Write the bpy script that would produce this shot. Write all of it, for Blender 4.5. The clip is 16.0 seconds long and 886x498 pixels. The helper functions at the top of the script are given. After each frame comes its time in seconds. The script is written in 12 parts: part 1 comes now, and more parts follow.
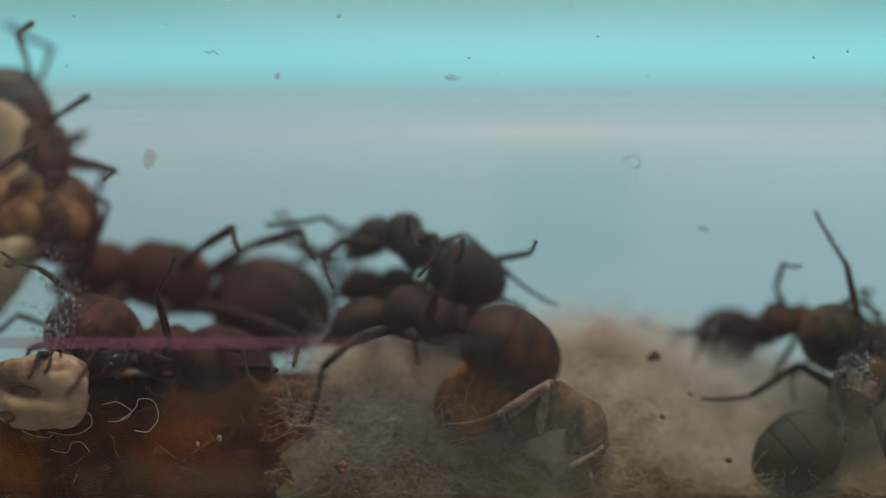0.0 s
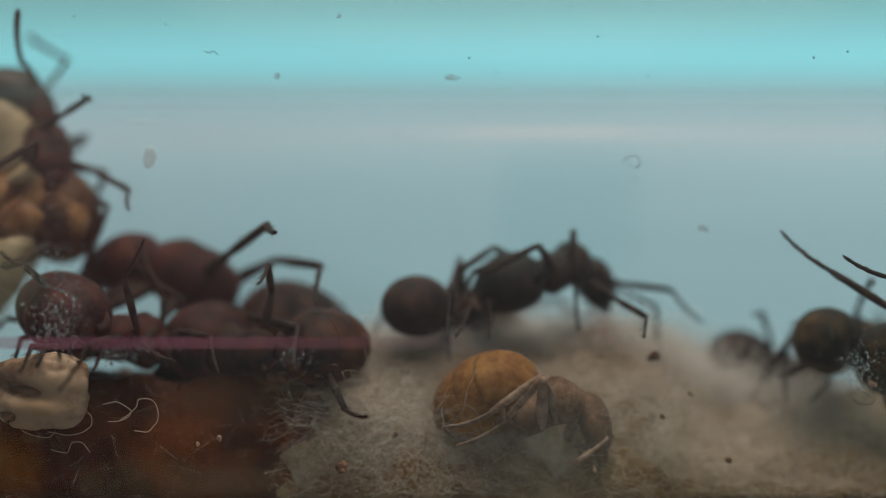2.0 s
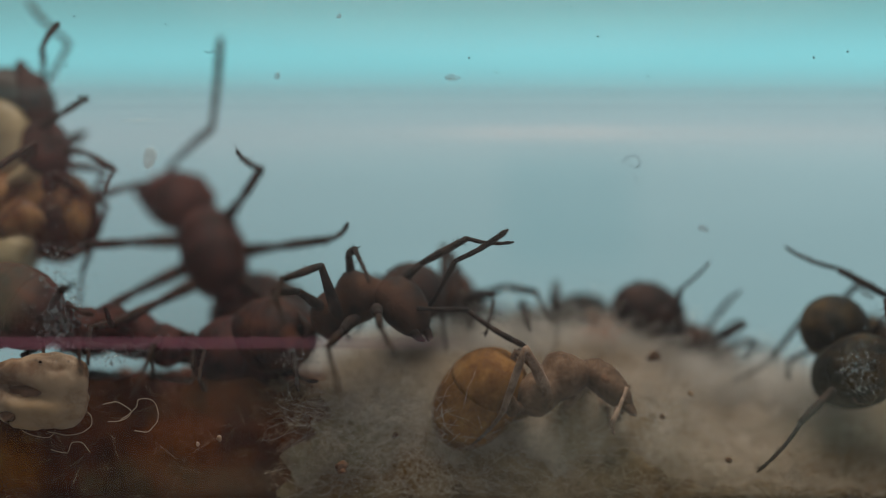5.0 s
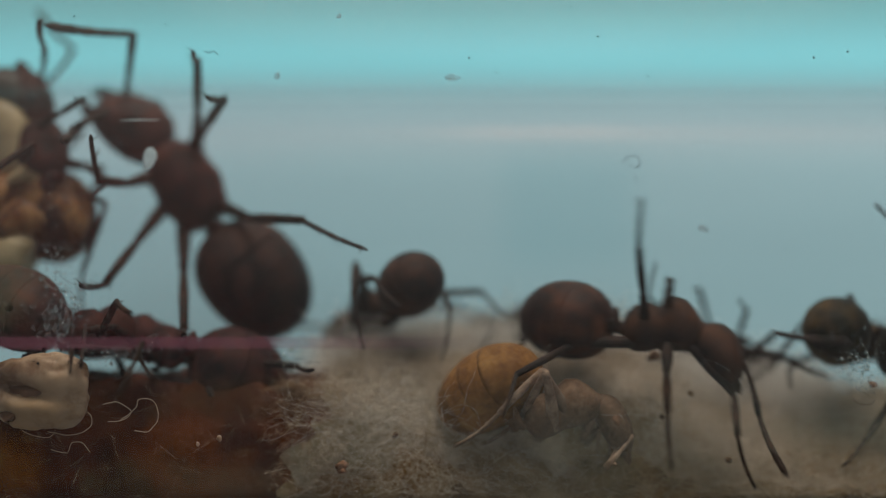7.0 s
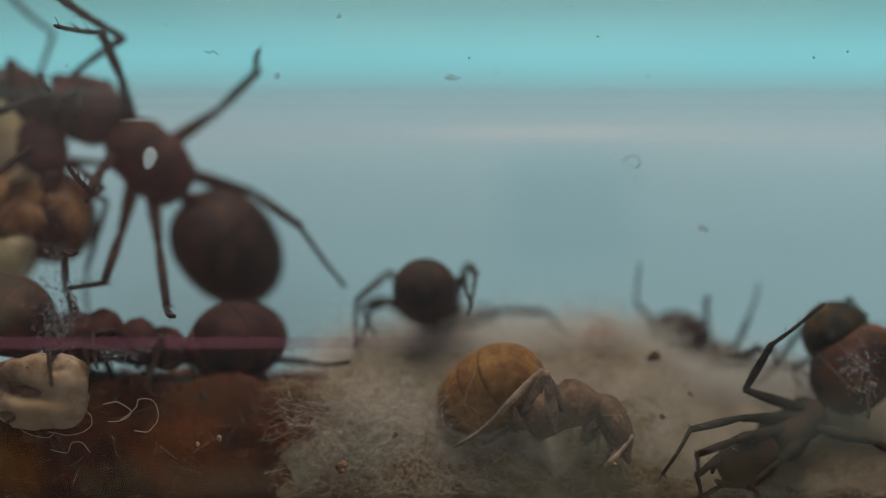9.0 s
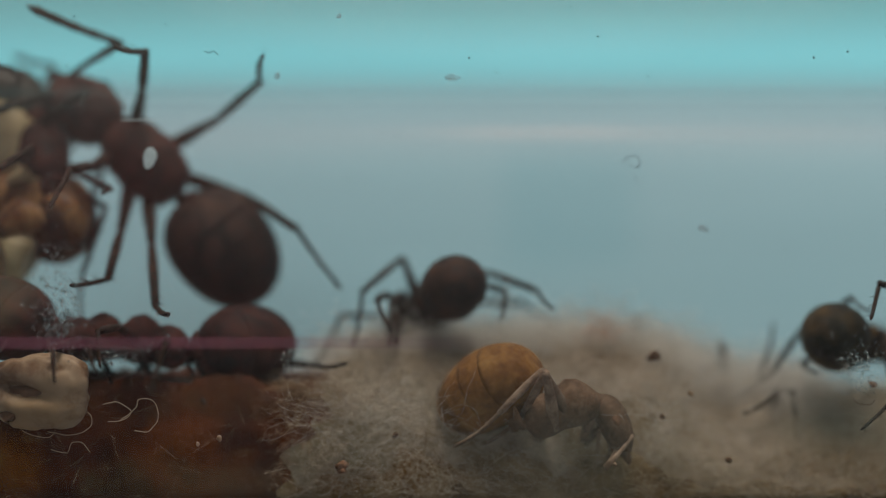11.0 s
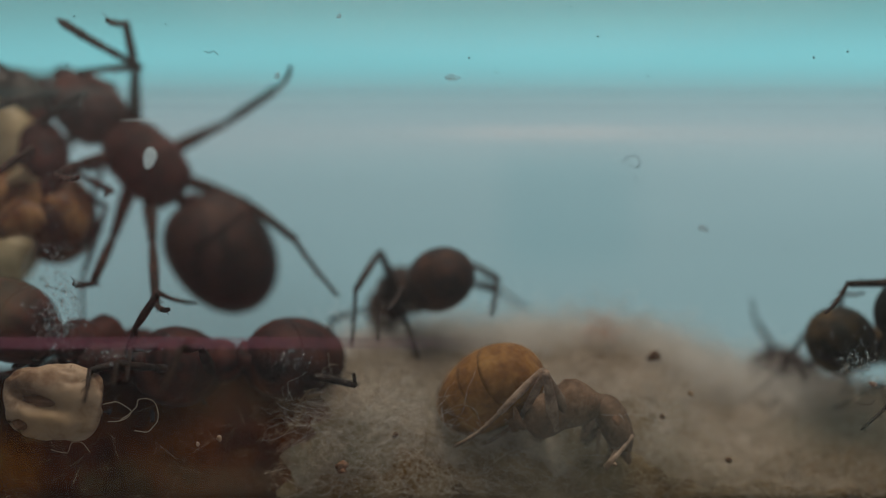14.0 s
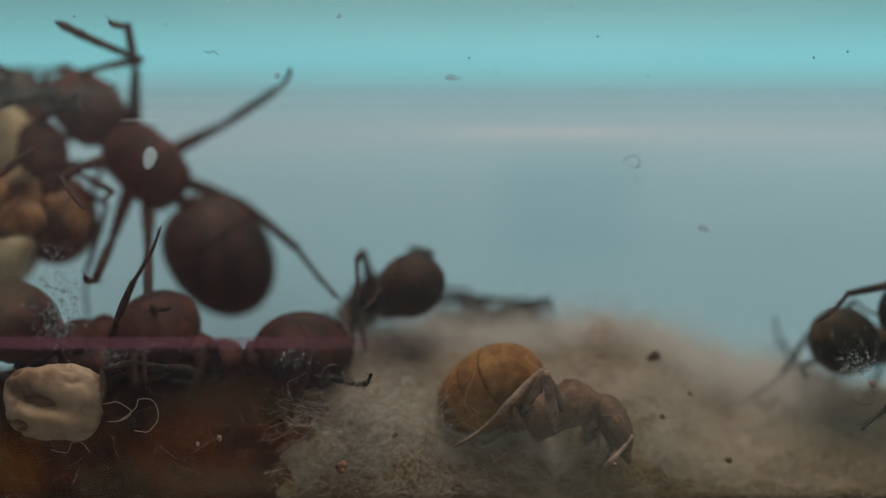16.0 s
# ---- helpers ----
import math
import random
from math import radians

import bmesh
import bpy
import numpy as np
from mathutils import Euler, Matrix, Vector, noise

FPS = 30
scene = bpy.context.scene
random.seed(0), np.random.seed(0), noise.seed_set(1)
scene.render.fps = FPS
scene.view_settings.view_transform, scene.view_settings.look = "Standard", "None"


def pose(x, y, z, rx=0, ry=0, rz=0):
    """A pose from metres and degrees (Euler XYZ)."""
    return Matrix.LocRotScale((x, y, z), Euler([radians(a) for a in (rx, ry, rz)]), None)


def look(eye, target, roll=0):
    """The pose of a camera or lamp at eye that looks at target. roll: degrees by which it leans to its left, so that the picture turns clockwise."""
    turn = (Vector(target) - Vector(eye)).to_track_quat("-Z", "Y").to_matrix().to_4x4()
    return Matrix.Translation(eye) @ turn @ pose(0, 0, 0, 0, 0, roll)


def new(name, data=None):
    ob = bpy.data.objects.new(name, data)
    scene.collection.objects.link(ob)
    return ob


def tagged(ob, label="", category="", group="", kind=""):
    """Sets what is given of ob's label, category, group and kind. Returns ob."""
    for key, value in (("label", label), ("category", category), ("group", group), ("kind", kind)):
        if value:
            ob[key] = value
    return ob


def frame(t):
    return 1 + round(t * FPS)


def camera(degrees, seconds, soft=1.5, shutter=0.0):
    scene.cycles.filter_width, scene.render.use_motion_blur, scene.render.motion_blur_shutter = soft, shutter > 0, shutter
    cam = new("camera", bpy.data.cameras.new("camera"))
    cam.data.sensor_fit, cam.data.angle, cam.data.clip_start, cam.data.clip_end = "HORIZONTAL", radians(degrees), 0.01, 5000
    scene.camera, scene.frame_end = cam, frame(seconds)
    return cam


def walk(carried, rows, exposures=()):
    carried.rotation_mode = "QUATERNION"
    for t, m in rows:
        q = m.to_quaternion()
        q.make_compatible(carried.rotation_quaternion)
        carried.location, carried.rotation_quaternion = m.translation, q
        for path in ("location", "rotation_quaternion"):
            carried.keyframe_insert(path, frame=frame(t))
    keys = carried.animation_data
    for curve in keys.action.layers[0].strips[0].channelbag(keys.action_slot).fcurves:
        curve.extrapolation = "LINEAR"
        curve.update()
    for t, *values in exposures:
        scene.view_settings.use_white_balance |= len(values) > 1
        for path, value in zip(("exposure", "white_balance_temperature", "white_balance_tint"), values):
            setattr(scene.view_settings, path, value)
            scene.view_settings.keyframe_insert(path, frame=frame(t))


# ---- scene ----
# All sizes below are in millimetres and are turned into metres by MM.
MM = 0.001

cam = camera(36, 16.0, 1.1, 0.4)
cam.data.dof.use_dof = True
cam.data.dof.focus_distance = 29.4 * MM
cam.data.dof.aperture_fstop = 28
EYE = (0, -0.03016, 0)
walk(cam, [(0, look(EYE, (0, 0, 0))), (16, look(EYE, (0, 0, 0)))], [(0, 0.29), (0.5, 0.38), (1.5, 0.35), (2, 0.24), (3, 0.22), (7, 0.08), (10, 0), (16, -0.02)])

# ---- light: a grey room, daylight from above and a glowing card behind the tube ----
world = bpy.data.worlds.new("room_light")
scene.world = world
world.use_nodes = True
wn = world.node_tree.nodes
wn["Background"].inputs[0].default_value = (0.90, 0.93, 0.95, 1)
wn["Background"].inputs[1].default_value = 0.22


def area(name, eye, target, size, watts, colour):
    data = bpy.data.lights.new(name, "AREA")
    data.shape, data.size, data.energy, data.color = "DISK", size * MM, watts, colour
    ob = new(name, data)
    ob.matrix_world = look([v * MM for v in eye], [v * MM for v in target])
    return ob


area("desk_lamp", (4, -9, 60), (1, 1, -2), 40, 0.042, (1.0, 0.91, 0.79))


# ---- materials ----
def material(name):
    m = bpy.data.materials.new(name)
    m.use_nodes = True
    nt = m.node_tree
    b = nt.nodes["Principled BSDF"]
    return m, nt, b


def noise_node(nt, scale, detail=4, rough=0.6):
    c = nt.nodes.new("ShaderNodeTexCoord")
    n = nt.nodes.new("ShaderNodeTexNoise")
    n.inputs["Scale"].default_value, n.inputs["Detail"].default_value, n.inputs["Roughness"].default_value = scale, detail, rough
    nt.links.new(c.outputs["Object"], n.inputs["Vector"])
    return n


def ramp(nt, source, stops):
    r = nt.nodes.new("ShaderNodeValToRGB")
    e = r.color_ramp.elements
    while len(e) < len(stops):
        e.new(0.5)
    for k, (p, c) in zip(e, stops):
        k.position, k.color = p, (*c, 1)
    nt.links.new(source, r.inputs[0])
    return r


def bump(nt, b, source, strength, mm):
    n = nt.nodes.new("ShaderNodeBump")
    n.inputs["Strength"].default_value, n.inputs["Distance"].default_value = strength, mm * MM
    nt.links.new(source, n.inputs["Height"])
    nt.links.new(n.outputs[0], b.inputs["Normal"])


def chitin(name, dark, mid, light, rough=0.38, sheen=0.0, patch=0.0, glow=(0.15, 0.048, 0.012)):
    """Ant cuticle: mottled brown, amber patches painted as light shining through, a fine pitted relief, a soft gloss.
    """
    m, nt, b = material(name)
    n = noise_node(nt, 2300, 8, 0.78)
    r = ramp(nt, n.outputs["Fac"], [(0.40, dark), (0.52, mid), (0.64, light)])
    wide = noise_node(nt, 900, 5, 0.65)
    thin = ramp(nt, wide.outputs["Fac"], [(0.47, (0, 0, 0)), (0.64, (1, 1, 1))])
    share = nt.nodes.new("ShaderNodeMath")
    share.operation = "MULTIPLY"
    share.inputs[1].default_value = patch
    nt.links.new(thin.outputs[0], share.inputs[0])
    amber = nt.nodes.new("ShaderNodeMix")
    amber.data_type = "RGBA"
    nt.links.new(share.outputs[0], amber.inputs[0])
    nt.links.new(r.outputs[0], amber.inputs[6])
    amber.inputs[7].default_value = (*glow, 1)
    info = nt.nodes.new("ShaderNodeObjectInfo")
    hue = nt.nodes.new("ShaderNodeHueSaturation")
    vary = nt.nodes.new("ShaderNodeMapRange")
    vary.inputs["To Min"].default_value, vary.inputs["To Max"].default_value = 0.75, 1.3
    nt.links.new(info.outputs["Random"], vary.inputs["Value"])
    nt.links.new(vary.outputs[0], hue.inputs["Value"])
    nt.links.new(amber.outputs[2], hue.inputs["Color"])
    nt.links.new(hue.outputs[0], b.inputs["Base Color"])
    b.inputs["Specular IOR Level"].default_value = 0.18
    b.inputs["Roughness"].default_value = rough
    b.inputs["Sheen Weight"].default_value = sheen
    fine = noise_node(nt, 3600, 6, 0.7)
    bump(nt, b, fine.outputs["Fac"], 0.8, 0.06)
    worn = nt.nodes.new("ShaderNodeMapRange")
    worn.inputs["To Min"].default_value, worn.inputs["To Max"].default_value = rough, rough + 0.35
    nt.links.new(fine.outputs["Fac"], worn.inputs["Value"])
    nt.links.new(worn.outputs[0], b.inputs["Roughness"])
    return m


GASTER = chitin("dark_gaster_cuticle", (0.0055, 0.0036, 0.0030), (0.021, 0.0098, 0.0072), (0.046, 0.020, 0.0125), 0.5, 0, 0.28, (0.11, 0.040, 0.014))
WINE = chitin("wine_dark_cuticle", (0.0062, 0.0028, 0.0024), (0.025, 0.0075, 0.0058), (0.052, 0.0155, 0.010), 0.5, 0, 0.3, (0.12, 0.034, 0.012))
THORAX = chitin("brown_cuticle", (0.00656, 0.0041, 0.00246), (0.02132, 0.01066, 0.00656), (0.0451, 0.02132, 0.01148), 0.55, 0, 0.2)
RED = chitin("red_brown_cuticle", (0.0085, 0.0034, 0.0028), (0.031, 0.0080, 0.0058), (0.058, 0.0165, 0.011), 0.55, 0, 0.08)
LEGS = chitin("leg_cuticle", (0.00738, 0.00492, 0.00328), (0.01804, 0.01066, 0.00738), (0.0369, 0.01968, 0.0123), 0.55)
OLIVE = chitin("olive_brown_cuticle", (0.0032, 0.0030, 0.0016), (0.013, 0.0105, 0.0042), (0.029, 0.022, 0.0085), 0.5, 0, 0.65, (0.085, 0.047, 0.013))
BLACKISH = chitin("blackish_cuticle", (0.003, 0.004, 0.003), (0.008, 0.009, 0.007), (0.018, 0.016, 0.012), 0.45, 0, 0.1)
AMBER_LIT = chitin("amber_lit_cuticle", (0.007, 0.0036, 0.0025), (0.031, 0.0105, 0.006), (0.065, 0.022, 0.011), 0.45, 0, 0.7, (0.115, 0.038, 0.012))
PILE = chitin("mottled_brown_cuticle", (0.014, 0.007, 0.004), (0.055, 0.026, 0.011), (0.12, 0.065, 0.028), 0.5, 0, 0.6, (0.17, 0.095, 0.035))
EYES = chitin("eye_cuticle", (0.004, 0.004, 0.004), (0.008, 0.007, 0.007), (0.015, 0.012, 0.012), 0.2)
AMBER = chitin("amber_cuticle", (0.17, 0.072, 0.019), (0.27, 0.13, 0.038), (0.37, 0.20, 0.068), 0.5, 0.05)
PALE_LEG = chitin("pale_leg_cuticle", (0.15, 0.095, 0.062), (0.25, 0.175, 0.125), (0.36, 0.27, 0.20), 0.5, 0.05)
PALE = chitin("pale_brown_cuticle", (0.08, 0.045, 0.025), (0.15, 0.09, 0.055), (0.24, 0.155, 0.10), 0.5, 0.05)


def stuff_material(name, stops, scale, rough=0.9, relief=0.3, mm=0.15, fine=4000):
    m, nt, b = material(name)
    n = noise_node(nt, scale, 6, 0.65)
    r = ramp(nt, n.outputs["Fac"], stops)
    nt.links.new(r.outputs[0], b.inputs["Base Color"])
    b.inputs["Specular IOR Level"].default_value = 0.2
    b.inputs["Roughness"].default_value = rough
    f = noise_node(nt, fine, 6, 0.7)
    bump(nt, b, f.outputs["Fac"], relief, mm)
    return m


COTTON = stuff_material("damp_cotton", [(0.27, (0.15, 0.085, 0.035)), (0.37, (0.40, 0.31, 0.215)), (0.50, (0.725, 0.64, 0.56)), (0.72, (0.84, 0.785, 0.725))], 620, 0.95, 0.6, 0.2, 5000)
FIBRE = stuff_material("cotton_fibre", [(0.3, (0.68, 0.61, 0.50)), (0.7, (0.88, 0.84, 0.75))], 300)


def vary_threads(m, darkest):
    """Each fibre takes its own share of brown from the damp it has drawn up."""
    nt = m.node_tree
    b = nt.nodes["Principled BSDF"]
    g = nt.nodes.new("ShaderNodeNewGeometry")
    r = ramp(nt, g.outputs["Random Per Island"], [(0.0, darkest), (0.25, (0.84, 0.80, 0.75)), (0.6, (1, 1, 1))])
    mix = nt.nodes.new("ShaderNodeMix")
    mix.data_type, mix.blend_type = "RGBA", "MULTIPLY"
    mix.inputs[0].default_value = 1
    nt.links.new(b.inputs["Base Color"].links[0].from_socket, mix.inputs[6])
    nt.links.new(r.outputs[0], mix.inputs[7])
    nt.links.new(mix.outputs[2], b.inputs["Base Color"])


vary_threads(FIBRE, (0.42, 0.32, 0.22))
FUZZ = stuff_material("pale_cotton_fuzz", [(0.3, (0.78, 0.76, 0.72)), (0.7, (0.91, 0.905, 0.88))], 300)


def stain(m, scale, low, high, colour, amount):
    """Soaked-in stains of another colour over a material's own mottling."""
    nt = m.node_tree
    b = nt.nodes["Principled BSDF"]
    n = noise_node(nt, scale, 3, 0.55)
    r = ramp(nt, n.outputs["Fac"], [(low, (0, 0, 0)), (high, (amount, amount, amount))])
    mix = nt.nodes.new("ShaderNodeMix")
    mix.data_type = "RGBA"
    old = b.inputs["Base Color"].links[0].from_socket
    nt.links.new(r.outputs[0], mix.inputs[0])
    nt.links.new(old, mix.inputs[6])
    mix.inputs[7].default_value = (*colour, 1)
    nt.links.new(mix.outputs[2], b.inputs["Base Color"])


stain(COTTON, 230, 0.50, 0.66, (0.29, 0.19, 0.10), 0.6)
stain(COTTON, 170, 0.54, 0.70, (0.38, 0.36, 0.22), 0.6)
stain(COTTON, 2400, 0.50, 0.66, (0.25, 0.18, 0.11), 0.5)
stain(COTTON, 1000, 0.50, 0.64, (0.31, 0.21, 0.11), 0.65)
stain(COTTON, 6500, 0.52, 0.66, (0.18, 0.12, 0.07), 0.35)


def let_light_through(m, share, colour):
    """Thin fibres pass on some of the light that falls on their far side."""
    nt = m.node_tree
    t, mix = nt.nodes.new("ShaderNodeBsdfTranslucent"), nt.nodes.new("ShaderNodeMixShader")
    own = nt.nodes.new("ShaderNodeMix")
    own.data_type, own.blend_type = "RGBA", "MULTIPLY"
    own.inputs[0].default_value = 1
    own.inputs[7].default_value = (*colour, 1)
    nt.links.new(nt.nodes["Principled BSDF"].inputs["Base Color"].links[0].from_socket, own.inputs[6])
    nt.links.new(own.outputs[2], t.inputs[0])
    mix.inputs[0].default_value = share
    nt.links.new(nt.nodes["Principled BSDF"].outputs[0], mix.inputs[1])
    nt.links.new(t.outputs[0], mix.inputs[2])
    nt.links.new(mix.outputs[0], nt.nodes["Material Output"].inputs[0])


let_light_through(FIBRE, 0.55, (1.0, 0.95, 0.88))
let_light_through(FUZZ, 0.6, (1.0, 0.97, 0.94))
let_light_through(AMBER, 0.3, (1.0, 0.85, 0.7))
let_light_through(PALE, 0.3, (1.0, 0.9, 0.8))
let_light_through(PALE_LEG, 0.3, (1.0, 0.9, 0.8))
let_light_through(COTTON, 0.5, (1.0, 0.96, 0.80))
CREAM = stuff_material("cream_fibre", [(0.3, (0.24, 0.16, 0.09)), (0.7, (0.42, 0.32, 0.22))], 300)
SYRUP = stuff_material("red_brown_food", [(0.30, (0.013, 0.0024, 0.001)), (0.45, (0.034, 0.0058, 0.0015)), (0.58, (0.066, 0.0145, 0.0028)), (0.74, (0.115, 0.034, 0.0045))], 330, 0.45, 0.45, 0.15, 1800)
SYRUP.node_tree.nodes["Principled BSDF"].inputs["Specular IOR Level"].default_value = 0.06
stain(SYRUP, 150, 0.52, 0.66, (0.105, 0.030, 0.004), 0.6)
stain(SYRUP, 520, 0.55, 0.68, (0.045, 0.030, 0.010), 0.6)
stain(SYRUP, 850, 0.48, 0.62, (0.016, 0.0034, 0.0012), 0.75)
stain(SYRUP, 3200, 0.60, 0.72, (0.11, 0.06, 0.022), 0.3)
# brown stains, darkened further for the shade low in the tube
SOAKED_SHADE = stuff_material("stained_shaded_cotton", [(0.32, (0.075, 0.042, 0.017)), (0.44, (0.19, 0.122, 0.055)), (0.56, (0.33, 0.24, 0.135)), (0.72, (0.44, 0.345, 0.225))], 1500, 0.9, 0.9, 0.3, 3200)
stain(SOAKED_SHADE, 210, 0.50, 0.64, (0.24, 0.18, 0.075), 0.7)
stain(SOAKED_SHADE, 330, 0.55, 0.66, (0.26, 0.12, 0.03), 0.6)
LARVA = stuff_material("dry_larva_skin", [(0.36, (0.085, 0.036, 0.018)), (0.44, (0.22, 0.135, 0.08)), (0.53, (0.37, 0.265, 0.175)), (0.7, (0.46, 0.36, 0.26))], 620, 0.5, 0.3, 0.08)
let_light_through(LARVA, 0.25, (1.0, 0.86, 0.74))
stain(LARVA, 420, 0.50, 0.66, (0.30, 0.175, 0.055), 0.55)
HOLLOW = stuff_material("dry_brown_hollow", [(0.3, (0.07, 0.03, 0.015)), (0.7, (0.24, 0.13, 0.075))], 1500, 0.7)
SOIL = stuff_material("dark_crumb", [(0.3, (0.045, 0.026, 0.016)), (0.7, (0.15, 0.085, 0.05))], 3000)


def film(name, colour, cover, scale, gloss=0.04):
    """Clear glass with a thin uneven diffuse film, for dirt and painted haze alike, and a faint gloss."""
    m, nt, b = material(name)
    out = nt.nodes["Material Output"]
    nt.nodes.remove(b)
    clear, haze, shine = nt.nodes.new("ShaderNodeBsdfTransparent"), nt.nodes.new("ShaderNodeBsdfDiffuse"), nt.nodes.new("ShaderNodeBsdfGlossy")
    haze.inputs[0].default_value = (*colour, 1)
    shine.inputs["Roughness"].default_value = 0.12
    mix, mix2 = nt.nodes.new("ShaderNodeMixShader"), nt.nodes.new("ShaderNodeMixShader")
    n = noise_node(nt, scale, 5, 0.6)
    rng = nt.nodes.new("ShaderNodeMapRange")
    rng.inputs["From Min"].default_value, rng.inputs["From Max"].default_value = 0.3, 0.7
    rng.inputs["To Min"].default_value, rng.inputs["To Max"].default_value = cover[0], cover[1]
    nt.links.new(n.outputs["Fac"], rng.inputs["Value"])
    nt.links.new(rng.outputs[0], mix.inputs[0])
    nt.links.new(clear.outputs[0], mix.inputs[1])
    nt.links.new(haze.outputs[0], mix.inputs[2])
    mix2.inputs[0].default_value = gloss
    nt.links.new(mix.outputs[0], mix2.inputs[1])
    nt.links.new(shine.outputs[0], mix2.inputs[2])
    nt.links.new(mix2.outputs[0], out.inputs[0])
    return m, nt, rng, mix


# the tube's grey haze paints the veil of light reflected in the glass
GLASS = film("hazy_glass", (0.75, 0.75, 0.75), (0.019, 0.032), 200, 0.0015)[0]
SMUDGE = film("grey_smudge", (0.33, 0.37, 0.37), (0.08, 0.35), 3000)[0]
SPECK = stuff_material("dark_speck", [(0.3, (0.02, 0.02, 0.02)), (0.7, (0.05, 0.045, 0.04))], 2000)


# ---- mesh helpers ----
def mesh_of(name, bm, mat):
    me = bpy.data.meshes.new(name)
    bmesh.ops.recalc_face_normals(bm, faces=bm.faces)
    for f in bm.faces:
        f.smooth = True
    bm.to_mesh(me)
    bm.free()
    me.materials.append(mat)
    return me


def loft(sections, n=14, bm=None):
    """A closed body through elliptic rings (x, half width, half height, lift)."""
    bm = bm or bmesh.new()
    rings = []
    for s in sections:
        x, ry, rz, cz = s[:4]
        cy = s[4] if len(s) > 4 else 0
        rings.append([bm.verts.new((x * MM, (cy + ry * math.cos(a)) * MM, (cz + rz * math.sin(a)) * MM))
                      for a in (2 * math.pi * i / n for i in range(n))])
    for a, b in zip(rings, rings[1:]):
        for i in range(n):
            bm.faces.new((a[i], a[(i + 1) % n], b[(i + 1) % n], b[i]))
    bm.faces.new(rings[0][::-1])
    bm.faces.new(rings[-1])
    return bm


def tube(points, radii, n=6, bm=None):
    """A round, tapering thread through points."""
    bm = bm or bmesh.new()
    pts = [Vector(p) * MM for p in points]
    rings = []
    for i, p in enumerate(pts):
        d = (pts[min(i + 1, len(pts) - 1)] - pts[max(i - 1, 0)]).normalized()
        q = d.to_track_quat("Z", "Y")
        r = radii[i] * MM if not isinstance(radii, (int, float)) else radii * MM
        rings.append([bm.verts.new(p + q @ Vector((r * math.cos(a), r * math.sin(a), 0))) for a in (2 * math.pi * k / n for k in range(n))])
    for a, b in zip(rings, rings[1:]):
        for i in range(n):
            bm.faces.new((a[i], a[(i + 1) % n], b[(i + 1) % n], b[i]))
    bm.faces.new(rings[0][::-1])
    bm.faces.new(rings[-1])
    return bm


def blob(rx, ry, rz, seed, rough=0.15, freq=1.5, sub=3):
    bm = bmesh.new()
    bmesh.ops.create_icosphere(bm, subdivisions=sub, radius=1)
    for v in bm.verts:
        n = 1 + rough * noise.fractal(v.co * freq + Vector((seed * 7.3, seed, 0)), 1.0, 2.0, 3)
        v.co = Vector((v.co.x * rx, v.co.y * ry, v.co.z * rz)) * n * MM
    return bm


def part(name, me, parent, label=""):
    ob = new(name, me)
    ob.parent = parent
    return tagged(ob, label)


# ---- the tube, its backdrop ----
AXIS_Y, AXIS_Z, R_IN, R_OUT = 7.2, 0.0, 9.0, 9.5


def ring_point(a, r):
    return AXIS_Y - r * math.cos(a), AXIS_Z + r * math.sin(a)


def build_tube():
    bm = bmesh.new()
    n, xs = 96, [-26, -13, 0, 13, 26]
    for r in (R_IN, R_OUT):
        rows = [[bm.verts.new((x * MM, ring_point(2 * math.pi * i / n, r)[0] * MM, ring_point(2 * math.pi * i / n, r)[1] * MM)) for i in range(n)] for x in xs]
        for p, q in zip(rows, rows[1:]):
            for i in range(n):
                bm.faces.new((p[i], p[(i + 1) % n], q[(i + 1) % n], q[i]))
    me = mesh_of("glass_tube", bm, GLASS)
    ob = new("glass_tube", me)
    ob.visible_shadow = False
    return tagged(ob, "clear glass test tube lying on its side, slightly hazed", "test tube", kind="structure")


build_tube()


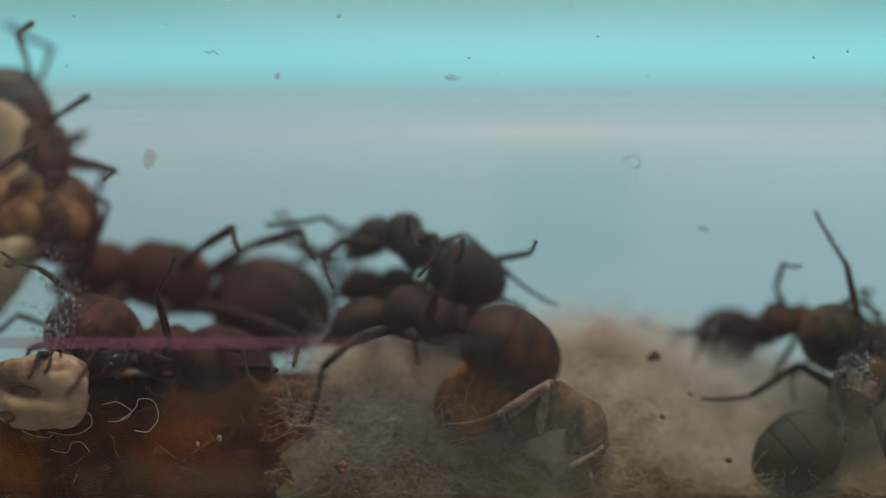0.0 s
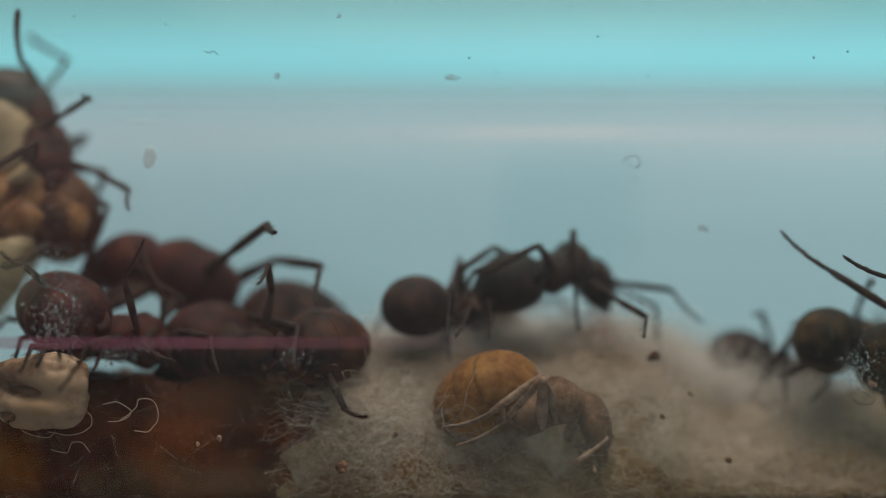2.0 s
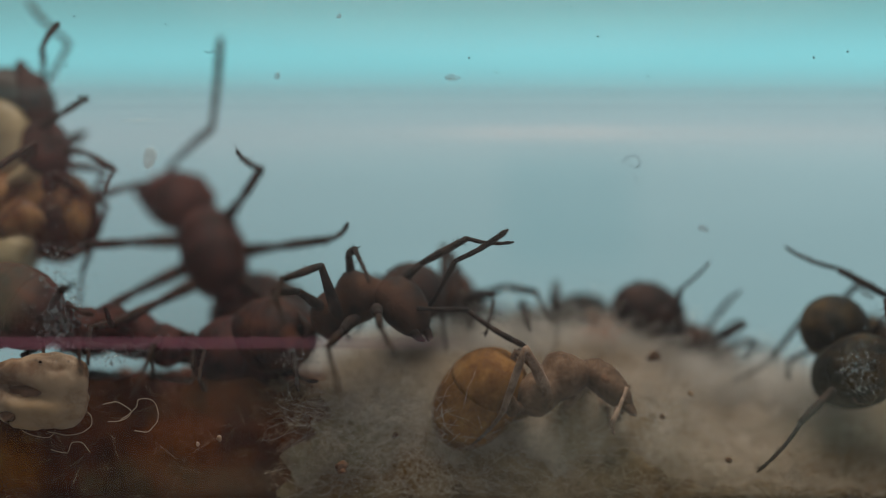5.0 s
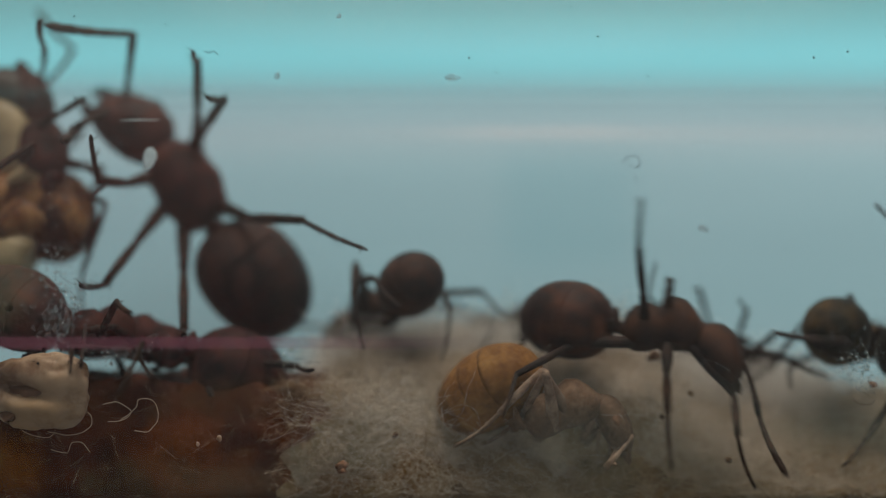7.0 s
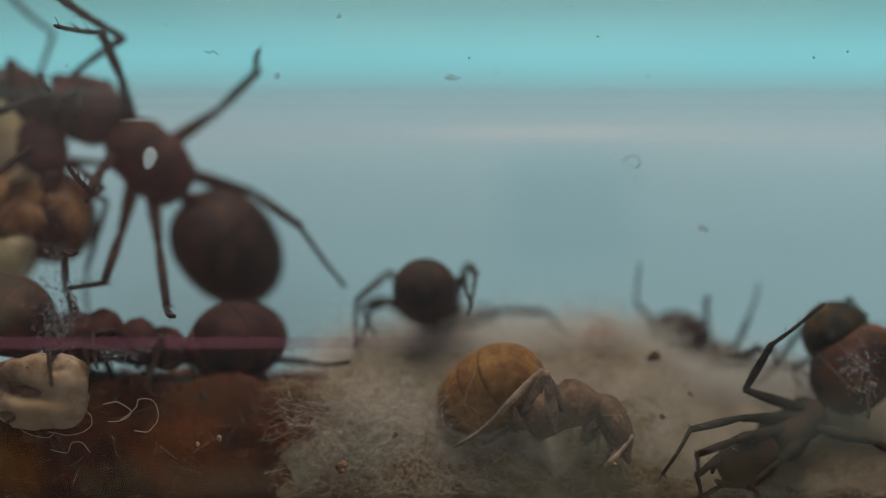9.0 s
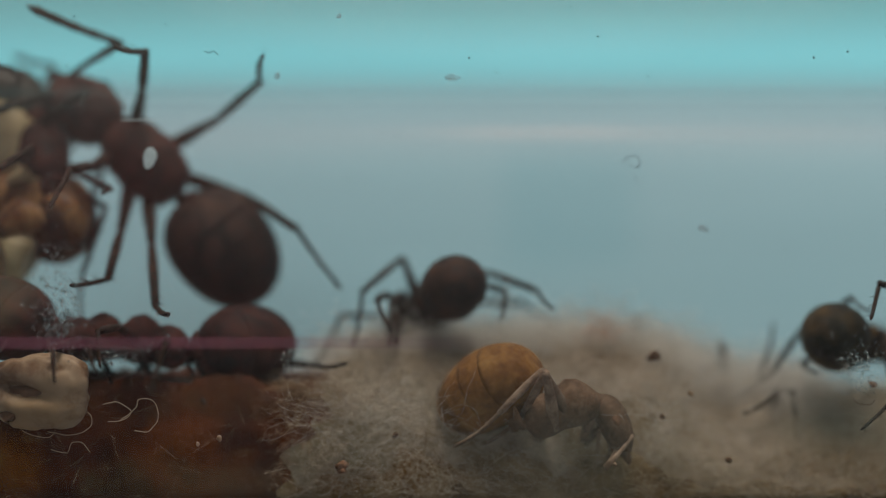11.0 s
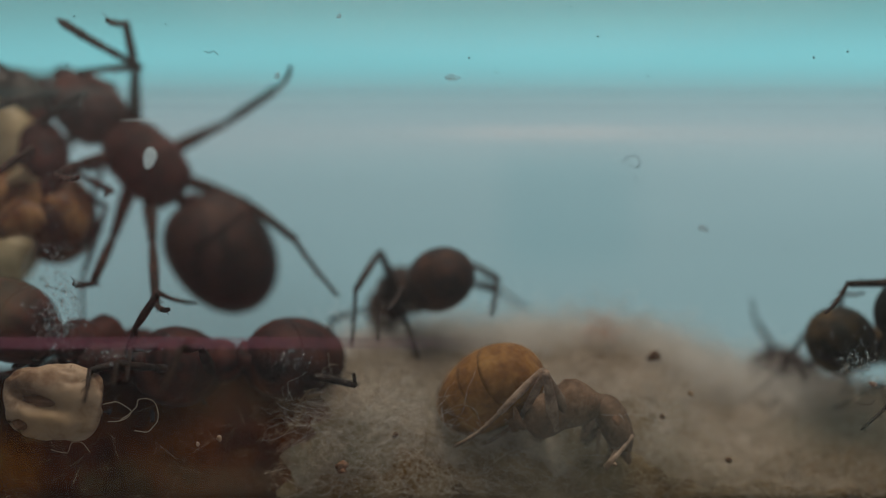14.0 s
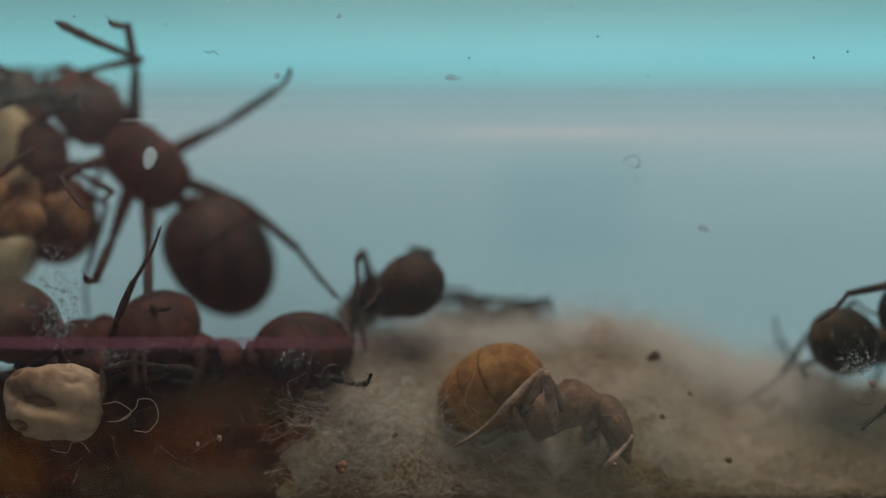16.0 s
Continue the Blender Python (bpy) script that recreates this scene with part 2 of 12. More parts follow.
def build_backdrop():
    m, nt, b = material("backdrop_glow")
    nt.nodes.remove(b)
    c = nt.nodes.new("ShaderNodeTexCoord")
    sep = nt.nodes.new("ShaderNodeSeparateXYZ")
    nt.links.new(c.outputs["Object"], sep.inputs[0])
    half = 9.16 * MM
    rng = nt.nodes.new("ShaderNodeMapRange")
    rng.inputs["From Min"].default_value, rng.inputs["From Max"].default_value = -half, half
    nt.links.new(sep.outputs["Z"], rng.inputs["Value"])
    # bands of light from bottom to top, put into the emission colour
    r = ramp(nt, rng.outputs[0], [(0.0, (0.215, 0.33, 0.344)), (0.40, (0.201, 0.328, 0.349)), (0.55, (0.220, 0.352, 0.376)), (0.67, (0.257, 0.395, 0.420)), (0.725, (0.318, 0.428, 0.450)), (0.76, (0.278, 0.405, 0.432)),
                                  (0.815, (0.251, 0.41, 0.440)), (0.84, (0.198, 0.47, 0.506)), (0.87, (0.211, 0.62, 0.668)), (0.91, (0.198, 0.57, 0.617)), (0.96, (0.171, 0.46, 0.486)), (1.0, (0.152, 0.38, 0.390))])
    streaks = nt.nodes.new("ShaderNodeMapping")
    streaks.inputs["Scale"].default_value = (0.06, 1, 1)
    nt.links.new(c.outputs["Object"], streaks.inputs[0])
    grain = nt.nodes.new("ShaderNodeTexNoise")
    grain.inputs["Scale"].default_value, grain.inputs["Detail"].default_value = 700, 3
    nt.links.new(streaks.outputs[0], grain.inputs["Vector"])
    soft = nt.nodes.new("ShaderNodeMapRange")
    soft.inputs["To Min"].default_value, soft.inputs["To Max"].default_value = 0.9, 1.1
    nt.links.new(grain.outputs["Fac"], soft.inputs["Value"])
    # a faint square patch in the card
    edge = []
    for axis, mid, wide in (("X", 4.6, 2.6), ("Z", 1.5, 2.3)):
        d = nt.nodes.new("ShaderNodeMath")
        d.operation = "SUBTRACT"
        d.inputs[1].default_value = mid * MM
        nt.links.new(sep.outputs[axis], d.inputs[0])
        ab = nt.nodes.new("ShaderNodeMath")
        ab.operation = "ABSOLUTE"
        nt.links.new(d.outputs[0], ab.inputs[0])
        k = nt.nodes.new("ShaderNodeMapRange")
        k.interpolation_type = "SMOOTHSTEP"
        k.inputs["From Min"].default_value, k.inputs["From Max"].default_value = (wide + 0.7) * MM, (wide - 1.1) * MM
        nt.links.new(ab.outputs[0], k.inputs["Value"])
        edge.append(k)
    both = nt.nodes.new("ShaderNodeMath")
    both.operation = "MULTIPLY"
    nt.links.new(edge[0].outputs[0], both.inputs[0])
    nt.links.new(edge[1].outputs[0], both.inputs[1])
    tint = nt.nodes.new("ShaderNodeMix")
    tint.data_type, tint.blend_type = "RGBA", "MULTIPLY"
    nt.links.new(both.outputs[0], tint.inputs[0])
    nt.links.new(r.outputs[0], tint.inputs[6])
    tint.inputs[7].default_value = (0.87, 0.945, 0.955, 1)
    # a painted vignette dims the glow towards one lower corner
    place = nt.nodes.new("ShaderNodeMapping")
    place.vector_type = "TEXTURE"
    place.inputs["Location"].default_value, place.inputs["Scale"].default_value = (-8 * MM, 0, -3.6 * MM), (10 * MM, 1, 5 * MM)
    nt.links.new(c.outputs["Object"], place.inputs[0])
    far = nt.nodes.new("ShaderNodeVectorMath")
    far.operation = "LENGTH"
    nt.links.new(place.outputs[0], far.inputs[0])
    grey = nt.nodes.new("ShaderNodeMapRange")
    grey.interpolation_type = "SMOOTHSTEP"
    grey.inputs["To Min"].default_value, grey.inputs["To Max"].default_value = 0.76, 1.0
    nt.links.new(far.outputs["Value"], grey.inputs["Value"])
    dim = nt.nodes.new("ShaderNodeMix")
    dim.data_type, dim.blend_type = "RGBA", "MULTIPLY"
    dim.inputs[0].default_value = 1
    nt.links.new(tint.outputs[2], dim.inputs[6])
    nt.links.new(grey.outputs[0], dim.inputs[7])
    vary = nt.nodes.new("ShaderNodeMix")
    vary.data_type, vary.blend_type = "RGBA", "MULTIPLY"
    vary.inputs[0].default_value = 1
    nt.links.new(dim.outputs[2], vary.inputs[6])
    nt.links.new(soft.outputs[0], vary.inputs[7])
    # the glow is painted brighter towards the right
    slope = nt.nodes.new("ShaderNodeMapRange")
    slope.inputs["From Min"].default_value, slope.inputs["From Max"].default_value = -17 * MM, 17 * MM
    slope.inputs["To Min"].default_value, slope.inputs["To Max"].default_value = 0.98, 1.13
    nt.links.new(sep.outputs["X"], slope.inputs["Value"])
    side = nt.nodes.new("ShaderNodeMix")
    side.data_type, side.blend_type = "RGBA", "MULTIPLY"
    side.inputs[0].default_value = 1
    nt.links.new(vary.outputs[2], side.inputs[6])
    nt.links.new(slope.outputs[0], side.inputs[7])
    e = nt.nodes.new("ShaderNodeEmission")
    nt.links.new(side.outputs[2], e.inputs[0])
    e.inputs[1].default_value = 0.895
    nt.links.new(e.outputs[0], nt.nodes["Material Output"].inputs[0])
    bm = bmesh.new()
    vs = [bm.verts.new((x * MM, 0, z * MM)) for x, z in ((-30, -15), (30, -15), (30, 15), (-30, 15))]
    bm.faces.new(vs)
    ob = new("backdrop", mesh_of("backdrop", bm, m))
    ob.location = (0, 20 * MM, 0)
    tagged(ob, "plain glowing pale blue-grey backdrop with a bright cyan band", "backdrop", kind="structure")


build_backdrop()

# ---- the floor of the tube ----
RIDGE = ((-12, -2.95), (-5.2, -3.05), (-4.2, -3.12), (-3.0, -3.14), (-2.4, -2.95), (-1.6, -2.66), (-0.4, -2.6), (1.4, -2.66), (3.5, -2.5), (4.8, -2.62), (6.0, -3.0), (7.0, -3.5), (8.2, -3.75), (12, -3.65))


def ridge(x):
    for (a, p), (b, q) in zip(RIDGE, RIDGE[1:]):
        if x <= b:
            u = max(0, (x - a) / (b - a))
            u = u * u * (3 - 2 * u)
            return p + (q - p) * u
    return RIDGE[-1][1]


def blend(a, b, x):
    u = max(0.0, min(1.0, (x - a) / (b - a)))
    return u * u * (3 - 2 * u)


def ground_height(x, y):
    """A bank that rises from the glass to a ridge and falls away behind it."""
    y -= 1.3 * blend(4.2, 6.2, x)
    crest = 0.6 + 1.9 * blend(-4.0, -1.5, x)
    top = ridge(x)
    low = -5.4 + 0.5 * (1 - blend(-5.0, -3.5, x)) + 0.15 * blend(4.5, 7.0, x)
    z = low + (top - low) * blend(-1.6, crest, y) - 0.05 * max(0, y - crest - 0.8) ** 1.6
    near = 1 - 0.6 * blend(-1, 1.5, y)
    z -= 0.5 * math.exp(-((x - 3.1) / 1.7) ** 2 - ((y - 0.1) / 0.8) ** 2)
    return z + 0.24 * noise.fractal(Vector((x * 0.9, y * 0.9, 1.7)), 1.0, 2.0, 5) + near * 0.10 * noise.fractal(Vector((x * 3.1, y * 3.1, 7.7)), 1.0, 2.0, 4)


def ground_point(x, s):
    """s from 0 at the tube's bottom, up its front wall, over the bank to the back wall at 1."""
    r = R_IN - 0.09
    if s < 0.1:
        a = -math.pi / 2 + (math.asin((-5.5 - AXIS_Z) / r) + math.pi / 2) * s / 0.1
        y, z = ring_point(a, r)
        return x, y, z
    a1 = math.asin((-5.5 - AXIS_Z) / r)
    y0 = ring_point(a1, r)[0]
    u = (s - 0.1) / 0.9
    y = y0 + (14.5 - y0) * u ** 1.4
    z = ground_height(x, y)
    soft = min(1, u * 9)
    soft = soft * (2 - soft)
    return x, y, -5.5 + (z + 5.5) * soft


def build_ground():
    nx, ns = 460, 150
    verts = [[c * MM for c in ground_point(-13 + 26 * i / nx, j / ns)] for i in range(nx + 1) for j in range(ns + 1)]
    faces = [(i * (ns + 1) + j, (i + 1) * (ns + 1) + j, (i + 1) * (ns + 1) + j + 1, i * (ns + 1) + j + 1) for i in range(nx) for j in range(ns)]
    me = bpy.data.meshes.new("ground")
    me.from_pydata(verts, [], faces)
    me.polygons.foreach_set("use_smooth", [True] * len(faces))
    me.materials.append(COTTON)
    tagged(new("ground", me), "damp beige cotton plug with matted fibres", "cotton", kind="structure")


build_ground()


def on_front(x, z, lift=0.0):
    """The point of the tube's inner front wall at x and height z."""
    r = R_IN - lift
    return x, AXIS_Y - math.sqrt(max(0.0, r * r - (z - AXIS_Z) ** 2)), z


def in_hollow(p):
    """The hollow in the cotton in which the pale ant lies."""
    return p.y < 0.6 and (((p.x - 1.3) / 1.8) ** 2 + ((p.z + 3.05) / 1.0) ** 2 < 1 or ((p.x - 3.2) / 1.6) ** 2 + ((p.z + 3.6) / 1.15) ** 2 < 1)


def build_fibres(name, count, xs, ss, length, radius, mat, seed, stray, label, edge=-2.7):
    """Fine curled fibres matted over the cotton."""
    rnd = random.Random(seed)
    verts, faces = [], []
    for _ in range(count):
        x, s = rnd.uniform(*xs), rnd.uniform(*ss)
        p = Vector(ground_point(x, s))
        if p.x < edge - 0.38 * (-2.6 - p.z) and rnd.random() < 0.992:
            continue
        if in_hollow(p):
            continue
        d = Vector((rnd.gauss(0, 1), rnd.gauss(0, 0.8), rnd.gauss(0, 0.28))).normalized()
        n = 7
        step = rnd.uniform(*length) / n
        curl = Vector((rnd.gauss(0, 1), rnd.gauss(0, 1), rnd.gauss(0, 1))) * rnd.uniform(0.05, 0.5)
        p.z += abs(rnd.gauss(0, stray))
        r = rnd.uniform(*radius) * (1.4 if rnd.random() < 0.12 else 1.0)
        for i in range(n + 1):
            side = d.orthogonal().normalized()
            other = d.cross(side)
            for k in range(3):
                a = 2.094 * k
                q = p + (side * math.cos(a) + other * math.sin(a)) * r
                verts.append((q.x * MM, q.y * MM, q.z * MM))
            if i:
                b = len(verts) - 6
                for k in range(3):
                    faces.append((b + k, b + (k + 1) % 3, b + 3 + (k + 1) % 3, b + 3 + k))
            p = p + d * step
            reach = R_IN - 0.05
            off = math.hypot(p.y - AXIS_Y, p.z - AXIS_Z)
            if off > reach:
                p.y, p.z = AXIS_Y + (p.y - AXIS_Y) * reach / off, AXIS_Z + (p.z - AXIS_Z) * reach / off
            d = (d + curl * 0.45 + Vector((rnd.gauss(0, 0.25), rnd.gauss(0, 0.2), rnd.gauss(0, 0.25)))).normalized()
    me = bpy.data.meshes.new(name)
    me.from_pydata(verts, [], faces)
    me.polygons.foreach_set("use_smooth", [True] * len(faces))
    me.materials.append(mat)
    return tagged(new(name, me), label, "cotton fibres", kind="stuff")


build_fibres("cotton_fibres", 17000, (-4.5, 12.0), (0.1, 0.42), (0.4, 1.2), (0.002, 0.0055), FIBRE, 3, 0.05, "fine pale cotton fibres matted on the glass", -2.35)
build_fibres("cotton_fibres", 11000, (-4.3, 1.6), (0.1, 0.34), (0.15, 0.5), (0.002, 0.0045), FIBRE, 7, 0.06, "coarser curled cotton fibres at the plug's edge", -2.2)
build_fibres("stained_fibres", 1200, (-3.8, -2.2), (0.1, 0.24), (0.2, 0.7), (0.0018, 0.0045), CREAM, 13, 0.06, "brown-stained fibres between cotton and food", -20)
build_fibres("cotton_fuzz", 17000, (-3.2, 9.5), (0.34, 0.64), (0.5, 1.6), (0.003, 0.006), FUZZ, 5, 0.30, "loose fuzz of pale cotton fibres")


build_fibres("food_fibres", 170, (-9.5, -3.2), (0.1, 0.17), (0.3, 0.9), (0.0014, 0.003), CREAM, 9, 0.12, "thin brownish fibres stuck in the wet food", -20)


def build_gauze():
    """A thin veil of single fibres that stand off the cotton, between it and the glass."""
    rnd = random.Random(21)
    verts, faces = [], []
    for _ in range(3000):
        x = rnd.uniform(-3.0, 5.4)
        z = rnd.uniform(-5.4, ridge(x) - 0.35)
        y0 = on_front(x, z, 0.1)[1]
        y = y0 + 0.25 + (1.6 - y0) * rnd.random() ** 1.3
        p = Vector((x, y, z))
        if z < ground_height(x, y) or in_hollow(p):
            continue
        d = Vector((rnd.gauss(0, 1), rnd.gauss(0, 0.5), rnd.gauss(0, 0.55))).normalized()
        r, n, step = rnd.uniform(0.0011, 0.0022), 8, rnd.uniform(0.09, 0.24)
        for i in range(n + 1):
            side = d.orthogonal().normalized()
            other = d.cross(side)
            for k in range(3):
                q = p + (side * math.cos(2.094 * k) + other * math.sin(2.094 * k)) * r
                verts.append((q.x * MM, q.y * MM, q.z * MM))
            if i:
                b = len(verts) - 6
                for k in range(3):
                    faces.append((b + k, b + (k + 1) % 3, b + 3 + (k + 1) % 3, b + 3 + k))
            p = p + d * step
            p.y = max(p.y, on_front(p.x, p.z, 0.08)[1])
            d = (d + Vector((rnd.gauss(0, 0.35), rnd.gauss(0, 0.2), rnd.gauss(0, 0.35)))).normalized()
    me = bpy.data.meshes.new("cotton_gauze")
    me.from_pydata(verts, [], faces)
    me.polygons.foreach_set("use_smooth", [True] * len(faces))
    me.materials.append(FUZZ)
    tagged(new("cotton_gauze", me), "thin veil of single cotton fibres before the plug", "cotton fibres", kind="stuff")


build_gauze()


def build_food():
    """The red-brown wet mass that fills the tube's floor beside the cotton."""
    nx, ns = 260, 110
    verts, faces = [], []
    for j in range(ns + 1):
        t = 0.02 + 0.48 * j / ns
        z = ground_point(-3.2, t)[2]
        edge = -2.45 - 0.47 * max(0, -2.7 - z) + 0.5 * noise.fractal(Vector((z * 1.5, t * 9, 3.3)), 1.0, 2.0, 5)
        for i in range(nx + 1):
            x = -13 + (edge + 13) * i / nx
            px, py, pz = ground_point(x, t)
            n = noise.fractal(Vector((x * 0.8, pz * 0.8, 9.0)), 1.0, 2.0, 4) + 0.5 * noise.fractal(Vector((x * 3.1, pz * 3.1, 2.0)), 1.0, 2.0, 4)
            lift = min(1.0, (edge - x) * 4)
            pz += ((0.10 + 0.06 * n) * lift - 0.02 * (1 - lift)) * blend(0.11, 0.16, t)
            if t < 0.14:
                py -= 0.045
            verts.append((px * MM, py * MM, pz * MM))
    for j in range(ns):
        for i in range(nx):
            k = j * (nx + 1) + i
            faces.append((k, k + 1, k + nx + 2, k + nx + 1))
    me = bpy.data.meshes.new("wet_food")
    me.from_pydata(verts, [], faces)
    me.polygons.foreach_set("use_smooth", [True] * len(faces))
    me.materials.append(SYRUP)
    tagged(new("wet_food", me), "dark red-brown wet food soaked into the cotton", "food")


build_food()


def build_soaked_shade():
    """Stained cotton pressed on the glass along the tube's bottom, its colour darkened for shade, with a ragged upper
    edge.
    """
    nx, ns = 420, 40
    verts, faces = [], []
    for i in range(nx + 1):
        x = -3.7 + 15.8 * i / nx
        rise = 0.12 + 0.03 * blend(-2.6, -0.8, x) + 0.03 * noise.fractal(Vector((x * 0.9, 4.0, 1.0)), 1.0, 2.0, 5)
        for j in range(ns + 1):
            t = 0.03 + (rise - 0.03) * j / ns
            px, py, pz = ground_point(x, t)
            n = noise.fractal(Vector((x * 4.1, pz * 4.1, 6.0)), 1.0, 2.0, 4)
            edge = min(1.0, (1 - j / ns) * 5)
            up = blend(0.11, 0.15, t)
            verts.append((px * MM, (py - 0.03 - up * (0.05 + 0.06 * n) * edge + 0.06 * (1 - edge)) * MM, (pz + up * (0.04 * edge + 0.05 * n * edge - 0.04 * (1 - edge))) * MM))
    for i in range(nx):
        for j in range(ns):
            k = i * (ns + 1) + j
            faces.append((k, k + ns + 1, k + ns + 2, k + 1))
    me = bpy.data.meshes.new("soaked_shaded_cotton")
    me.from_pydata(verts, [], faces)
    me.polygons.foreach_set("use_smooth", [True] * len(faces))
    me.materials.append(SOAKED_SHADE)
    tagged(new("soaked_shaded_cotton", me), "brown-stained cotton along the tube's bottom, shade put into its colour", "cotton")


build_soaked_shade()


def build_streak():
    m, nt, rng, mix = film("pink_streak", (0.50, 0.15, 0.22), (0.32, 0.50), 900)
    c = nt.nodes.new("ShaderNodeTexCoord")
    sep = nt.nodes.new("ShaderNodeSeparateXYZ")
    nt.links.new(c.outputs["Object"], sep.inputs[0])
    fade = nt.nodes.new("ShaderNodeMapRange")
    fade.inputs["From Min"].default_value, fade.inputs["From Max"].default_value = -4.6 * MM, 0.9 * MM
    fade.inputs["To Min"].default_value, fade.inputs["To Max"].default_value = 1, 0.0
    nt.links.new(sep.outputs["X"], fade.inputs["Value"])
    mul = nt.nodes.new("ShaderNodeMath")
    mul.operation = "MULTIPLY"
    nt.links.new(rng.outputs[0], mul.inputs[0])
    nt.links.new(fade.outputs[0], mul.inputs[1])
    nt.links.new(mul.outputs[0], mix.inputs[0])
    bm = bmesh.new()
    rows = []
    for z in (-2.05, -1.93, -1.81):
        row = []
        for i in range(60):
            x = -12 + 13 * i / 59
            px, py, pz = on_front(x, z + 0.012 * noise.noise(Vector((x * 1.5, z, 0))), -(R_OUT - R_IN) - 0.02)
            row.append(bm.verts.new((px * MM, py * MM, pz * MM)))
        rows.append(row)
    for p, q in zip(rows, rows[1:]):
        for i in range(59):
            bm.faces.new((p[i], p[i + 1], q[i + 1], q[i]))
    ob = new("glass_streak", mesh_of("glass_streak", bm, m))
    ob.visible_shadow = False
    tagged(ob, "thin pink streak running along the glass", "streak", kind="structure")


build_streak()


def build_reflection_line(z, thick, colour, cover, label, mid=None, reach=3.5):
    """A soft line of reflection painted as a film along the tube, strongest at mid where that is given."""
    m, nt, rng, mix = film("painted_reflection", colour, cover, 260, 0.0)
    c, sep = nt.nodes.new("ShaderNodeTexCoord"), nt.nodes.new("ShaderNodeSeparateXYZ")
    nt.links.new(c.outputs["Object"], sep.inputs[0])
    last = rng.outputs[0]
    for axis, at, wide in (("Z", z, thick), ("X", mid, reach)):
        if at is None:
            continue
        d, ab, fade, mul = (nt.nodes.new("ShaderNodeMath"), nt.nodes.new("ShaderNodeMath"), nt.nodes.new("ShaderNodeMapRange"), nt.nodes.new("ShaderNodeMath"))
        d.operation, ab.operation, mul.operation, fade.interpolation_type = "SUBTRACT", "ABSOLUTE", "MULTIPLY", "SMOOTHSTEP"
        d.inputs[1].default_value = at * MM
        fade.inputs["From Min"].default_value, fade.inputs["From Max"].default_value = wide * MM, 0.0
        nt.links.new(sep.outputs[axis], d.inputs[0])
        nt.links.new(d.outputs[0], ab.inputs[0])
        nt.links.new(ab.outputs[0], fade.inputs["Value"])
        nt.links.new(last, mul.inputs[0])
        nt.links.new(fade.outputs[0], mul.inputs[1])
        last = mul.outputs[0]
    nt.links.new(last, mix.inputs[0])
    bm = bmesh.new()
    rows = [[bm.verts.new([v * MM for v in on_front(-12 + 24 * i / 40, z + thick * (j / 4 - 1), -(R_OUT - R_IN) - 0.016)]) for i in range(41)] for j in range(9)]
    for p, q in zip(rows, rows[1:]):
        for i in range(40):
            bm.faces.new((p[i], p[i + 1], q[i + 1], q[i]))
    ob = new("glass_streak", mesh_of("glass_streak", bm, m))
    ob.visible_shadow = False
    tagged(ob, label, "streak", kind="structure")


# gleams and dark edges of the tube's reflections, painted as coloured films
build_reflection_line(2.39, 0.34, (0.98, 0.88, 0.89), (0.07, 0.15), "faint pale reflection painted along the glass", 3.6, 9.5)
build_reflection_line(2.41, 0.26, (0.98, 0.90, 0.91), (0.05, 0.22), "short pale gleam painted on the glass", 1.8)
build_reflection_line(3.26, 0.24, (0.20, 0.36, 0.38), (0.03, 0.12), "faint dark reflection edge painted along the glass")
build_reflection_line(2.96, 0.14, (0.20, 0.36, 0.38), (0.01, 0.07), "fainter dark reflection edge painted along the glass")


def build_haze_film():
    """The cotton's pale haze, painted as a milky film on the outside of the glass, thinning out upwards and towards the
    wet food.
    """
    m, nt, rng, mix = film("milky_haze", (0.62, 0.63, 0.46), (0.05, 0.19), 260, 0.002)
    c = nt.nodes.new("ShaderNodeTexCoord")
    sep = nt.nodes.new("ShaderNodeSeparateXYZ")
    nt.links.new(c.outputs["Object"], sep.inputs[0])
    last = rng.outputs[0]
    for axis, a, b in (("X", -3.2, 4.5), ("Z", -2.2, -3.6)):
        fade, mul = nt.nodes.new("ShaderNodeMapRange"), nt.nodes.new("ShaderNodeMath")
        fade.interpolation_type = "SMOOTHSTEP"
        fade.inputs["From Min"].default_value, fade.inputs["From Max"].default_value = a * MM, b * MM
        nt.links.new(sep.outputs[axis], fade.inputs["Value"])
        mul.operation = "MULTIPLY"
        nt.links.new(last, mul.inputs[0])
        nt.links.new(fade.outputs[0], mul.inputs[1])
        last = mul.outputs[0]
    nt.links.new(last, mix.inputs[0])
    bm = bmesh.new()
    rows = [[bm.verts.new([v * MM for v in on_front(-3.4 + 15.6 * i / 30, -6 + 4.5 * j / 20, -(R_OUT - R_IN) - 0.012)]) for i in range(31)] for j in range(21)]
    for p, q in zip(rows, rows[1:]):
        for i in range(30):
            bm.faces.new((p[i], p[i + 1], q[i + 1], q[i]))
    ob = new("haze_film", mesh_of("haze_film", bm, m))
    ob.visible_shadow = False
    tagged(ob, "milky haze painted as a film on the glass", "moisture film", kind="structure")


build_haze_film()


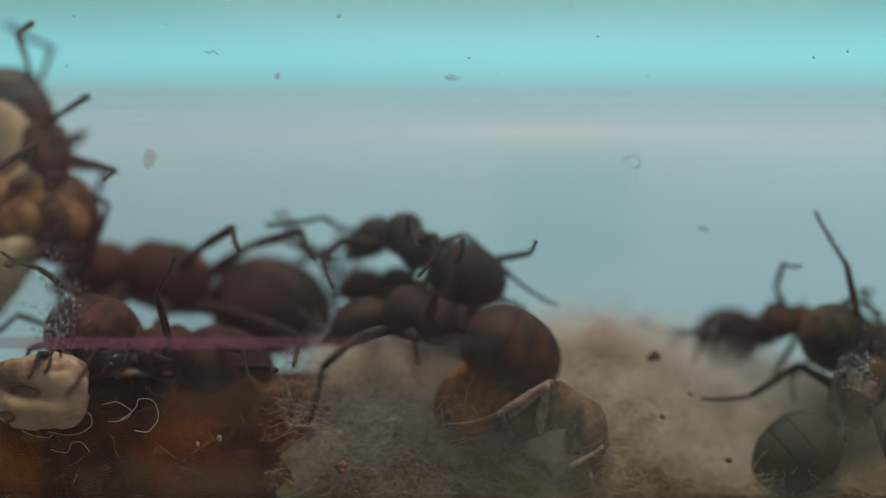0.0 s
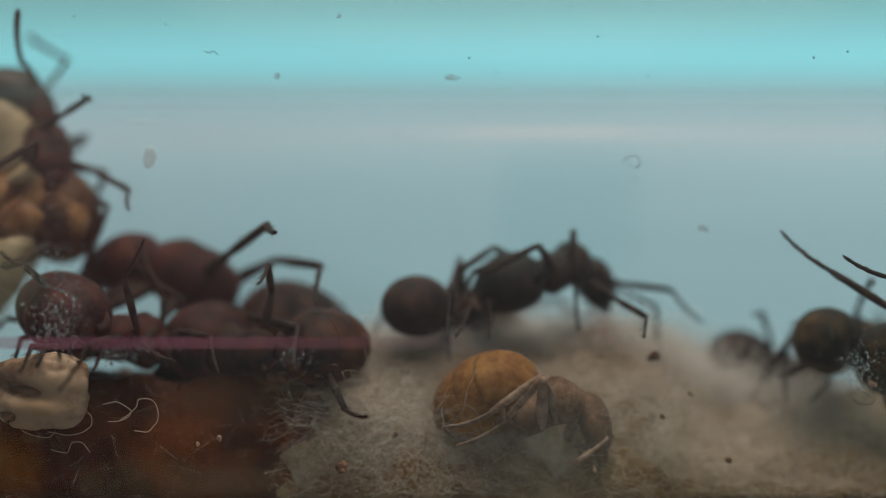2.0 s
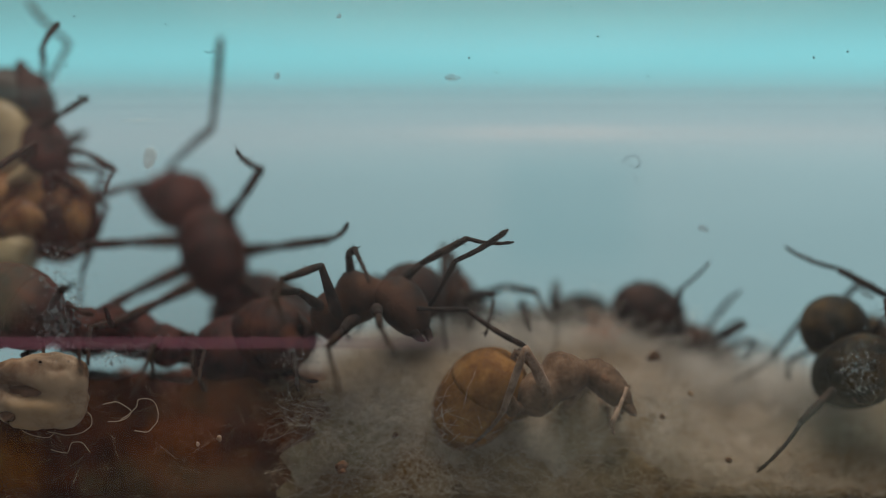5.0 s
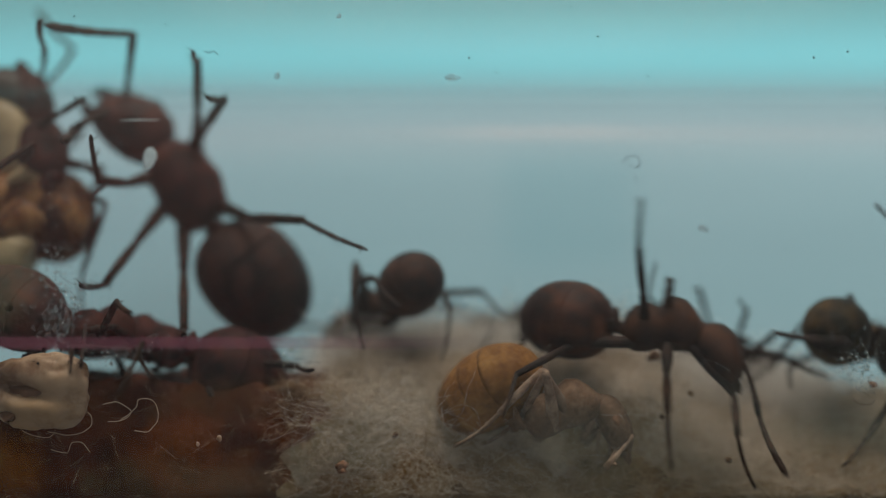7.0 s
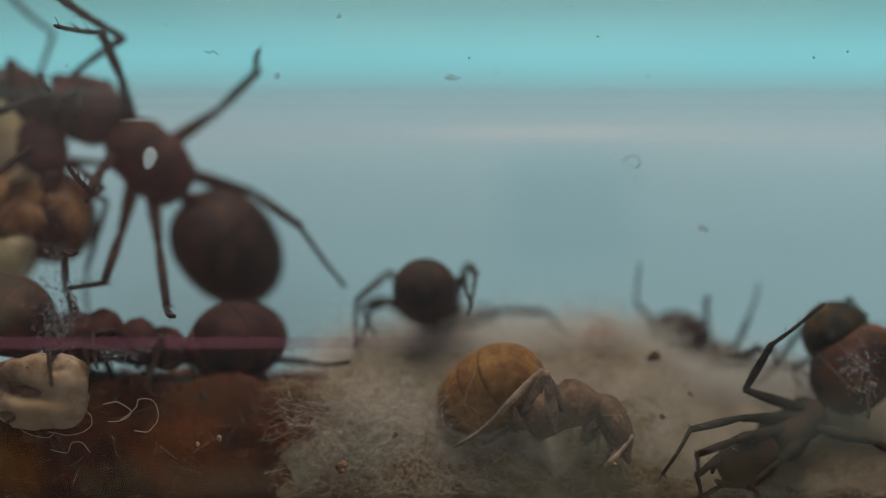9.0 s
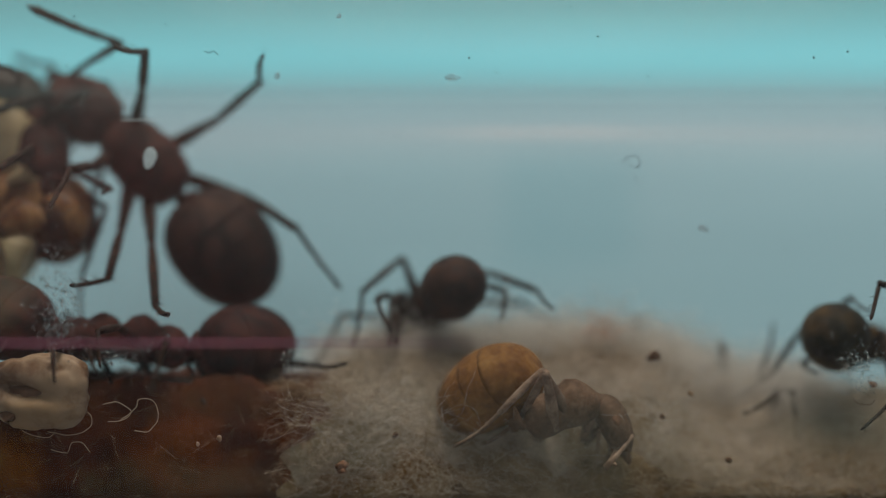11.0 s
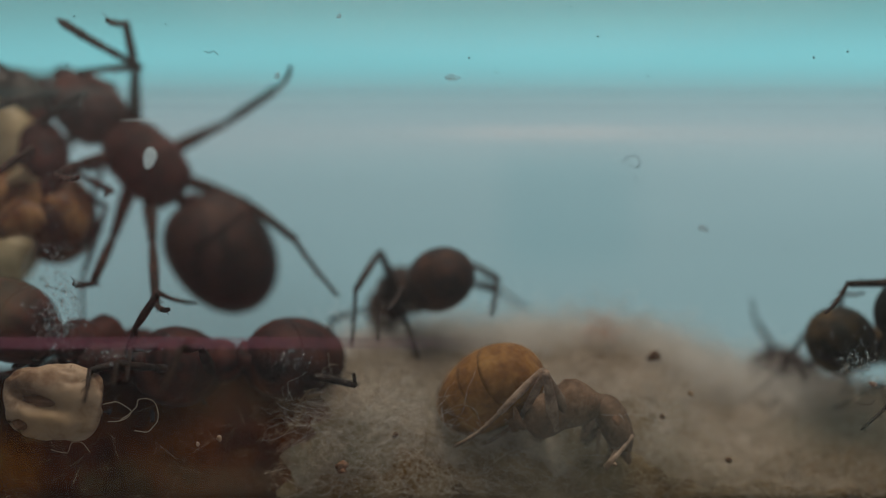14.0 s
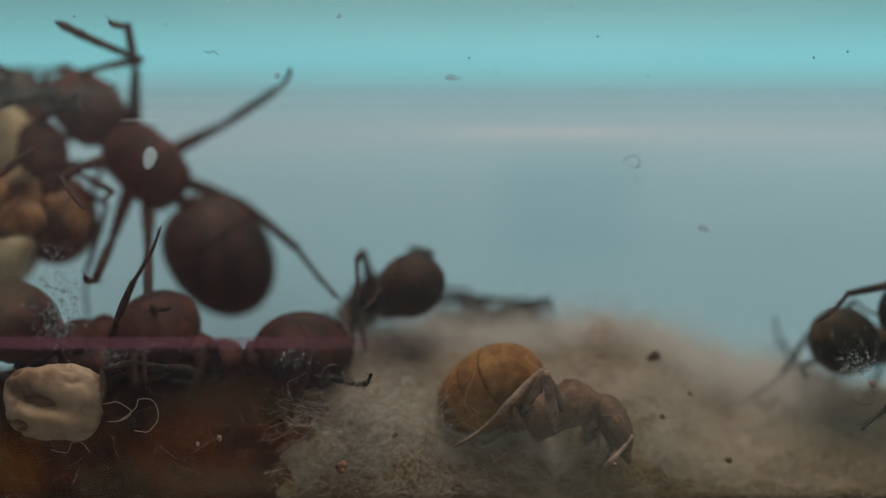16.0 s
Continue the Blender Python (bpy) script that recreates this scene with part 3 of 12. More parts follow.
def build_red_film():
    """A thin reddish reflection painted as a film before the brood and the food, fading out upwards and towards the
    cotton.
    """
    m, nt, rng, mix = film("red_reflection", (0.42, 0.035, 0.045), (0.012, 0.062), 300, 0.0)
    c = nt.nodes.new("ShaderNodeTexCoord")
    sep = nt.nodes.new("ShaderNodeSeparateXYZ")
    nt.links.new(c.outputs["Object"], sep.inputs[0])
    last = rng.outputs[0]
    for axis, a, b in (("X", -1.8, -5.0), ("Z", 3.4, 1.4), ("Z", -2.75, -1.7)):
        fade, mul = nt.nodes.new("ShaderNodeMapRange"), nt.nodes.new("ShaderNodeMath")
        fade.interpolation_type, mul.operation = "SMOOTHSTEP", "MULTIPLY"
        fade.inputs["From Min"].default_value, fade.inputs["From Max"].default_value = a * MM, b * MM
        nt.links.new(sep.outputs[axis], fade.inputs["Value"])
        nt.links.new(last, mul.inputs[0])
        nt.links.new(fade.outputs[0], mul.inputs[1])
        last = mul.outputs[0]
    nt.links.new(last, mix.inputs[0])
    bm = bmesh.new()
    rows = [[bm.verts.new([v * MM for v in on_front(-12 + 10.4 * i / 30, -6 + 9.5 * j / 30, -(R_OUT - R_IN) - 0.009)]) for i in range(31)] for j in range(31)]
    for p, q in zip(rows, rows[1:]):
        for i in range(30):
            bm.faces.new((p[i], p[i + 1], q[i + 1], q[i]))
    ob = new("red_reflection", mesh_of("red_reflection", bm, m))
    ob.visible_shadow = False
    tagged(ob, "thin reddish reflection painted on the glass", "smear", kind="structure")


build_red_film()


def build_residue_or_haze(x, z, rx, rz, colour, cover, grain, label):
    """A thin ragged patch on the glass, for dried residue and painted haze alike, thickest in its middle."""
    m, nt, rng, mix = film("residue", colour, cover, grain, 0.0)
    c, place, ball = nt.nodes.new("ShaderNodeTexCoord"), nt.nodes.new("ShaderNodeMapping"), nt.nodes.new("ShaderNodeVectorMath")
    place.inputs["Location"].default_value = (-x / rx, 0, -z / rz)
    place.inputs["Scale"].default_value = (1 / (rx * MM), 0, 1 / (rz * MM))
    ball.operation = "LENGTH"
    nt.links.new(c.outputs["Object"], place.inputs[0])
    nt.links.new(place.outputs[0], ball.inputs[0])
    rag, add, fade, mul = noise_node(nt, 700, 4, 0.6), nt.nodes.new("ShaderNodeMath"), nt.nodes.new("ShaderNodeMapRange"), nt.nodes.new("ShaderNodeMath")
    add.operation, mul.operation, fade.interpolation_type = "ADD", "MULTIPLY", "SMOOTHSTEP"
    nt.links.new(ball.outputs["Value"], add.inputs[0])
    nt.links.new(rag.outputs["Fac"], add.inputs[1])
    fade.inputs["From Min"].default_value, fade.inputs["From Max"].default_value = 1.4, 0.75
    nt.links.new(add.outputs[0], fade.inputs["Value"])
    nt.links.new(rng.outputs[0], mul.inputs[0])
    nt.links.new(fade.outputs[0], mul.inputs[1])
    nt.links.new(mul.outputs[0], mix.inputs[0])
    bm = bmesh.new()
    rows = [[bm.verts.new([v * MM for v in on_front(x + rx * (i / 12 - 1), max(-6.0, z + rz * (j / 8 - 1)), -(R_OUT - R_IN) - 0.014)]) for i in range(25)] for j in range(17)]
    for p, q in zip(rows, rows[1:]):
        for i in range(24):
            bm.faces.new((p[i], p[i + 1], q[i + 1], q[i]))
    ob = new("residue", mesh_of("residue", bm, m))
    ob.visible_shadow = False
    tagged(ob, label, "residue", kind="structure")


build_residue_or_haze(-4.1, -3.15, 1.9, 0.75, (0.30, 0.21, 0.13), (0.04, 0.24), 500, "tan residue dried on the glass before the food")
build_residue_or_haze(-5.3, -4.95, 3.9, 0.75, (0.32, 0.28, 0.17), (0.02, 0.34), 900, "olive-grey residue along the tube's bottom")
build_residue_or_haze(-9.2, -4.6, 1.1, 1.2, (0.50, 0.20, 0.02), (0.06, 0.36), 700, "orange food smeared on the glass")
build_residue_or_haze(-9.2, -0.75, 1.3, 1.5, (0.50, 0.50, 0.32), (0.04, 0.30), 600, "milky wet patch on the glass before the brood")
# painted haze that lightens the shaded dip in the cotton
build_residue_or_haze(8.1, -3.85, 2.5, 0.95, (0.56, 0.62, 0.51), (0.03, 0.16), 400, "misty haze painted on the glass above the cotton")
# olive-brown film that darkens the cotton low down
build_residue_or_haze(4.9, -5.0, 4.2, 1.2, (0.17, 0.125, 0.05), (0.02, 0.30), 600, "olive-brown film that darkens the tube's bottom")
build_residue_or_haze(8.8, -4.8, 1.6, 1.0, (0.26, 0.13, 0.025), (0.06, 0.26), 700, "brown smear low on the glass")


# ---- brood, crumbs, threads and dirt ----
def grub(name, length, width, mat, seed, bend=0.3):
    """A plump ringed grub, thicker at one end."""
    s = []
    n = 22
    for i in range(n + 1):
        u = i / n
        r = width * (max(0.0, 1 - abs(2 * u - 1) ** 2.4)) ** 0.5 * (0.8 + 0.3 * u) * (1 + 0.05 * math.cos(u * 9 * 2 * math.pi))
        s.append(((u - 0.5) * length, max(0.02, r), max(0.02, r * 0.92), bend * math.sin(math.pi * u)))
    return mesh_of(name, loft(s, 16), mat)


GRUB = stuff_material("cream_grub", [(0.3, (0.15, 0.11, 0.055)), (0.55, (0.30, 0.24, 0.14)), (0.8, (0.45, 0.38, 0.24))], 900, 0.45, 0.3, 0.05)
GRUB_AMBER = stuff_material("amber_grub", [(0.36, (0.036, 0.014, 0.006)), (0.50, (0.15, 0.068, 0.025)), (0.66, (0.33, 0.19, 0.080))], 1300, 0.45, 0.3, 0.05)
GRUB_DARK = stuff_material("dark_pupa", [(0.3, (0.010, 0.008, 0.006)), (0.55, (0.024, 0.018, 0.013)), (0.8, (0.05, 0.036, 0.025))], 700, 0.5, 0.3, 0.05)
for where, turn, size, mat, label in (
        ((-10.77, 3.2, 2.64), 80, (2.2, 0.75), GRUB, "cream ringed ant larva in the brood pile"),
        ((-10.29, 3, 0.91), 15, (2.6, 0.8), GRUB_AMBER, "amber-brown ant pupa in the brood pile"),
        ((-10.83, 3.6, -0.69), -60, (2.6, 0.85), GRUB, "cream ringed ant larva low in the brood pile"),
        ((-12.02, 3.8, 1.56), 80, (2.6, 0.9), GRUB, "cream ringed ant larva at the back of the brood pile"),
        ((-10.85, 3.6, 3.55), 35, (2.0, 0.85), GRUB_DARK, "dark brown ant pupa on top of the brood pile"),
        ((-9.2, 2.3, 0.72), 35, (1.6, 0.56), GRUB_AMBER, "amber-brown ant pupa in front of the brood pile"),
        ((-9.85, 2.1, 0.45), -20, (1.6, 0.55), GRUB_AMBER, "amber-brown ant pupa low in the brood pile"),
        ((-9.85, 2.3, 1.5), 10, (1.1, 0.32), GRUB, "small cream ant larva between the pupae"),
        ((-10.0, 2.0, -0.35), -75, (1.5, 0.55), GRUB, "cream ringed ant larva behind wet glass")):
    ob = tagged(new("larva", grub("larva", *size, mat, 1)), label, "larva", "brood pile")
    ob.matrix_basis = pose(*(v * MM for v in where), 0, turn, 20)


def build_husk():
    """A dried larva skin close behind the glass, crumpled, with a torn hollow in its side."""
    bm = bmesh.new()
    bmesh.ops.create_icosphere(bm, subdivisions=5, radius=1)
    for v in bm.verts:
        c = v.co.copy()
        sq = (abs(c.x) ** 3.2 + abs(c.z) ** 3.2 + 1e-6) ** (1 / 3.2)
        k = math.hypot(c.x, c.z) / sq if sq > 0.2 else 1.0
        n = noise.fractal(c * 1.6 + Vector((4, 1, 2)), 1.0, 2.0, 5)
        fold = abs(noise.noise(c * 3.4 + Vector((1, 7, 2))))
        p = Vector((c.x * 1.06 * k, c.y * 0.40, c.z * 0.82 * k)) * (1 + 0.10 * n - 0.05 * fold)
        if c.y < 0:
            dent = math.exp(-(((c.x + 0.30) / 0.50) ** 2 + ((c.z + 0.02 + 0.25 * c.x) / 0.20) ** 2)) + 0.9 * math.exp(-(((c.x + 0.62) / 0.2) ** 2 + ((c.z + 0.6) / 0.16) ** 2))
            p.y += 0.42 * min(1.0, dent)
        v.co = p * MM
    root = tagged(new("larva_skin", mesh_of("larva_skin", bm, LARVA)), "dry crumpled cream larva skin with a torn brown hollow", "larva skin")
    for i, (x, z, rx, rz) in enumerate(((-0.32, 0.0, 0.46, 0.14), (-0.66, -0.5, 0.17, 0.12))):
        bit = part("hollow", mesh_of("hollow", blob(rx, 0.12, rz, 4 + i, 0.5, 2.2), HOLLOW), root, "dark brown torn hollow")
        bit.location = (x * MM, -0.03 * MM, z * MM)
    root.matrix_basis = pose(-8.63, -0.9, -3.06, 0, 0, 0)
    return root


husk = build_husk()


def thread(points, radius, mat, label, smooth=8):
    """A thin thread through a few points, rounded."""
    p = [Vector(q) for q in points]
    out = []
    for i in range(len(p) - 1):
        a, b, c, d = p[max(0, i - 1)], p[i], p[i + 1], p[min(len(p) - 1, i + 2)]
        for j in range(smooth):
            t = j / smooth
            out.append(0.5 * ((2 * b) + (c - a) * t + (2 * a - 5 * b + 4 * c - d) * t * t + (3 * b - a - 3 * c + d) * t ** 3))
    out.append(p[-1])
    out = [q + Vector((noise.noise(q * 5), noise.noise(q * 5 + Vector((9, 0, 0))), noise.noise(q * 5 + Vector((0, 9, 0))))) * 0.03 for q in out]
    r = [radius * (0.75 + 0.5 * abs(noise.noise(q * 4))) for q in out]
    me = mesh_of("thread", tube([tuple(q) for q in out], r, 5), mat)
    return tagged(new("thread", me), label, "thread", "loose threads")


LOOSE = "pale curled fibre lying on the wet food"
thread([(-7.34, -0.75, -3.34), (-7.06, -0.75, -3.3), (-6.73, -0.75, -3.5), (-6.94, -0.75, -3.71), (-7.24, -0.75, -3.73)], 0.012, CREAM, LOOSE)
thread([(-6.94, -0.75, -3.67), (-6.63, -0.75, -3.43), (-6.57, -0.75, -3.25), (-6.29, -0.75, -3.28), (-6.13, -0.75, -3.58), (-6.33, -0.75, -3.92), (-6.66, -0.75, -3.91)], 0.012, CREAM, LOOSE)
thread([(-8.52, -0.75, -3.95), (-8.03, -0.75, -4.01), (-7.63, -0.75, -3.86), (-7.57, -0.75, -3.64), (-7.7, -0.75, -3.52)], 0.012, CREAM, LOOSE)
thread([(-8.5, -0.6, -4.34), (-8.16, -0.6, -4.42), (-8.07, -0.6, -4.21), (-7.83, -0.6, -4.2), (-7.64, -0.6, -4.4)], 0.009, CREAM, LOOSE)
thread([(-2.87, -0.6, -3.05), (-3.14, -0.6, -3.36), (-3.23, -0.6, -3.72), (-3.42, -0.6, -4.01)], 0.010, CREAM, LOOSE)
thread([(-2.56, -0.6, -3.17), (-2.93, -0.6, -3.2), (-3.11, -0.6, -3.66), (-3.3, -0.6, -3.97)], 0.009, CREAM, LOOSE)
thread([(-9.19, -0.75, -3.71), (-9.01, -0.75, -3.95), (-8.58, -0.75, -4.07), (-8.4, -0.75, -3.99)], 0.010, CREAM, LOOSE)


def droplets(name, clusters, seed, label):
    """Beads of condensation on the inner face of the glass."""
    m, nt, b = material(name)
    b.inputs["Base Color"].default_value = (0.93, 0.97, 0.97, 1)
    b.inputs["Roughness"].default_value, b.inputs["Transmission Weight"].default_value, b.inputs["IOR"].default_value = 0.03, 1.0, 1.33
    rnd = random.Random(seed)
    unit = bmesh.new()
    bmesh.ops.create_icosphere(unit, subdivisions=2, radius=1)
    base = [v.co.copy() for v in unit.verts]
    tri = [[v.index for v in f.verts] for f in unit.faces]
    unit.free()
    verts, faces = [], []
    for cx, cz, sx, sz, count, big in clusters:
        for _ in range(count):
            r = 0.006 + abs(rnd.gauss(0, big))
            x, y, z = on_front(rnd.gauss(cx, sx), rnd.gauss(cz, sz), 0.01)
            wide = rnd.uniform(0.8, 1.4)
            n0 = len(verts)
            verts += [((x + v.x * r) * MM, (y + v.y * r * 0.55) * MM, (z + v.z * r * wide) * MM) for v in base]
            faces += [[n0 + k for k in f] for f in tri]
    me = bpy.data.meshes.new(name)
    me.from_pydata(verts, [], faces)
    me.polygons.foreach_set("use_smooth", [True] * len(faces))
    me.materials.append(m)
    ob = tagged(new(name, me), label, "droplets", kind="stuff")
    ob.visible_shadow = False


droplets("condensation", ((-8.20, -0.93, 0.36, 0.45, 120, 0.007), (-7.95, -1.15, 0.24, 0.42, 320, 0.010), (-8.0, -1.75, 0.30, 0.28, 200, 0.010), (-6.76, -2.20, 0.40, 0.10, 150, 0.010), (-8.10, -0.05, 0.36, 0.16, 60, 0.007),
                          (-8.17, 0.84, 0.34, 0.48, 90, 0.005), (-6.00, -2.0, 0.30, 0.12, 40, 0.008), (-3.1, -2.35, 0.22, 0.14, 60, 0.010)), 11, "beads of condensation on the inside of the glass")
droplets("condensation", ((8.75, -2.45, 0.20, 0.22, 240, 0.008), (8.2, -2.05, 0.34, 0.30, 40, 0.005), (9.0, -2.95, 0.20, 0.10, 70, 0.007)), 12, "beads of condensation on the inside of the glass")

SMEAR = film("milky_spot", (0.62, 0.74, 0.76), (0.6, 0.85), 4000)[0]


def spot(name, x, z, rx, rz, mat, seed, label, turn=0.0, rough=0.5, sub=2):
    """A flat fleck of dirt on the outer face of the glass."""
    bm = blob(rx, 0.012, rz, seed, rough, 1.6, sub)
    ob = new(name, mesh_of(name, bm, mat))
    px, py, pz = on_front(x, z, -(R_OUT - R_IN) - 0.012)
    ob.matrix_basis = pose(px * MM, py * MM, pz * MM, 0, turn, 0)
    ob.visible_shadow = False
    return tagged(ob, label, "speck", "specks on the glass")


for x, z, rx, rz in ((3.29, 4.52, 0.026, 0.026), (0.55, 4.03, 0.035, 0.026), (4.29, 3.62, 0.026, 0.026), (-3.77, 4.82, 0.017, 0.017), (-7.91, 3.84, 0.044, 0.017), (1.11, 3.71, 0.035, 0.017), (7.82, 4.04, 0.044, 0.026), (8.55, 4.17, 0.026, 0.035), (2.76, 5.23, 0.013, 0.035), (-5.93, 4.81, 0.017, 0.026), (5.17, 4.57, 0.017, 0.017), (1.05, 4.19, 0.026, 0.017), (-7.11, -0.54, 0.026, 0.026), (4.56, -3.50, 0.035, 0.026), (-7.92, 5.00, 0.035, 0.017), (-0.98, 2.34, 0.026, 0.017), (-2.63, 3.09, 0.013, 0.017), (7.03, 0.01, 0.026, 0.017), (-1.96, 1.45, 0.017, 0.026)):
    spot("speck", x, z, 0.7 * rx, 0.7 * rz, SPECK, x * 3 + z, "tiny dark speck of dirt on the glass", 30 * x)
for x, z, rx, rz in ((-2.23, 5.01, 0.065, 0.047), (-3.48, 3.62, 0.084, 0.056), (0.19, 3.59, 0.149, 0.074), (5.32, 0.42, 0.065, 0.102)):
    spot("smudge", x, z, rx, rz, SMUDGE, x * 3 + z, "faint grey smudge on the glass", 20 * x)
spot("clear_drop", -6.03, 1.87, 0.13, 0.22, SMEAR, 3, "milky drop dried on the glass", 15, 0.16, 4)
spot("scratch", -6.28, 2.67, 0.40, 0.008, SMEAR, 5, "fine pale scratch on the glass", -1)
for pts in (((-5.04, -1.36, 4.18), (-4.92, -1.38, 4.14), (-4.85, -1.36, 4.18), (-4.75, -1.40, 4.10)), ((3.69, -2.16, 1.79), (3.79, -2.14, 1.88), (3.95, -2.14, 1.91), (4.05, -2.16, 1.79), (3.97, -2.18, 1.67), (3.83, -2.17, 1.75)), ((3.95, -2.21, 1.50), (3.97, -2.22, 1.43))):
    thread(pts, 0.008, SPECK, "tiny dark curled hair on the glass")


def crumb(where, size, mat, seed, label):
    ob = new("crumb", mesh_of("crumb", blob(size, size * 0.8, size * 0.7, seed, 0.7, 1.4, 3), mat))
    ob.matrix_basis = pose(*(v * MM for v in where), 20 * seed, 35 * seed, 50 * seed)
    return tagged(ob, label, "crumb", "crumbs on the cotton")


crumb((4.89, 1.2, -2.46), 0.13, SOIL, 1, "tiny dark brown crumb caught in the cotton")
crumb((4.76, 1.2, -2.51), 0.07, SOIL, 2, "tiny dark brown crumb caught in the cotton")
crumb((4.9, 0.3, -3.75), 0.06, SOIL, 3, "tiny dark brown crumb caught in the cotton")
crumb((5.55, 0.4, -3.24), 0.07, LARVA, 4, "pale scrap caught in the cotton")
crumb((-2.22, -0.3, -4.79), 0.16, HOLLOW, 5, "rust-brown crumb caught in the cotton")
crumb((-1.05, -0.1, -4.1), 0.07, SOIL, 6, "tiny dark brown crumb caught in the cotton")
crumb((-4.82, -0.8, -4.08), 0.06, LARVA, 7, "pale scrap on the wet food")
crumb((-5.28, -0.8, -4.2), 0.045, LARVA, 8, "pale scrap on the wet food")
crumb((9.58, 0.2, -3.01), 0.09, HOLLOW, 9, "rust-brown crumb caught in the cotton")
crumb((6.26, -0.3, -4.63), 0.08, SOIL, 10, "tiny dark brown crumb caught in the cotton")


def tuft(where, count, size, seed, mat, label):
    """A loose knot of fibres that stands out of the cotton."""
    rnd = random.Random(seed)
    bm = bmesh.new()
    for _ in range(count):
        p = Vector((rnd.gauss(0, size), rnd.gauss(0, size), rnd.gauss(0, size * 0.7)))
        d = Vector((rnd.gauss(0, 1), rnd.gauss(0, 1), rnd.gauss(0, 1))).normalized()
        pts = []
        for _ in range(7):
            pts.append(tuple(p))
            d = (d + Vector((rnd.gauss(0, 0.5), rnd.gauss(0, 0.5), rnd.gauss(0, 0.5))) - p * 0.8).normalized()
            p = p + d * size * 0.5
        tube(pts, 0.004, 3, bm)
    ob = new("fibre_tuft", mesh_of("fibre_tuft", bm, mat))
    ob.location = Vector(where) * MM
    return tagged(ob, label, "fibre tuft")


PINKISH = stuff_material("pink_fibre", [(0.3, (0.50, 0.26, 0.17)), (0.7, (0.72, 0.48, 0.36))], 500)
let_light_through(PINKISH, 0.4, (1.0, 0.9, 0.8))
tuft((3.79, 2.4, -1.94), 60, 0.26, 1, PINKISH, "pinkish knot of fibres on top of the cotton")
tuft((9.32, 0.6, -3.17), 26, 0.22, 2, FIBRE, "pale tangled fibres beside the wet glass")
tuft((-1.81, 0.2, -3.26), 70, 0.35, 4, FIBRE, "loose pale fibres on the cotton")
thread([(9.08, 0, -3.29), (9.22, 0, -3.44), (9.45, 0, -3.44), (9.55, 0, -3.34)], 0.011, SOIL, "short dark curled hair by the wet glass")


# ---- ants ----
HIPS = {"l1": (1.3, 0.22, -0.28), "l2": (0.85, 0.22, -0.28), "l3": (0.5, 0.22, -0.28)}
FEMUR, TIBIA, TARSUS = (1.35, 1.4, 1.55), (1.15, 1.25, 1.5), (1.1, 1.15, 1.3)
STANCE = {"1": ((0.75, 0.85, 0.75), (0.55, 0.6, -1.0), (0.6, 0.5, -0.55)), "2": ((0.0, 1.0, 0.85), (-0.05, 0.65, -1.0), (-0.1, 0.7, -0.5)),
          "3": ((-0.75, 0.8, 0.75), (-0.65, 0.45, -1.0), (-0.75, 0.5, -0.5))}
SCAPE, FUNICULUS = 1.15, 1.45


def along(d, up=(0, 0, 1)):
    """A turn that brings the x axis onto d, z as near to up as can be."""
    x = Vector(d).normalized()
    z = Vector(up) - Vector(up).dot(x) * x
    z.normalize()
    return Matrix((x, z.cross(x), z)).transposed()


def gaster_radius(u):
    w = 2 * (0.02 + 0.97 * u) ** 0.9 - 1
    return 0.90 * max(0.0, 1 - abs(w) ** 2.15) ** 0.5


def gaster_mesh(mat, first=0.0, last=1.0, flare=0.0, n=24):
    """The gaster, or one plate of it from first to last of its length, which flares over the next."""
    s = []
    for i in range(n + 1):
        k = i / n
        u = first + (last - first) * k
        r = max(0.02, gaster_radius(u) + flare * (0.35 + 0.65 * k))
        s.append((-0.02 - 2.2 * u, r, 0.96 * r, -0.02 + 0.05 * math.sin(math.pi * u)))
    return mesh_of("gaster", loft(s, 22), mat)


PLATES = ((0.03, 0.34), (0.30, 0.56), (0.52, 0.74), (0.70, 0.87), (0.84, 0.96))


def thorax_mesh(mat, bulk=1.0, stout=1.0):
    s = [(-0.04, 0.14, 0.14, -0.02), (0.06, 0.30, 0.32, -0.02), (0.22, 0.40, 0.44, 0.0), (0.48, 0.42, 0.46, 0.03), (0.68, 0.38, 0.40, 0.02), (0.84, 0.43, 0.46, 0.08), (1.04, 0.50, 0.52, 0.12),
         (1.26, 0.49, 0.49, 0.09), (1.44, 0.40, 0.39, 0.02), (1.58, 0.26, 0.25, -0.03), (1.68, 0.15, 0.15, -0.04)]
    if bulk > 1:
        s = []
        for i in range(17):
            u = i / 16
            r = (max(0.0, 1 - abs(2 * (u ** 0.92) - 1) ** 2.3)) ** 0.5
            s.append((-0.04 + 1.74 * u, 0.05 + 0.43 * bulk * r + 0.02 * math.sin(u * 19), 0.05 + 0.46 * bulk * r + 0.02 * math.sin(u * 19), 0.05 * bulk ** 2 * r))
    bm = loft([(x, a * stout, b * stout, c) for x, a, b, c in s], 18)
    for x, z in ((1.3, -0.28), (0.85, -0.28), (0.5, -0.28)):
        for y in (0.22, -0.22):
            tube([(x + 0.05, y * 0.4, z + 0.15), (x, y, z)], [0.17, 0.13], 8, bm)
    return mesh_of("thorax", bm, mat)


def petiole_mesh(mat):
    bm = loft([(0.0, 0.11, 0.11, -0.02), (-0.09, 0.13, 0.12, -0.03), (-0.14, 0.2, 0.26, 0.14), (-0.19, 0.21, 0.28, 0.17), (-0.24, 0.15, 0.16, 0.02), (-0.37, 0.13, 0.13, 0.02)], 12)
    return mesh_of("petiole", bm, mat)


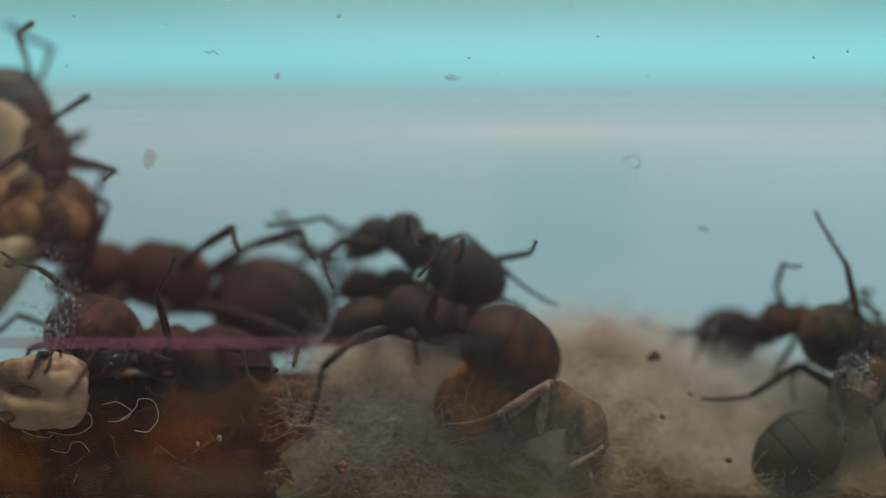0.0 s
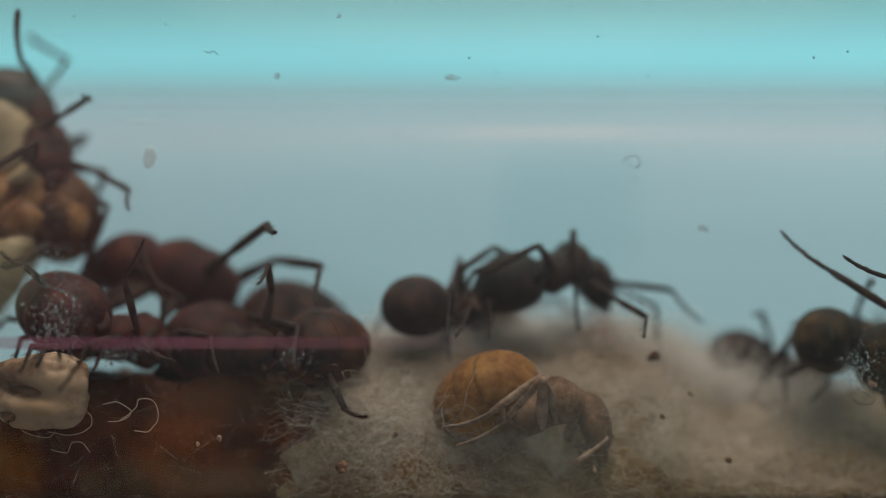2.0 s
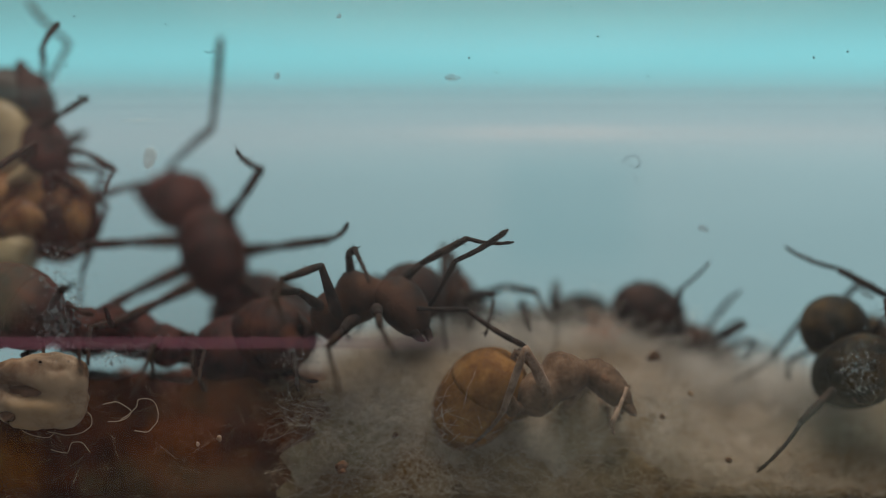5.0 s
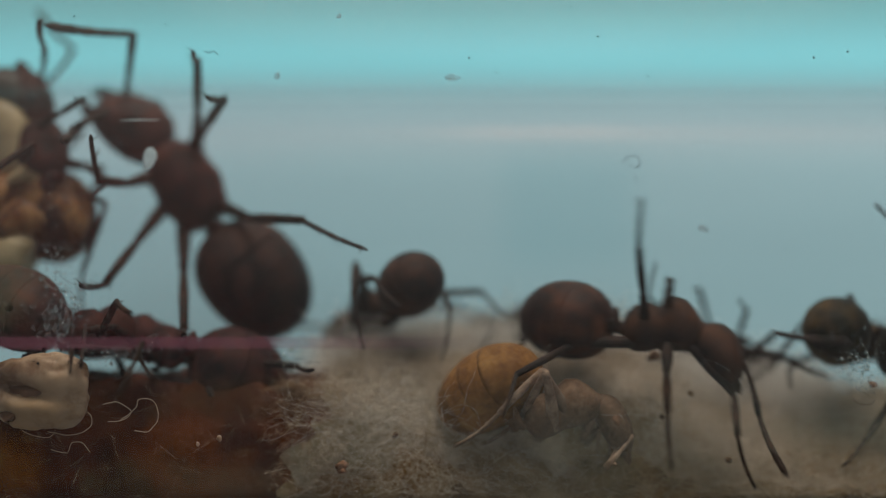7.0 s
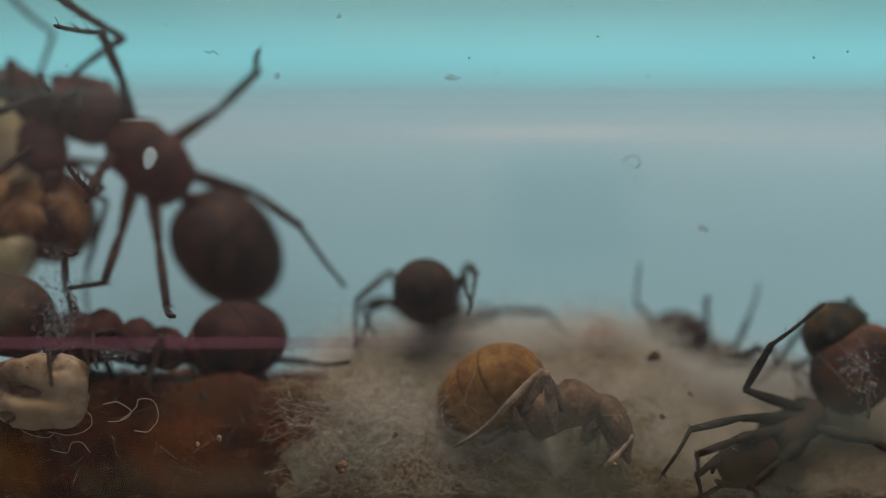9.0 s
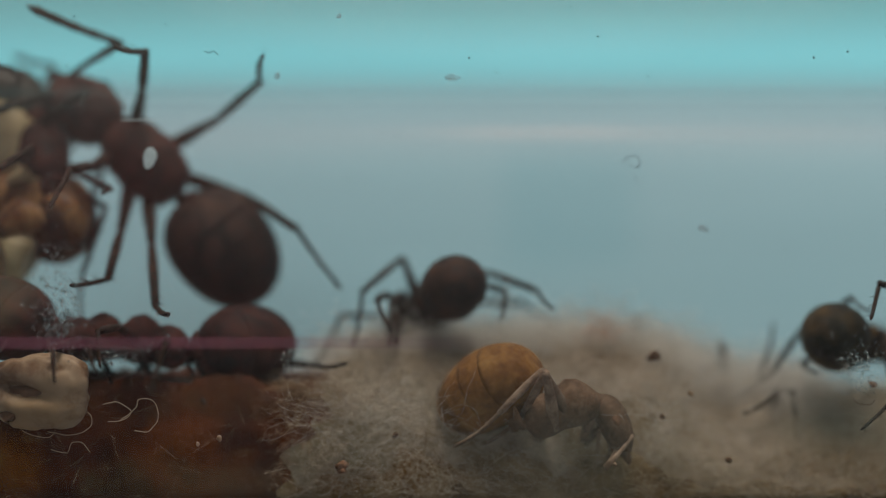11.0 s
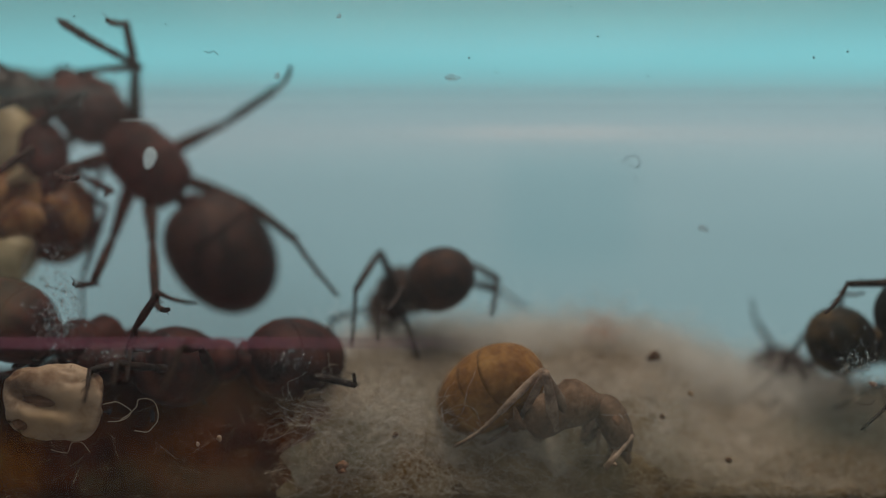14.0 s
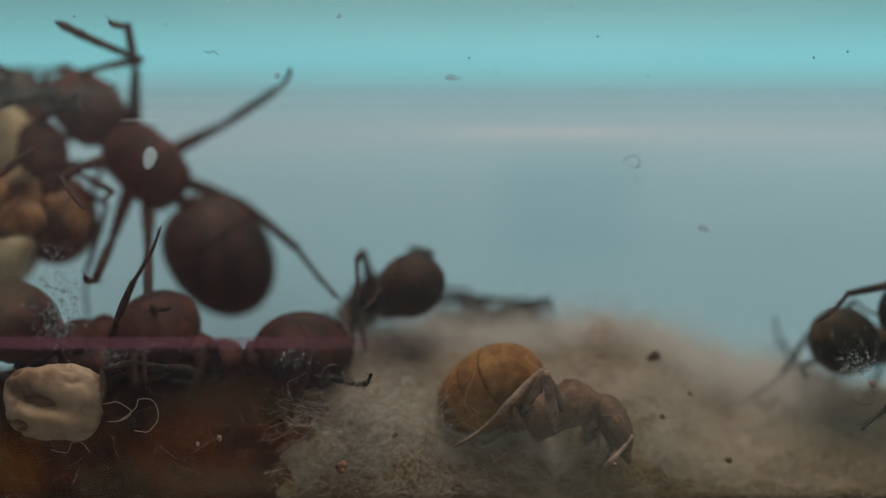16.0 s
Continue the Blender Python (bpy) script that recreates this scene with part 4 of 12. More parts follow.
def head_mesh(mat, stout=1.0):
    s = [(-0.10, 0.14, 0.12, -0.02), (-0.02, 0.30, 0.25, 0), (0.12, 0.44, 0.37, 0.02), (0.38, 0.51, 0.43, 0.03), (0.66, 0.50, 0.42, 0.02), (0.92, 0.44, 0.36, 0.0), (1.12, 0.35, 0.26, -0.04), (1.24, 0.24, 0.15, -0.07)]
    return mesh_of("head", loft([(x, a * stout, b * stout, c) for x, a, b, c in s], 18), mat)


def mandible_mesh(mat):
    return mesh_of("mandible", tube([(0, 0, 0), (0.14, 0.05, -0.02), (0.27, 0.02, -0.04), (0.36, -0.1, -0.05)], [0.1, 0.11, 0.085, 0.03], 8), mat)


def limb_mesh(name, length, radii, mat, bend=0.0, hairs=0):
    pts = [(length * i / (len(radii) - 1), 0, bend * math.sin(math.pi * i / (len(radii) - 1))) for i in range(len(radii))]
    bm = tube(pts, radii, 8)
    rnd = random.Random(len(name) + hairs)
    for _ in range(hairs):
        x, a = rnd.uniform(0.1, 0.95) * length, rnd.uniform(0, 6.28)
        tube([(x, 0, 0), (x + 0.10, 0.13 * math.cos(a), 0.13 * math.sin(a))], [0.012, 0.004], 3, bm)
    return mesh_of(name, bm, mat)


def ant_meshes(gaster, thorax, legs, bulk=1.0, slim=0.85, stout=1.0, eyes=EYES):
    k = {"gaster": gaster_mesh(gaster), "plates": [gaster_mesh(gaster, a, b, 0.014, 8) for a, b in PLATES], "thorax": thorax_mesh(thorax, bulk, stout), "petiole": petiole_mesh(thorax), "head": head_mesh(thorax, stout), "mandible": mandible_mesh(thorax),
         "eye": mesh_of("eye", blob(0.13, 0.06, 0.11, 1, 0.0, 1, 2), eyes),
         "scape": limb_mesh("antenna", SCAPE, (0.05, 0.045, 0.05, 0.06, 0.065), legs, 0.03, 5),
         "funiculus": limb_mesh("funiculus", FUNICULUS, (0.04, 0.055, 0.05, 0.06, 0.054, 0.066, 0.058, 0.07, 0.06, 0.068, 0.02), legs, -0.05)}
    for i in range(3):
        k["femur%d" % i] = limb_mesh("leg", FEMUR[i], [slim * r for r in (0.11, 0.135, 0.15, 0.145, 0.125, 0.1, 0.085)], legs, 0.03, 8)
        k["tibia%d" % i] = limb_mesh("tibia", TIBIA[i], [slim * r for r in (0.07, 0.09, 0.1, 0.095, 0.085, 0.075)], legs, 0.0, 10)
        k["tarsus%d" % i] = limb_mesh("tarsus", TARSUS[i], [slim * r for r in (0.06, 0.052, 0.056, 0.046, 0.052, 0.042, 0.048, 0.038, 0.046, 0.02)], legs, -0.06, 5)
    return k


def make_ant(k, size, label, group="ants in the tube", gaster=1.0, waist=-0.34):
    """An ant with its origin where waist and thorax meet, x forward. Returns its pieces by name."""
    root = tagged(new("ant"), label, "ant", group)
    root.scale = (size, size, size)
    a = {"root": root}
    part("thorax", k["thorax"], root)
    part("petiole", k["petiole"], root)
    a["gaster"] = part("gaster", k["gaster"], root)
    a["gaster"].location = Vector((waist, 0, 0.02)) * MM
    a["gaster"].scale = (gaster, gaster, gaster)
    for plate in k["plates"]:
        part("plate", plate, a["gaster"])
    head = a["head"] = part("head", k["head"], root)
    head.location = Vector((1.65, 0, 0)) * MM
    for s in (1, -1):
        jaw = part("mandible", k["mandible"], head)
        jaw.location, jaw.scale = Vector((1.1, 0.17 * s, -0.06)) * MM, (1, s, 1)
        eye = part("eye", k["eye"], head)
        eye.location = Vector((0.5, 0.46 * s, 0.14)) * MM
        side = "l" if s > 0 else "r"
        for i in range(3):
            key = side + str(i + 1)
            x, y, z = HIPS["l" + str(i + 1)]
            d = [Vector((v[0], v[1] * s, v[2])) for v in STANCE[str(i + 1)]]
            turn = [along(v) for v in d]
            leg = a[key] = part("leg", k["femur%d" % i], root)
            leg.matrix_basis = Matrix.Translation(Vector((x, y * s, z)) * MM) @ turn[0].to_4x4()
            shin = a[key + "_tibia"] = part("tibia", k["tibia%d" % i], leg)
            rel = turn[0].transposed() @ turn[1]
            knee = Vector((FEMUR[i], 0, 0))
            shin.matrix_basis = Matrix.Translation(knee * MM) @ rel.to_4x4()
            foot = a[key + "_tarsus"] = part("tarsus", k["tarsus%d" % i], leg)
            ankle = knee + rel @ Vector((TIBIA[i], 0, 0))
            foot.matrix_basis = Matrix.Translation(ankle * MM) @ (turn[0].transposed() @ turn[2]).to_4x4()
        d0, d1 = along((0.75, 0.6 * s, 0.45)), along((0.8, 0.25 * s, -0.55))
        feeler = a["a" + side] = part("antenna", k["scape"], head)
        feeler.matrix_basis = Matrix.Translation(Vector((0.95, 0.22 * s, 0.32)) * MM) @ d0.to_4x4()
        tip = a["a" + side + "_tip"] = part("funiculus", k["funiculus"], feeler)
        tip.matrix_basis = Matrix.Translation(Vector((SCAPE, 0, 0)) * MM) @ (d0.transposed() @ d1).to_4x4()
    return a


WORKER = ant_meshes(GASTER, THORAX, LEGS, stout=1.08)
DUSKY = ant_meshes(OLIVE, OLIVE, LEGS, stout=1.15)
CALLOW = ant_meshes(AMBER, PALE, PALE_LEG, eyes=HOLLOW)
QUEEN = ant_meshes(GASTER, RED, LEGS, 1.25, 0.85)
BROODY = ant_meshes(PILE, RED, LEGS, 1.05, 0.7)
BLACK = ant_meshes(BLACKISH, BLACKISH, LEGS, stout=1.08)
GLOWING = ant_meshes(AMBER_LIT, THORAX, LEGS, stout=1.1)
LIT = ant_meshes(WINE, RED, LEGS)
REDDISH = ant_meshes(WINE, RED, LEGS)

climber = make_ant(QUEEN, 1.42, "large dark red-brown ant climbing up inside the tube", gaster=0.99, waist=-0.14)
climber["head"].scale = (1.1, 1.15, 1.15)
hanging = make_ant(BROODY, 1.15, "red-brown ant hanging on the pile of pale brood")
sitter = make_ant(WORKER, 1.05, "dark ant with a round gaster sitting on the cotton", gaster=0.8)
crosser = make_ant(GLOWING, 1.08, "dark red-brown ant walking across the cotton", gaster=0.94)
resting = make_ant(REDDISH, 1.08, "dark red-brown ant resting low beside the food")
newcomer = make_ant(LIT, 1.05, "brown ant with an amber-lit gaster walking in beside the brood")
lurker = make_ant(LIT, 1.05, "brown ant with an amber-lit gaster behind wet glass")
wanderer = make_ant(BLACK, 1.0, "dark ant wandering over the cotton", gaster=0.84)
visitor = make_ant(DUSKY, 1.12, "olive-brown ant with an amber-lit gaster close to the glass", gaster=0.86)
distant = make_ant(WORKER, 0.85, "small blurred ant behind the cotton mound")
keeper = make_ant(DUSKY, 0.88, "dark speckled ant beside wet glass")
callow = make_ant(CALLOW, 1.05, "pale amber newly hatched ant lying in the cotton")
callow["gaster"].scale = (1.14, 1.0, 0.98)
callow["head"].scale = (1.0, 0.8, 0.8)


# ---- all that moves ----
def go(thing, *rows):
    walk(thing, [(t, pose(x * MM, y * MM, z * MM, rx, ry, rz)) for t, x, y, z, rx, ry, rz in rows])


def swing(thing, *rows):
    """Turns a part about its own joint; a row may also give the joint's place."""
    home = thing.location.copy()
    out = []
    for t, rx, ry, rz, *place in rows:
        p = Vector(place) * MM if place else home
        out.append((t, pose(p.x, p.y, p.z, rx, ry, rz)))
    walk(thing, out)


def set_turn(thing, rx, ry, rz, *place):
    p = Vector(place) * MM if place else thing.location
    thing.location, thing.rotation_euler = p, [radians(v) for v in (rx, ry, rz)]


def motions():
    go(climber["root"], (0, -5.78, 3.5, -1.1, -22, -15.4, 172), (0.5, -5.71, 3.5, -1.17, -21.6, -18.9, 165.8), (1, -5.57, 3.5, -1.24, -20.5, -18.8, 158.5), (1.5, -5.36, 3.5, -1.24, -24.7, -27.2, -167.4), (2, -5.22, 3.5, -1.45, -26.1, -32.5, -168.1), (2.5, -5.5, 3.5, -1.38, -22.3, -20.4, 147.6), (3, -5.4, 3.5, -1.2, -38, -50, 144), (3.5, -5.43, 3.5, -1.1, -30.2, -58.8, 132.4), (4, -5.47, 3.5, -1.1, -25.3, -58.9, 127.1), (6.5, -5.15, 3.5, -0.54, -40, -52, 142.1), (7, -5.75, 3.5, 0.6, -51.8, -55.4, 161.3), (7.5, -6.19, 3.5, 1.27, -57.8, -42, 166.9), (8, -6.26, 3.5, 1.27, -79.6, -44.9, -161.6), (9, -6.4, 3.5, 1.34, -79.4, -43.7, -161.6), (11.5, -6.54, 3.5, 1.34, -66.5, -44.2, 179.3), (12, -6.5, 3.5, 1.3, -68.6, -44.4, -177.7), (12.5, -6.5, 3.5, 1.3, -68.6, -44.4, -177.7), (13, -6.5, 3.5, 1.3, -68.6, -44.4, -177.7), (14.5, -6.5, 3.5, 1.27, -68.6, -44.4, -177.7), (16, -6.5, 3.5, 1.24, -69.8, -43.8, -175.9))
    swing(climber["head"], (0, -4.1, 28, -14.2), (0.5, 1.2, 27.8, 4), (1, 1.8, 15.9, 6.3), (1.5, -7.9, 42, -25.5), (2, -13.9, 52.8, -40.5), (2.5, 3.1, 29.8, 10.6), (3, 6.7, 33.2, 22.8), (3.5, 3.4, 14.6, 11.9), (4, 5.4, 19.4, 18.9), (6.5, 8.8, 10.4, 32), (7, 6.9, -2.6, 23.3), (7.5, 3.8, 5.9, 13.2), (8, 1.9, 25.6, 6.5), (9, 0.2, 29, 0.8), (11.5, 1.1, 11.6, 3.7), (12, 0, 13.5, 0.1), (12.5, -0.4, 13.8, -1.4), (13, -0.5, 12.5, -1.6), (14.5, -0.9, 10.3, -3), (16, -1.7, 8.6, -5.8))
    swing(climber["gaster"], (0, 0, -14.2, 35.6), (0.5, 0, -12.4, 37.3), (1, 0, -17.3, 33.4), (1.5, 0, -2.9, 3.6), (2, 0, 8.4, 5.4), (2.5, 0, -34, 43.6), (3, 0, -47, 56.5), (3.5, 0, -46.8, 54.3), (4, 0, -45.4, 57.9), (6.5, 0, -59.7, 59.6), (7, 0, -7.7, 10.6), (7.5, 0, -23, 2.6), (8, 0, -12.6, -4.6), (9, 0, -8.4, -5.5), (11.5, 0, -5.8, -5.2), (12, 0, -6.5, -6.1), (12.5, 0, -14.3, -4.1), (13, 0, -7.8, -6.7), (14.5, 0, -10.9, -8.1), (16, 0, -12.5, -10))
    swing(climber["l1"], (0, 0, -4.4, 83.9), (0.5, 0, -1.9, 85.8), (1, 0, -1.3, 82.5), (1.5, 0, 19.9, 61.7), (2, 0, 25.9, 58.6), (2.25, 3.7, 6.7, 80.7), (2.5, 0, -12.4, 101.9), (6.5, 0, -41.5, 93.5), (6.67, 0.3, -43.8, 96.7), (6.83, 0.3, -48.3, 102.9), (7, 0, -50.7, 106.5), (7.5, 0, -52, 113.1), (8, 0, -55.9, 88), (9, 0, -58.3, 89.6), (10.25, 0, -58.2, 96.1), (11.5, 0, -58, 102.7), (11.75, 0.2, -55.9, 96), (12, 0, -53.9, 89.7), (16, 0, -54.3, 83.3))
    swing(climber["l1_tibia"], (0, 0.2, -1, 2.1), (0.5, 0.2, -4.1, 7.1), (1, 0.4, -7, 16.3), (1.5, -4.5, -14.8, 13.3), (2, -8.4, -20.9, 19.6), (2.25, -2.8, -12.8, 13.7), (2.5, 2, -4.2, 8.8), (6.5, 2.8, -7.9, 2.8), (6.67, 0.9, -7.8, 1.3), (6.83, -2.6, -7.8, -1.5), (7, -4.5, -7.8, -3), (7.5, -3.6, -5.3, -2.5), (8, -10.5, -4.9, -6.3), (9, 6.8, 3, 4.6), (10.25, -1.5, 0.5, -0.7), (11.5, -9.6, -2.7, -5.6), (11.75, -5.1, -0.6, -3.1), (12, -0.6, 1.3, -0.5), (16, 11.3, -2.9, 7.6))
    swing(climber["l1_tarsus"], (0, 3, -17.3, 39.1, 2.5, 0.04, 0.02), (0.5, 1.5, -21.8, 44, 2.49, 0.14, 0.08), (1, 1.2, -19.7, 55.3, 2.45, 0.32, 0.14), (1.5, -16.5, -40.6, 48.3, 2.43, 0.26, 0.29), (2, -25, -44.3, 58.9, 2.36, 0.36, 0.41), (2.25, -5.4, -32.5, 50.1, 2.44, 0.27, 0.25), (2.5, 10.1, -19.2, 46.7, 2.48, 0.18, 0.08), (6.5, 67.6, -44.8, 20.3, 2.49, 0.06, 0.16), (6.67, 112.5, -55.1, 15.5, 2.49, 0.03, 0.16), (6.75, 164.9, -59.3, -1.5, 2.49, 0, 0.16), (6.83, -143.2, -54.6, -17.8, 2.49, -0.03, 0.16), (7, -98.9, -44.2, -21.9, 2.49, -0.06, 0.16), (7.5, -89.5, -40.3, -23.7, 2.49, -0.05, 0.11), (8, -68.7, -27.3, -41, 2.49, -0.12, 0.1), (9, -57.5, -18, -29.8, 2.49, 0.09, -0.06), (10.25, -17.5, 10.5, -6.5, 2.5, -0.01, -0.01), (11.5, 32.3, 14.1, 30.9, 2.49, -0.11, 0.05), (11.75, 55.7, -12.7, 29.3, 2.5, -0.06, 0.01), (12, 85.4, -36, 14.5, 2.5, -0.01, -0.03), (16, 54.7, -15.3, 46.2, 2.49, 0.15, 0.06))
    swing(climber["r1"], (0, 0, -8.9, 82.4), (0.5, 0, -5.9, 81.9), (1, 0, -4.4, 75.8), (1.5, 0, 12, 64.5), (2, 0, 17.6, 60.6), (2.08, -1.7, 12.4, 57.7), (2.17, -4.7, -0.7, 51.3), (2.25, -6.5, -18.2, 43.6), (2.33, -5.8, -35.7, 35.4), (2.42, -2.5, -49, 27), (2.5, 0, -54.2, 22.6), (3, 0, -78.7, 15.1), (3.1, 3.1, -78.1, 0.8), (3.2, 6.9, -76.2, -29.6), (3.3, 5.9, -73.8, -60.5), (3.4, 2.1, -72.1, -83.6), (3.5, 0, -71.6, -92.8), (4, 0, -69.7, -126.8), (6.5, 0, -74.8, -85.6), (6.75, -0.4, -75.3, -89.3), (7, -0.8, -76.3, -98), (7.25, -0.4, -77.4, -107.4), (7.5, 0, -77.9, -111.9), (7.6, -11.5, -74.5, -90.8), (7.7, -18.3, -64.5, -60.5), (7.8, -12.9, -52.7, -36.7), (7.9, -4.2, -44.2, -19.4), (8, 0, -41.2, -12.3), (9, 0, -51.1, -16.5), (10.25, -5.9, -63.4, -35), (11.5, 0, -76.1, -64.1), (12, 0, -45.8, -41.9), (16, 0, -40.4, -44.1))
    swing(climber["r1_tibia"], (0, 1, -0.1, 6.4), (0.5, 1.4, -2.1, 13.6), (1, 2, -4, 26.4), (1.5, -2.6, -7.9, 12.4), (2, -5.9, -13.5, 19.7), (2.08, -4.2, -6.1, 12), (2.17, -4.3, 12.8, -6.8), (2.25, -15.3, 35.2, -35.9), (2.33, -43.9, 47.4, -79.7), (2.42, -70.4, 43.5, -117.5), (2.5, -78.4, 38.9, -130.3), (3, -104.6, 25.9, -141.5), (3.1, -95.5, 32.6, -126.8), (3.2, -66.1, 37.6, -85), (3.3, -37.6, 22, -40.8), (3.4, -27.8, -0.5, -14.2), (3.5, -27, -10.8, -4.1), (4, -9.9, -7.1, -2.4), (6.5, 8.6, 4.5, 3), (6.75, -8.5, 3.1, 0.1), (7, -45.8, -2.6, -4.2), (7.25, -83, -9.7, -4.2), (7.5, -100.2, -12.6, -2.6), (7.6, -88.7, -11, -2.2), (7.7, -61.5, -7.6, 0.1), (7.8, -29, -5.6, 4.5), (7.9, -1.7, -5.9, 8.5), (8, 9.7, -6.5, 10.1), (9, 12.2, -2.1, 9.6), (10.25, 15, -4.2, 6.1), (11.5, 18, -6.1, 2.6), (12, 21.8, -25.2, 10.6), (16, 22.5, -29.7, 12.8))
    swing(climber["r1_tarsus"], (0, 6.4, -0.6, 46.3, 2.49, 0.13, 0), (0.5, 4.8, -7.3, 53.3, 2.47, 0.27, 0.04), (1, 4.1, -8.1, 66.4, 2.38, 0.51, 0.08), (1.5, -9.6, -26.3, 49.7, 2.46, 0.24, 0.16), (2, -16.1, -31.3, 58.7, 2.4, 0.38, 0.27), (2.08, -10.2, -24.5, 47.1, 2.47, 0.24, 0.12), (2.17, -3.1, -4.3, 22.7, 2.46, -0.13, -0.25), (2.25, -7.2, 23, -7.5, 2.11, -0.55, -0.66), (2.33, -30.2, 42.9, -49.8, 1.49, -0.77, -0.85), (2.42, -59.6, 43.9, -92.9, 0.96, -0.74, -0.79), (2.5, -69.9, 40.1, -108.7, 0.77, -0.68, -0.72), (3, -101.6, 35, -125.2, 0.54, -0.64, -0.5), (3.1, -97.6, 25.5, -115.4, 0.77, -0.78, -0.62), (3.2, -95.5, 1.5, -96.1, 1.43, -0.91, -0.7), (3.3, -103.9, -25.9, -71.7, 2.16, -0.7, -0.43), (3.4, -124.3, -43.3, -41.1, 2.46, -0.28, 0.01), (3.5, -137.7, -47.1, -23.8, 2.48, -0.08, 0.22), (4, -139.9, -44.2, -19.3, 2.49, -0.05, 0.14), (6.5, -119.3, -28.1, -20.8, 2.49, 0.06, -0.09), (6.75, -124.4, -31.8, -21.2, 2.5, 0, -0.06), (7, -136.4, -40, -20.7, 2.5, -0.08, 0.05), (7.25, -150.3, -47.9, -17.5, 2.48, -0.08, 0.19), (7.5, -157.5, -51.3, -14.9, 2.47, -0.05, 0.25), (7.6, -174.8, -55.8, -7.1, 2.48, -0.04, 0.22), (7.7, 134.8, -58.8, 20.9, 2.49, 0, 0.15), (7.8, 84.2, -47, 44.3, 2.49, 0.09, 0.11), (7.9, 55.2, -32, 48, 2.48, 0.17, 0.12), (8, 44.7, -25.6, 46.8, 2.47, 0.2, 0.13), (9, 47.6, -9.4, 49, 2.48, 0.19, 0.04), (10.25, 87.3, -30.2, 44.5, 2.49, 0.12, 0.08), (11.5, 138.7, -42, 22.4, 2.49, 0.05, 0.12), (12, 103, -59.1, 40.8, 2.37, 0.19, 0.49), (16, 93.5, -62.4, 48.2, 2.32, 0.22, 0.57))
    swing(climber["l2"], (0, 0, -60.6, 175.6), (0.5, 0, -48, -167.6), (1, 0, -49.9, -163.4), (1.25, -4.2, -56.3, 160), (1.5, 0, -62.8, 116.3), (2, 0, -74.1, 133.7), (2.17, -19.9, -61.5, 178.2), (2.33, -11.6, -35.6, -139.4), (2.5, 0, -25, -119.4), (2.67, -9.2, -31.4, -148.4), (2.83, -12.1, -49.7, 151.2), (3, 0, -57.1, 108.1), (3.25, 0.6, -52.2, 99.3), (3.5, 0, -47.3, 91.4), (4, 0, -37.6, 105.9), (5.25, -1, -10.9, 110.2), (6.5, 0, 15.7, 114.1), (6.75, 0.6, -5.9, 117.4), (7, 0, -27.5, 120.9), (7.5, 0, -23.5, 122), (8, 0, -30, 111.8), (9, 0, -29.2, 113.9), (11.5, 0, -28.2, 125.3), (12, 0, -27, 121.1), (14.5, 0, -20.8, 118.1), (16, 0, -23, 116.8))
    swing(climber["l2_tibia"], (0, -31.9, 11.5, -27), (0.5, -16.8, -2.1, -15.1), (1, -22.9, -1.8, -20.1), (1.25, -19.7, 12, -17.7), (1.5, -15.5, 25.7, -14.2), (2, -22.5, 12.2, -11.6), (2.17, -23.6, 3.3, -18.8), (2.33, -22.8, -13.4, -32), (2.5, -20.7, -22.1, -39.7), (2.67, -19.9, -12.4, -32.1), (2.83, -15.1, 5, -17.9), (3, -10.7, 13.7, -9.3), (3.25, 7.5, 4.3, 6.3), (3.5, 22.7, -9.2, 18.5), (4, 17, -9.7, 20.1), (5.25, 6.4, -30.1, 18), (6.5, -6.8, -50.6, 21), (6.75, -0.3, -24.3, 8.7), (7, 0.3, 2.5, 0.5), (7.5, -0.1, -1, -0.2), (8, -1.8, -3.2, -3), (9, -3, -4.6, -5.1), (11.5, -1.3, -3.1, -2.3), (12, -2.1, -9.3, -3.8), (14.5, -1.3, -11.4, -3.1), (16, -1.1, -14.2, -2.3))
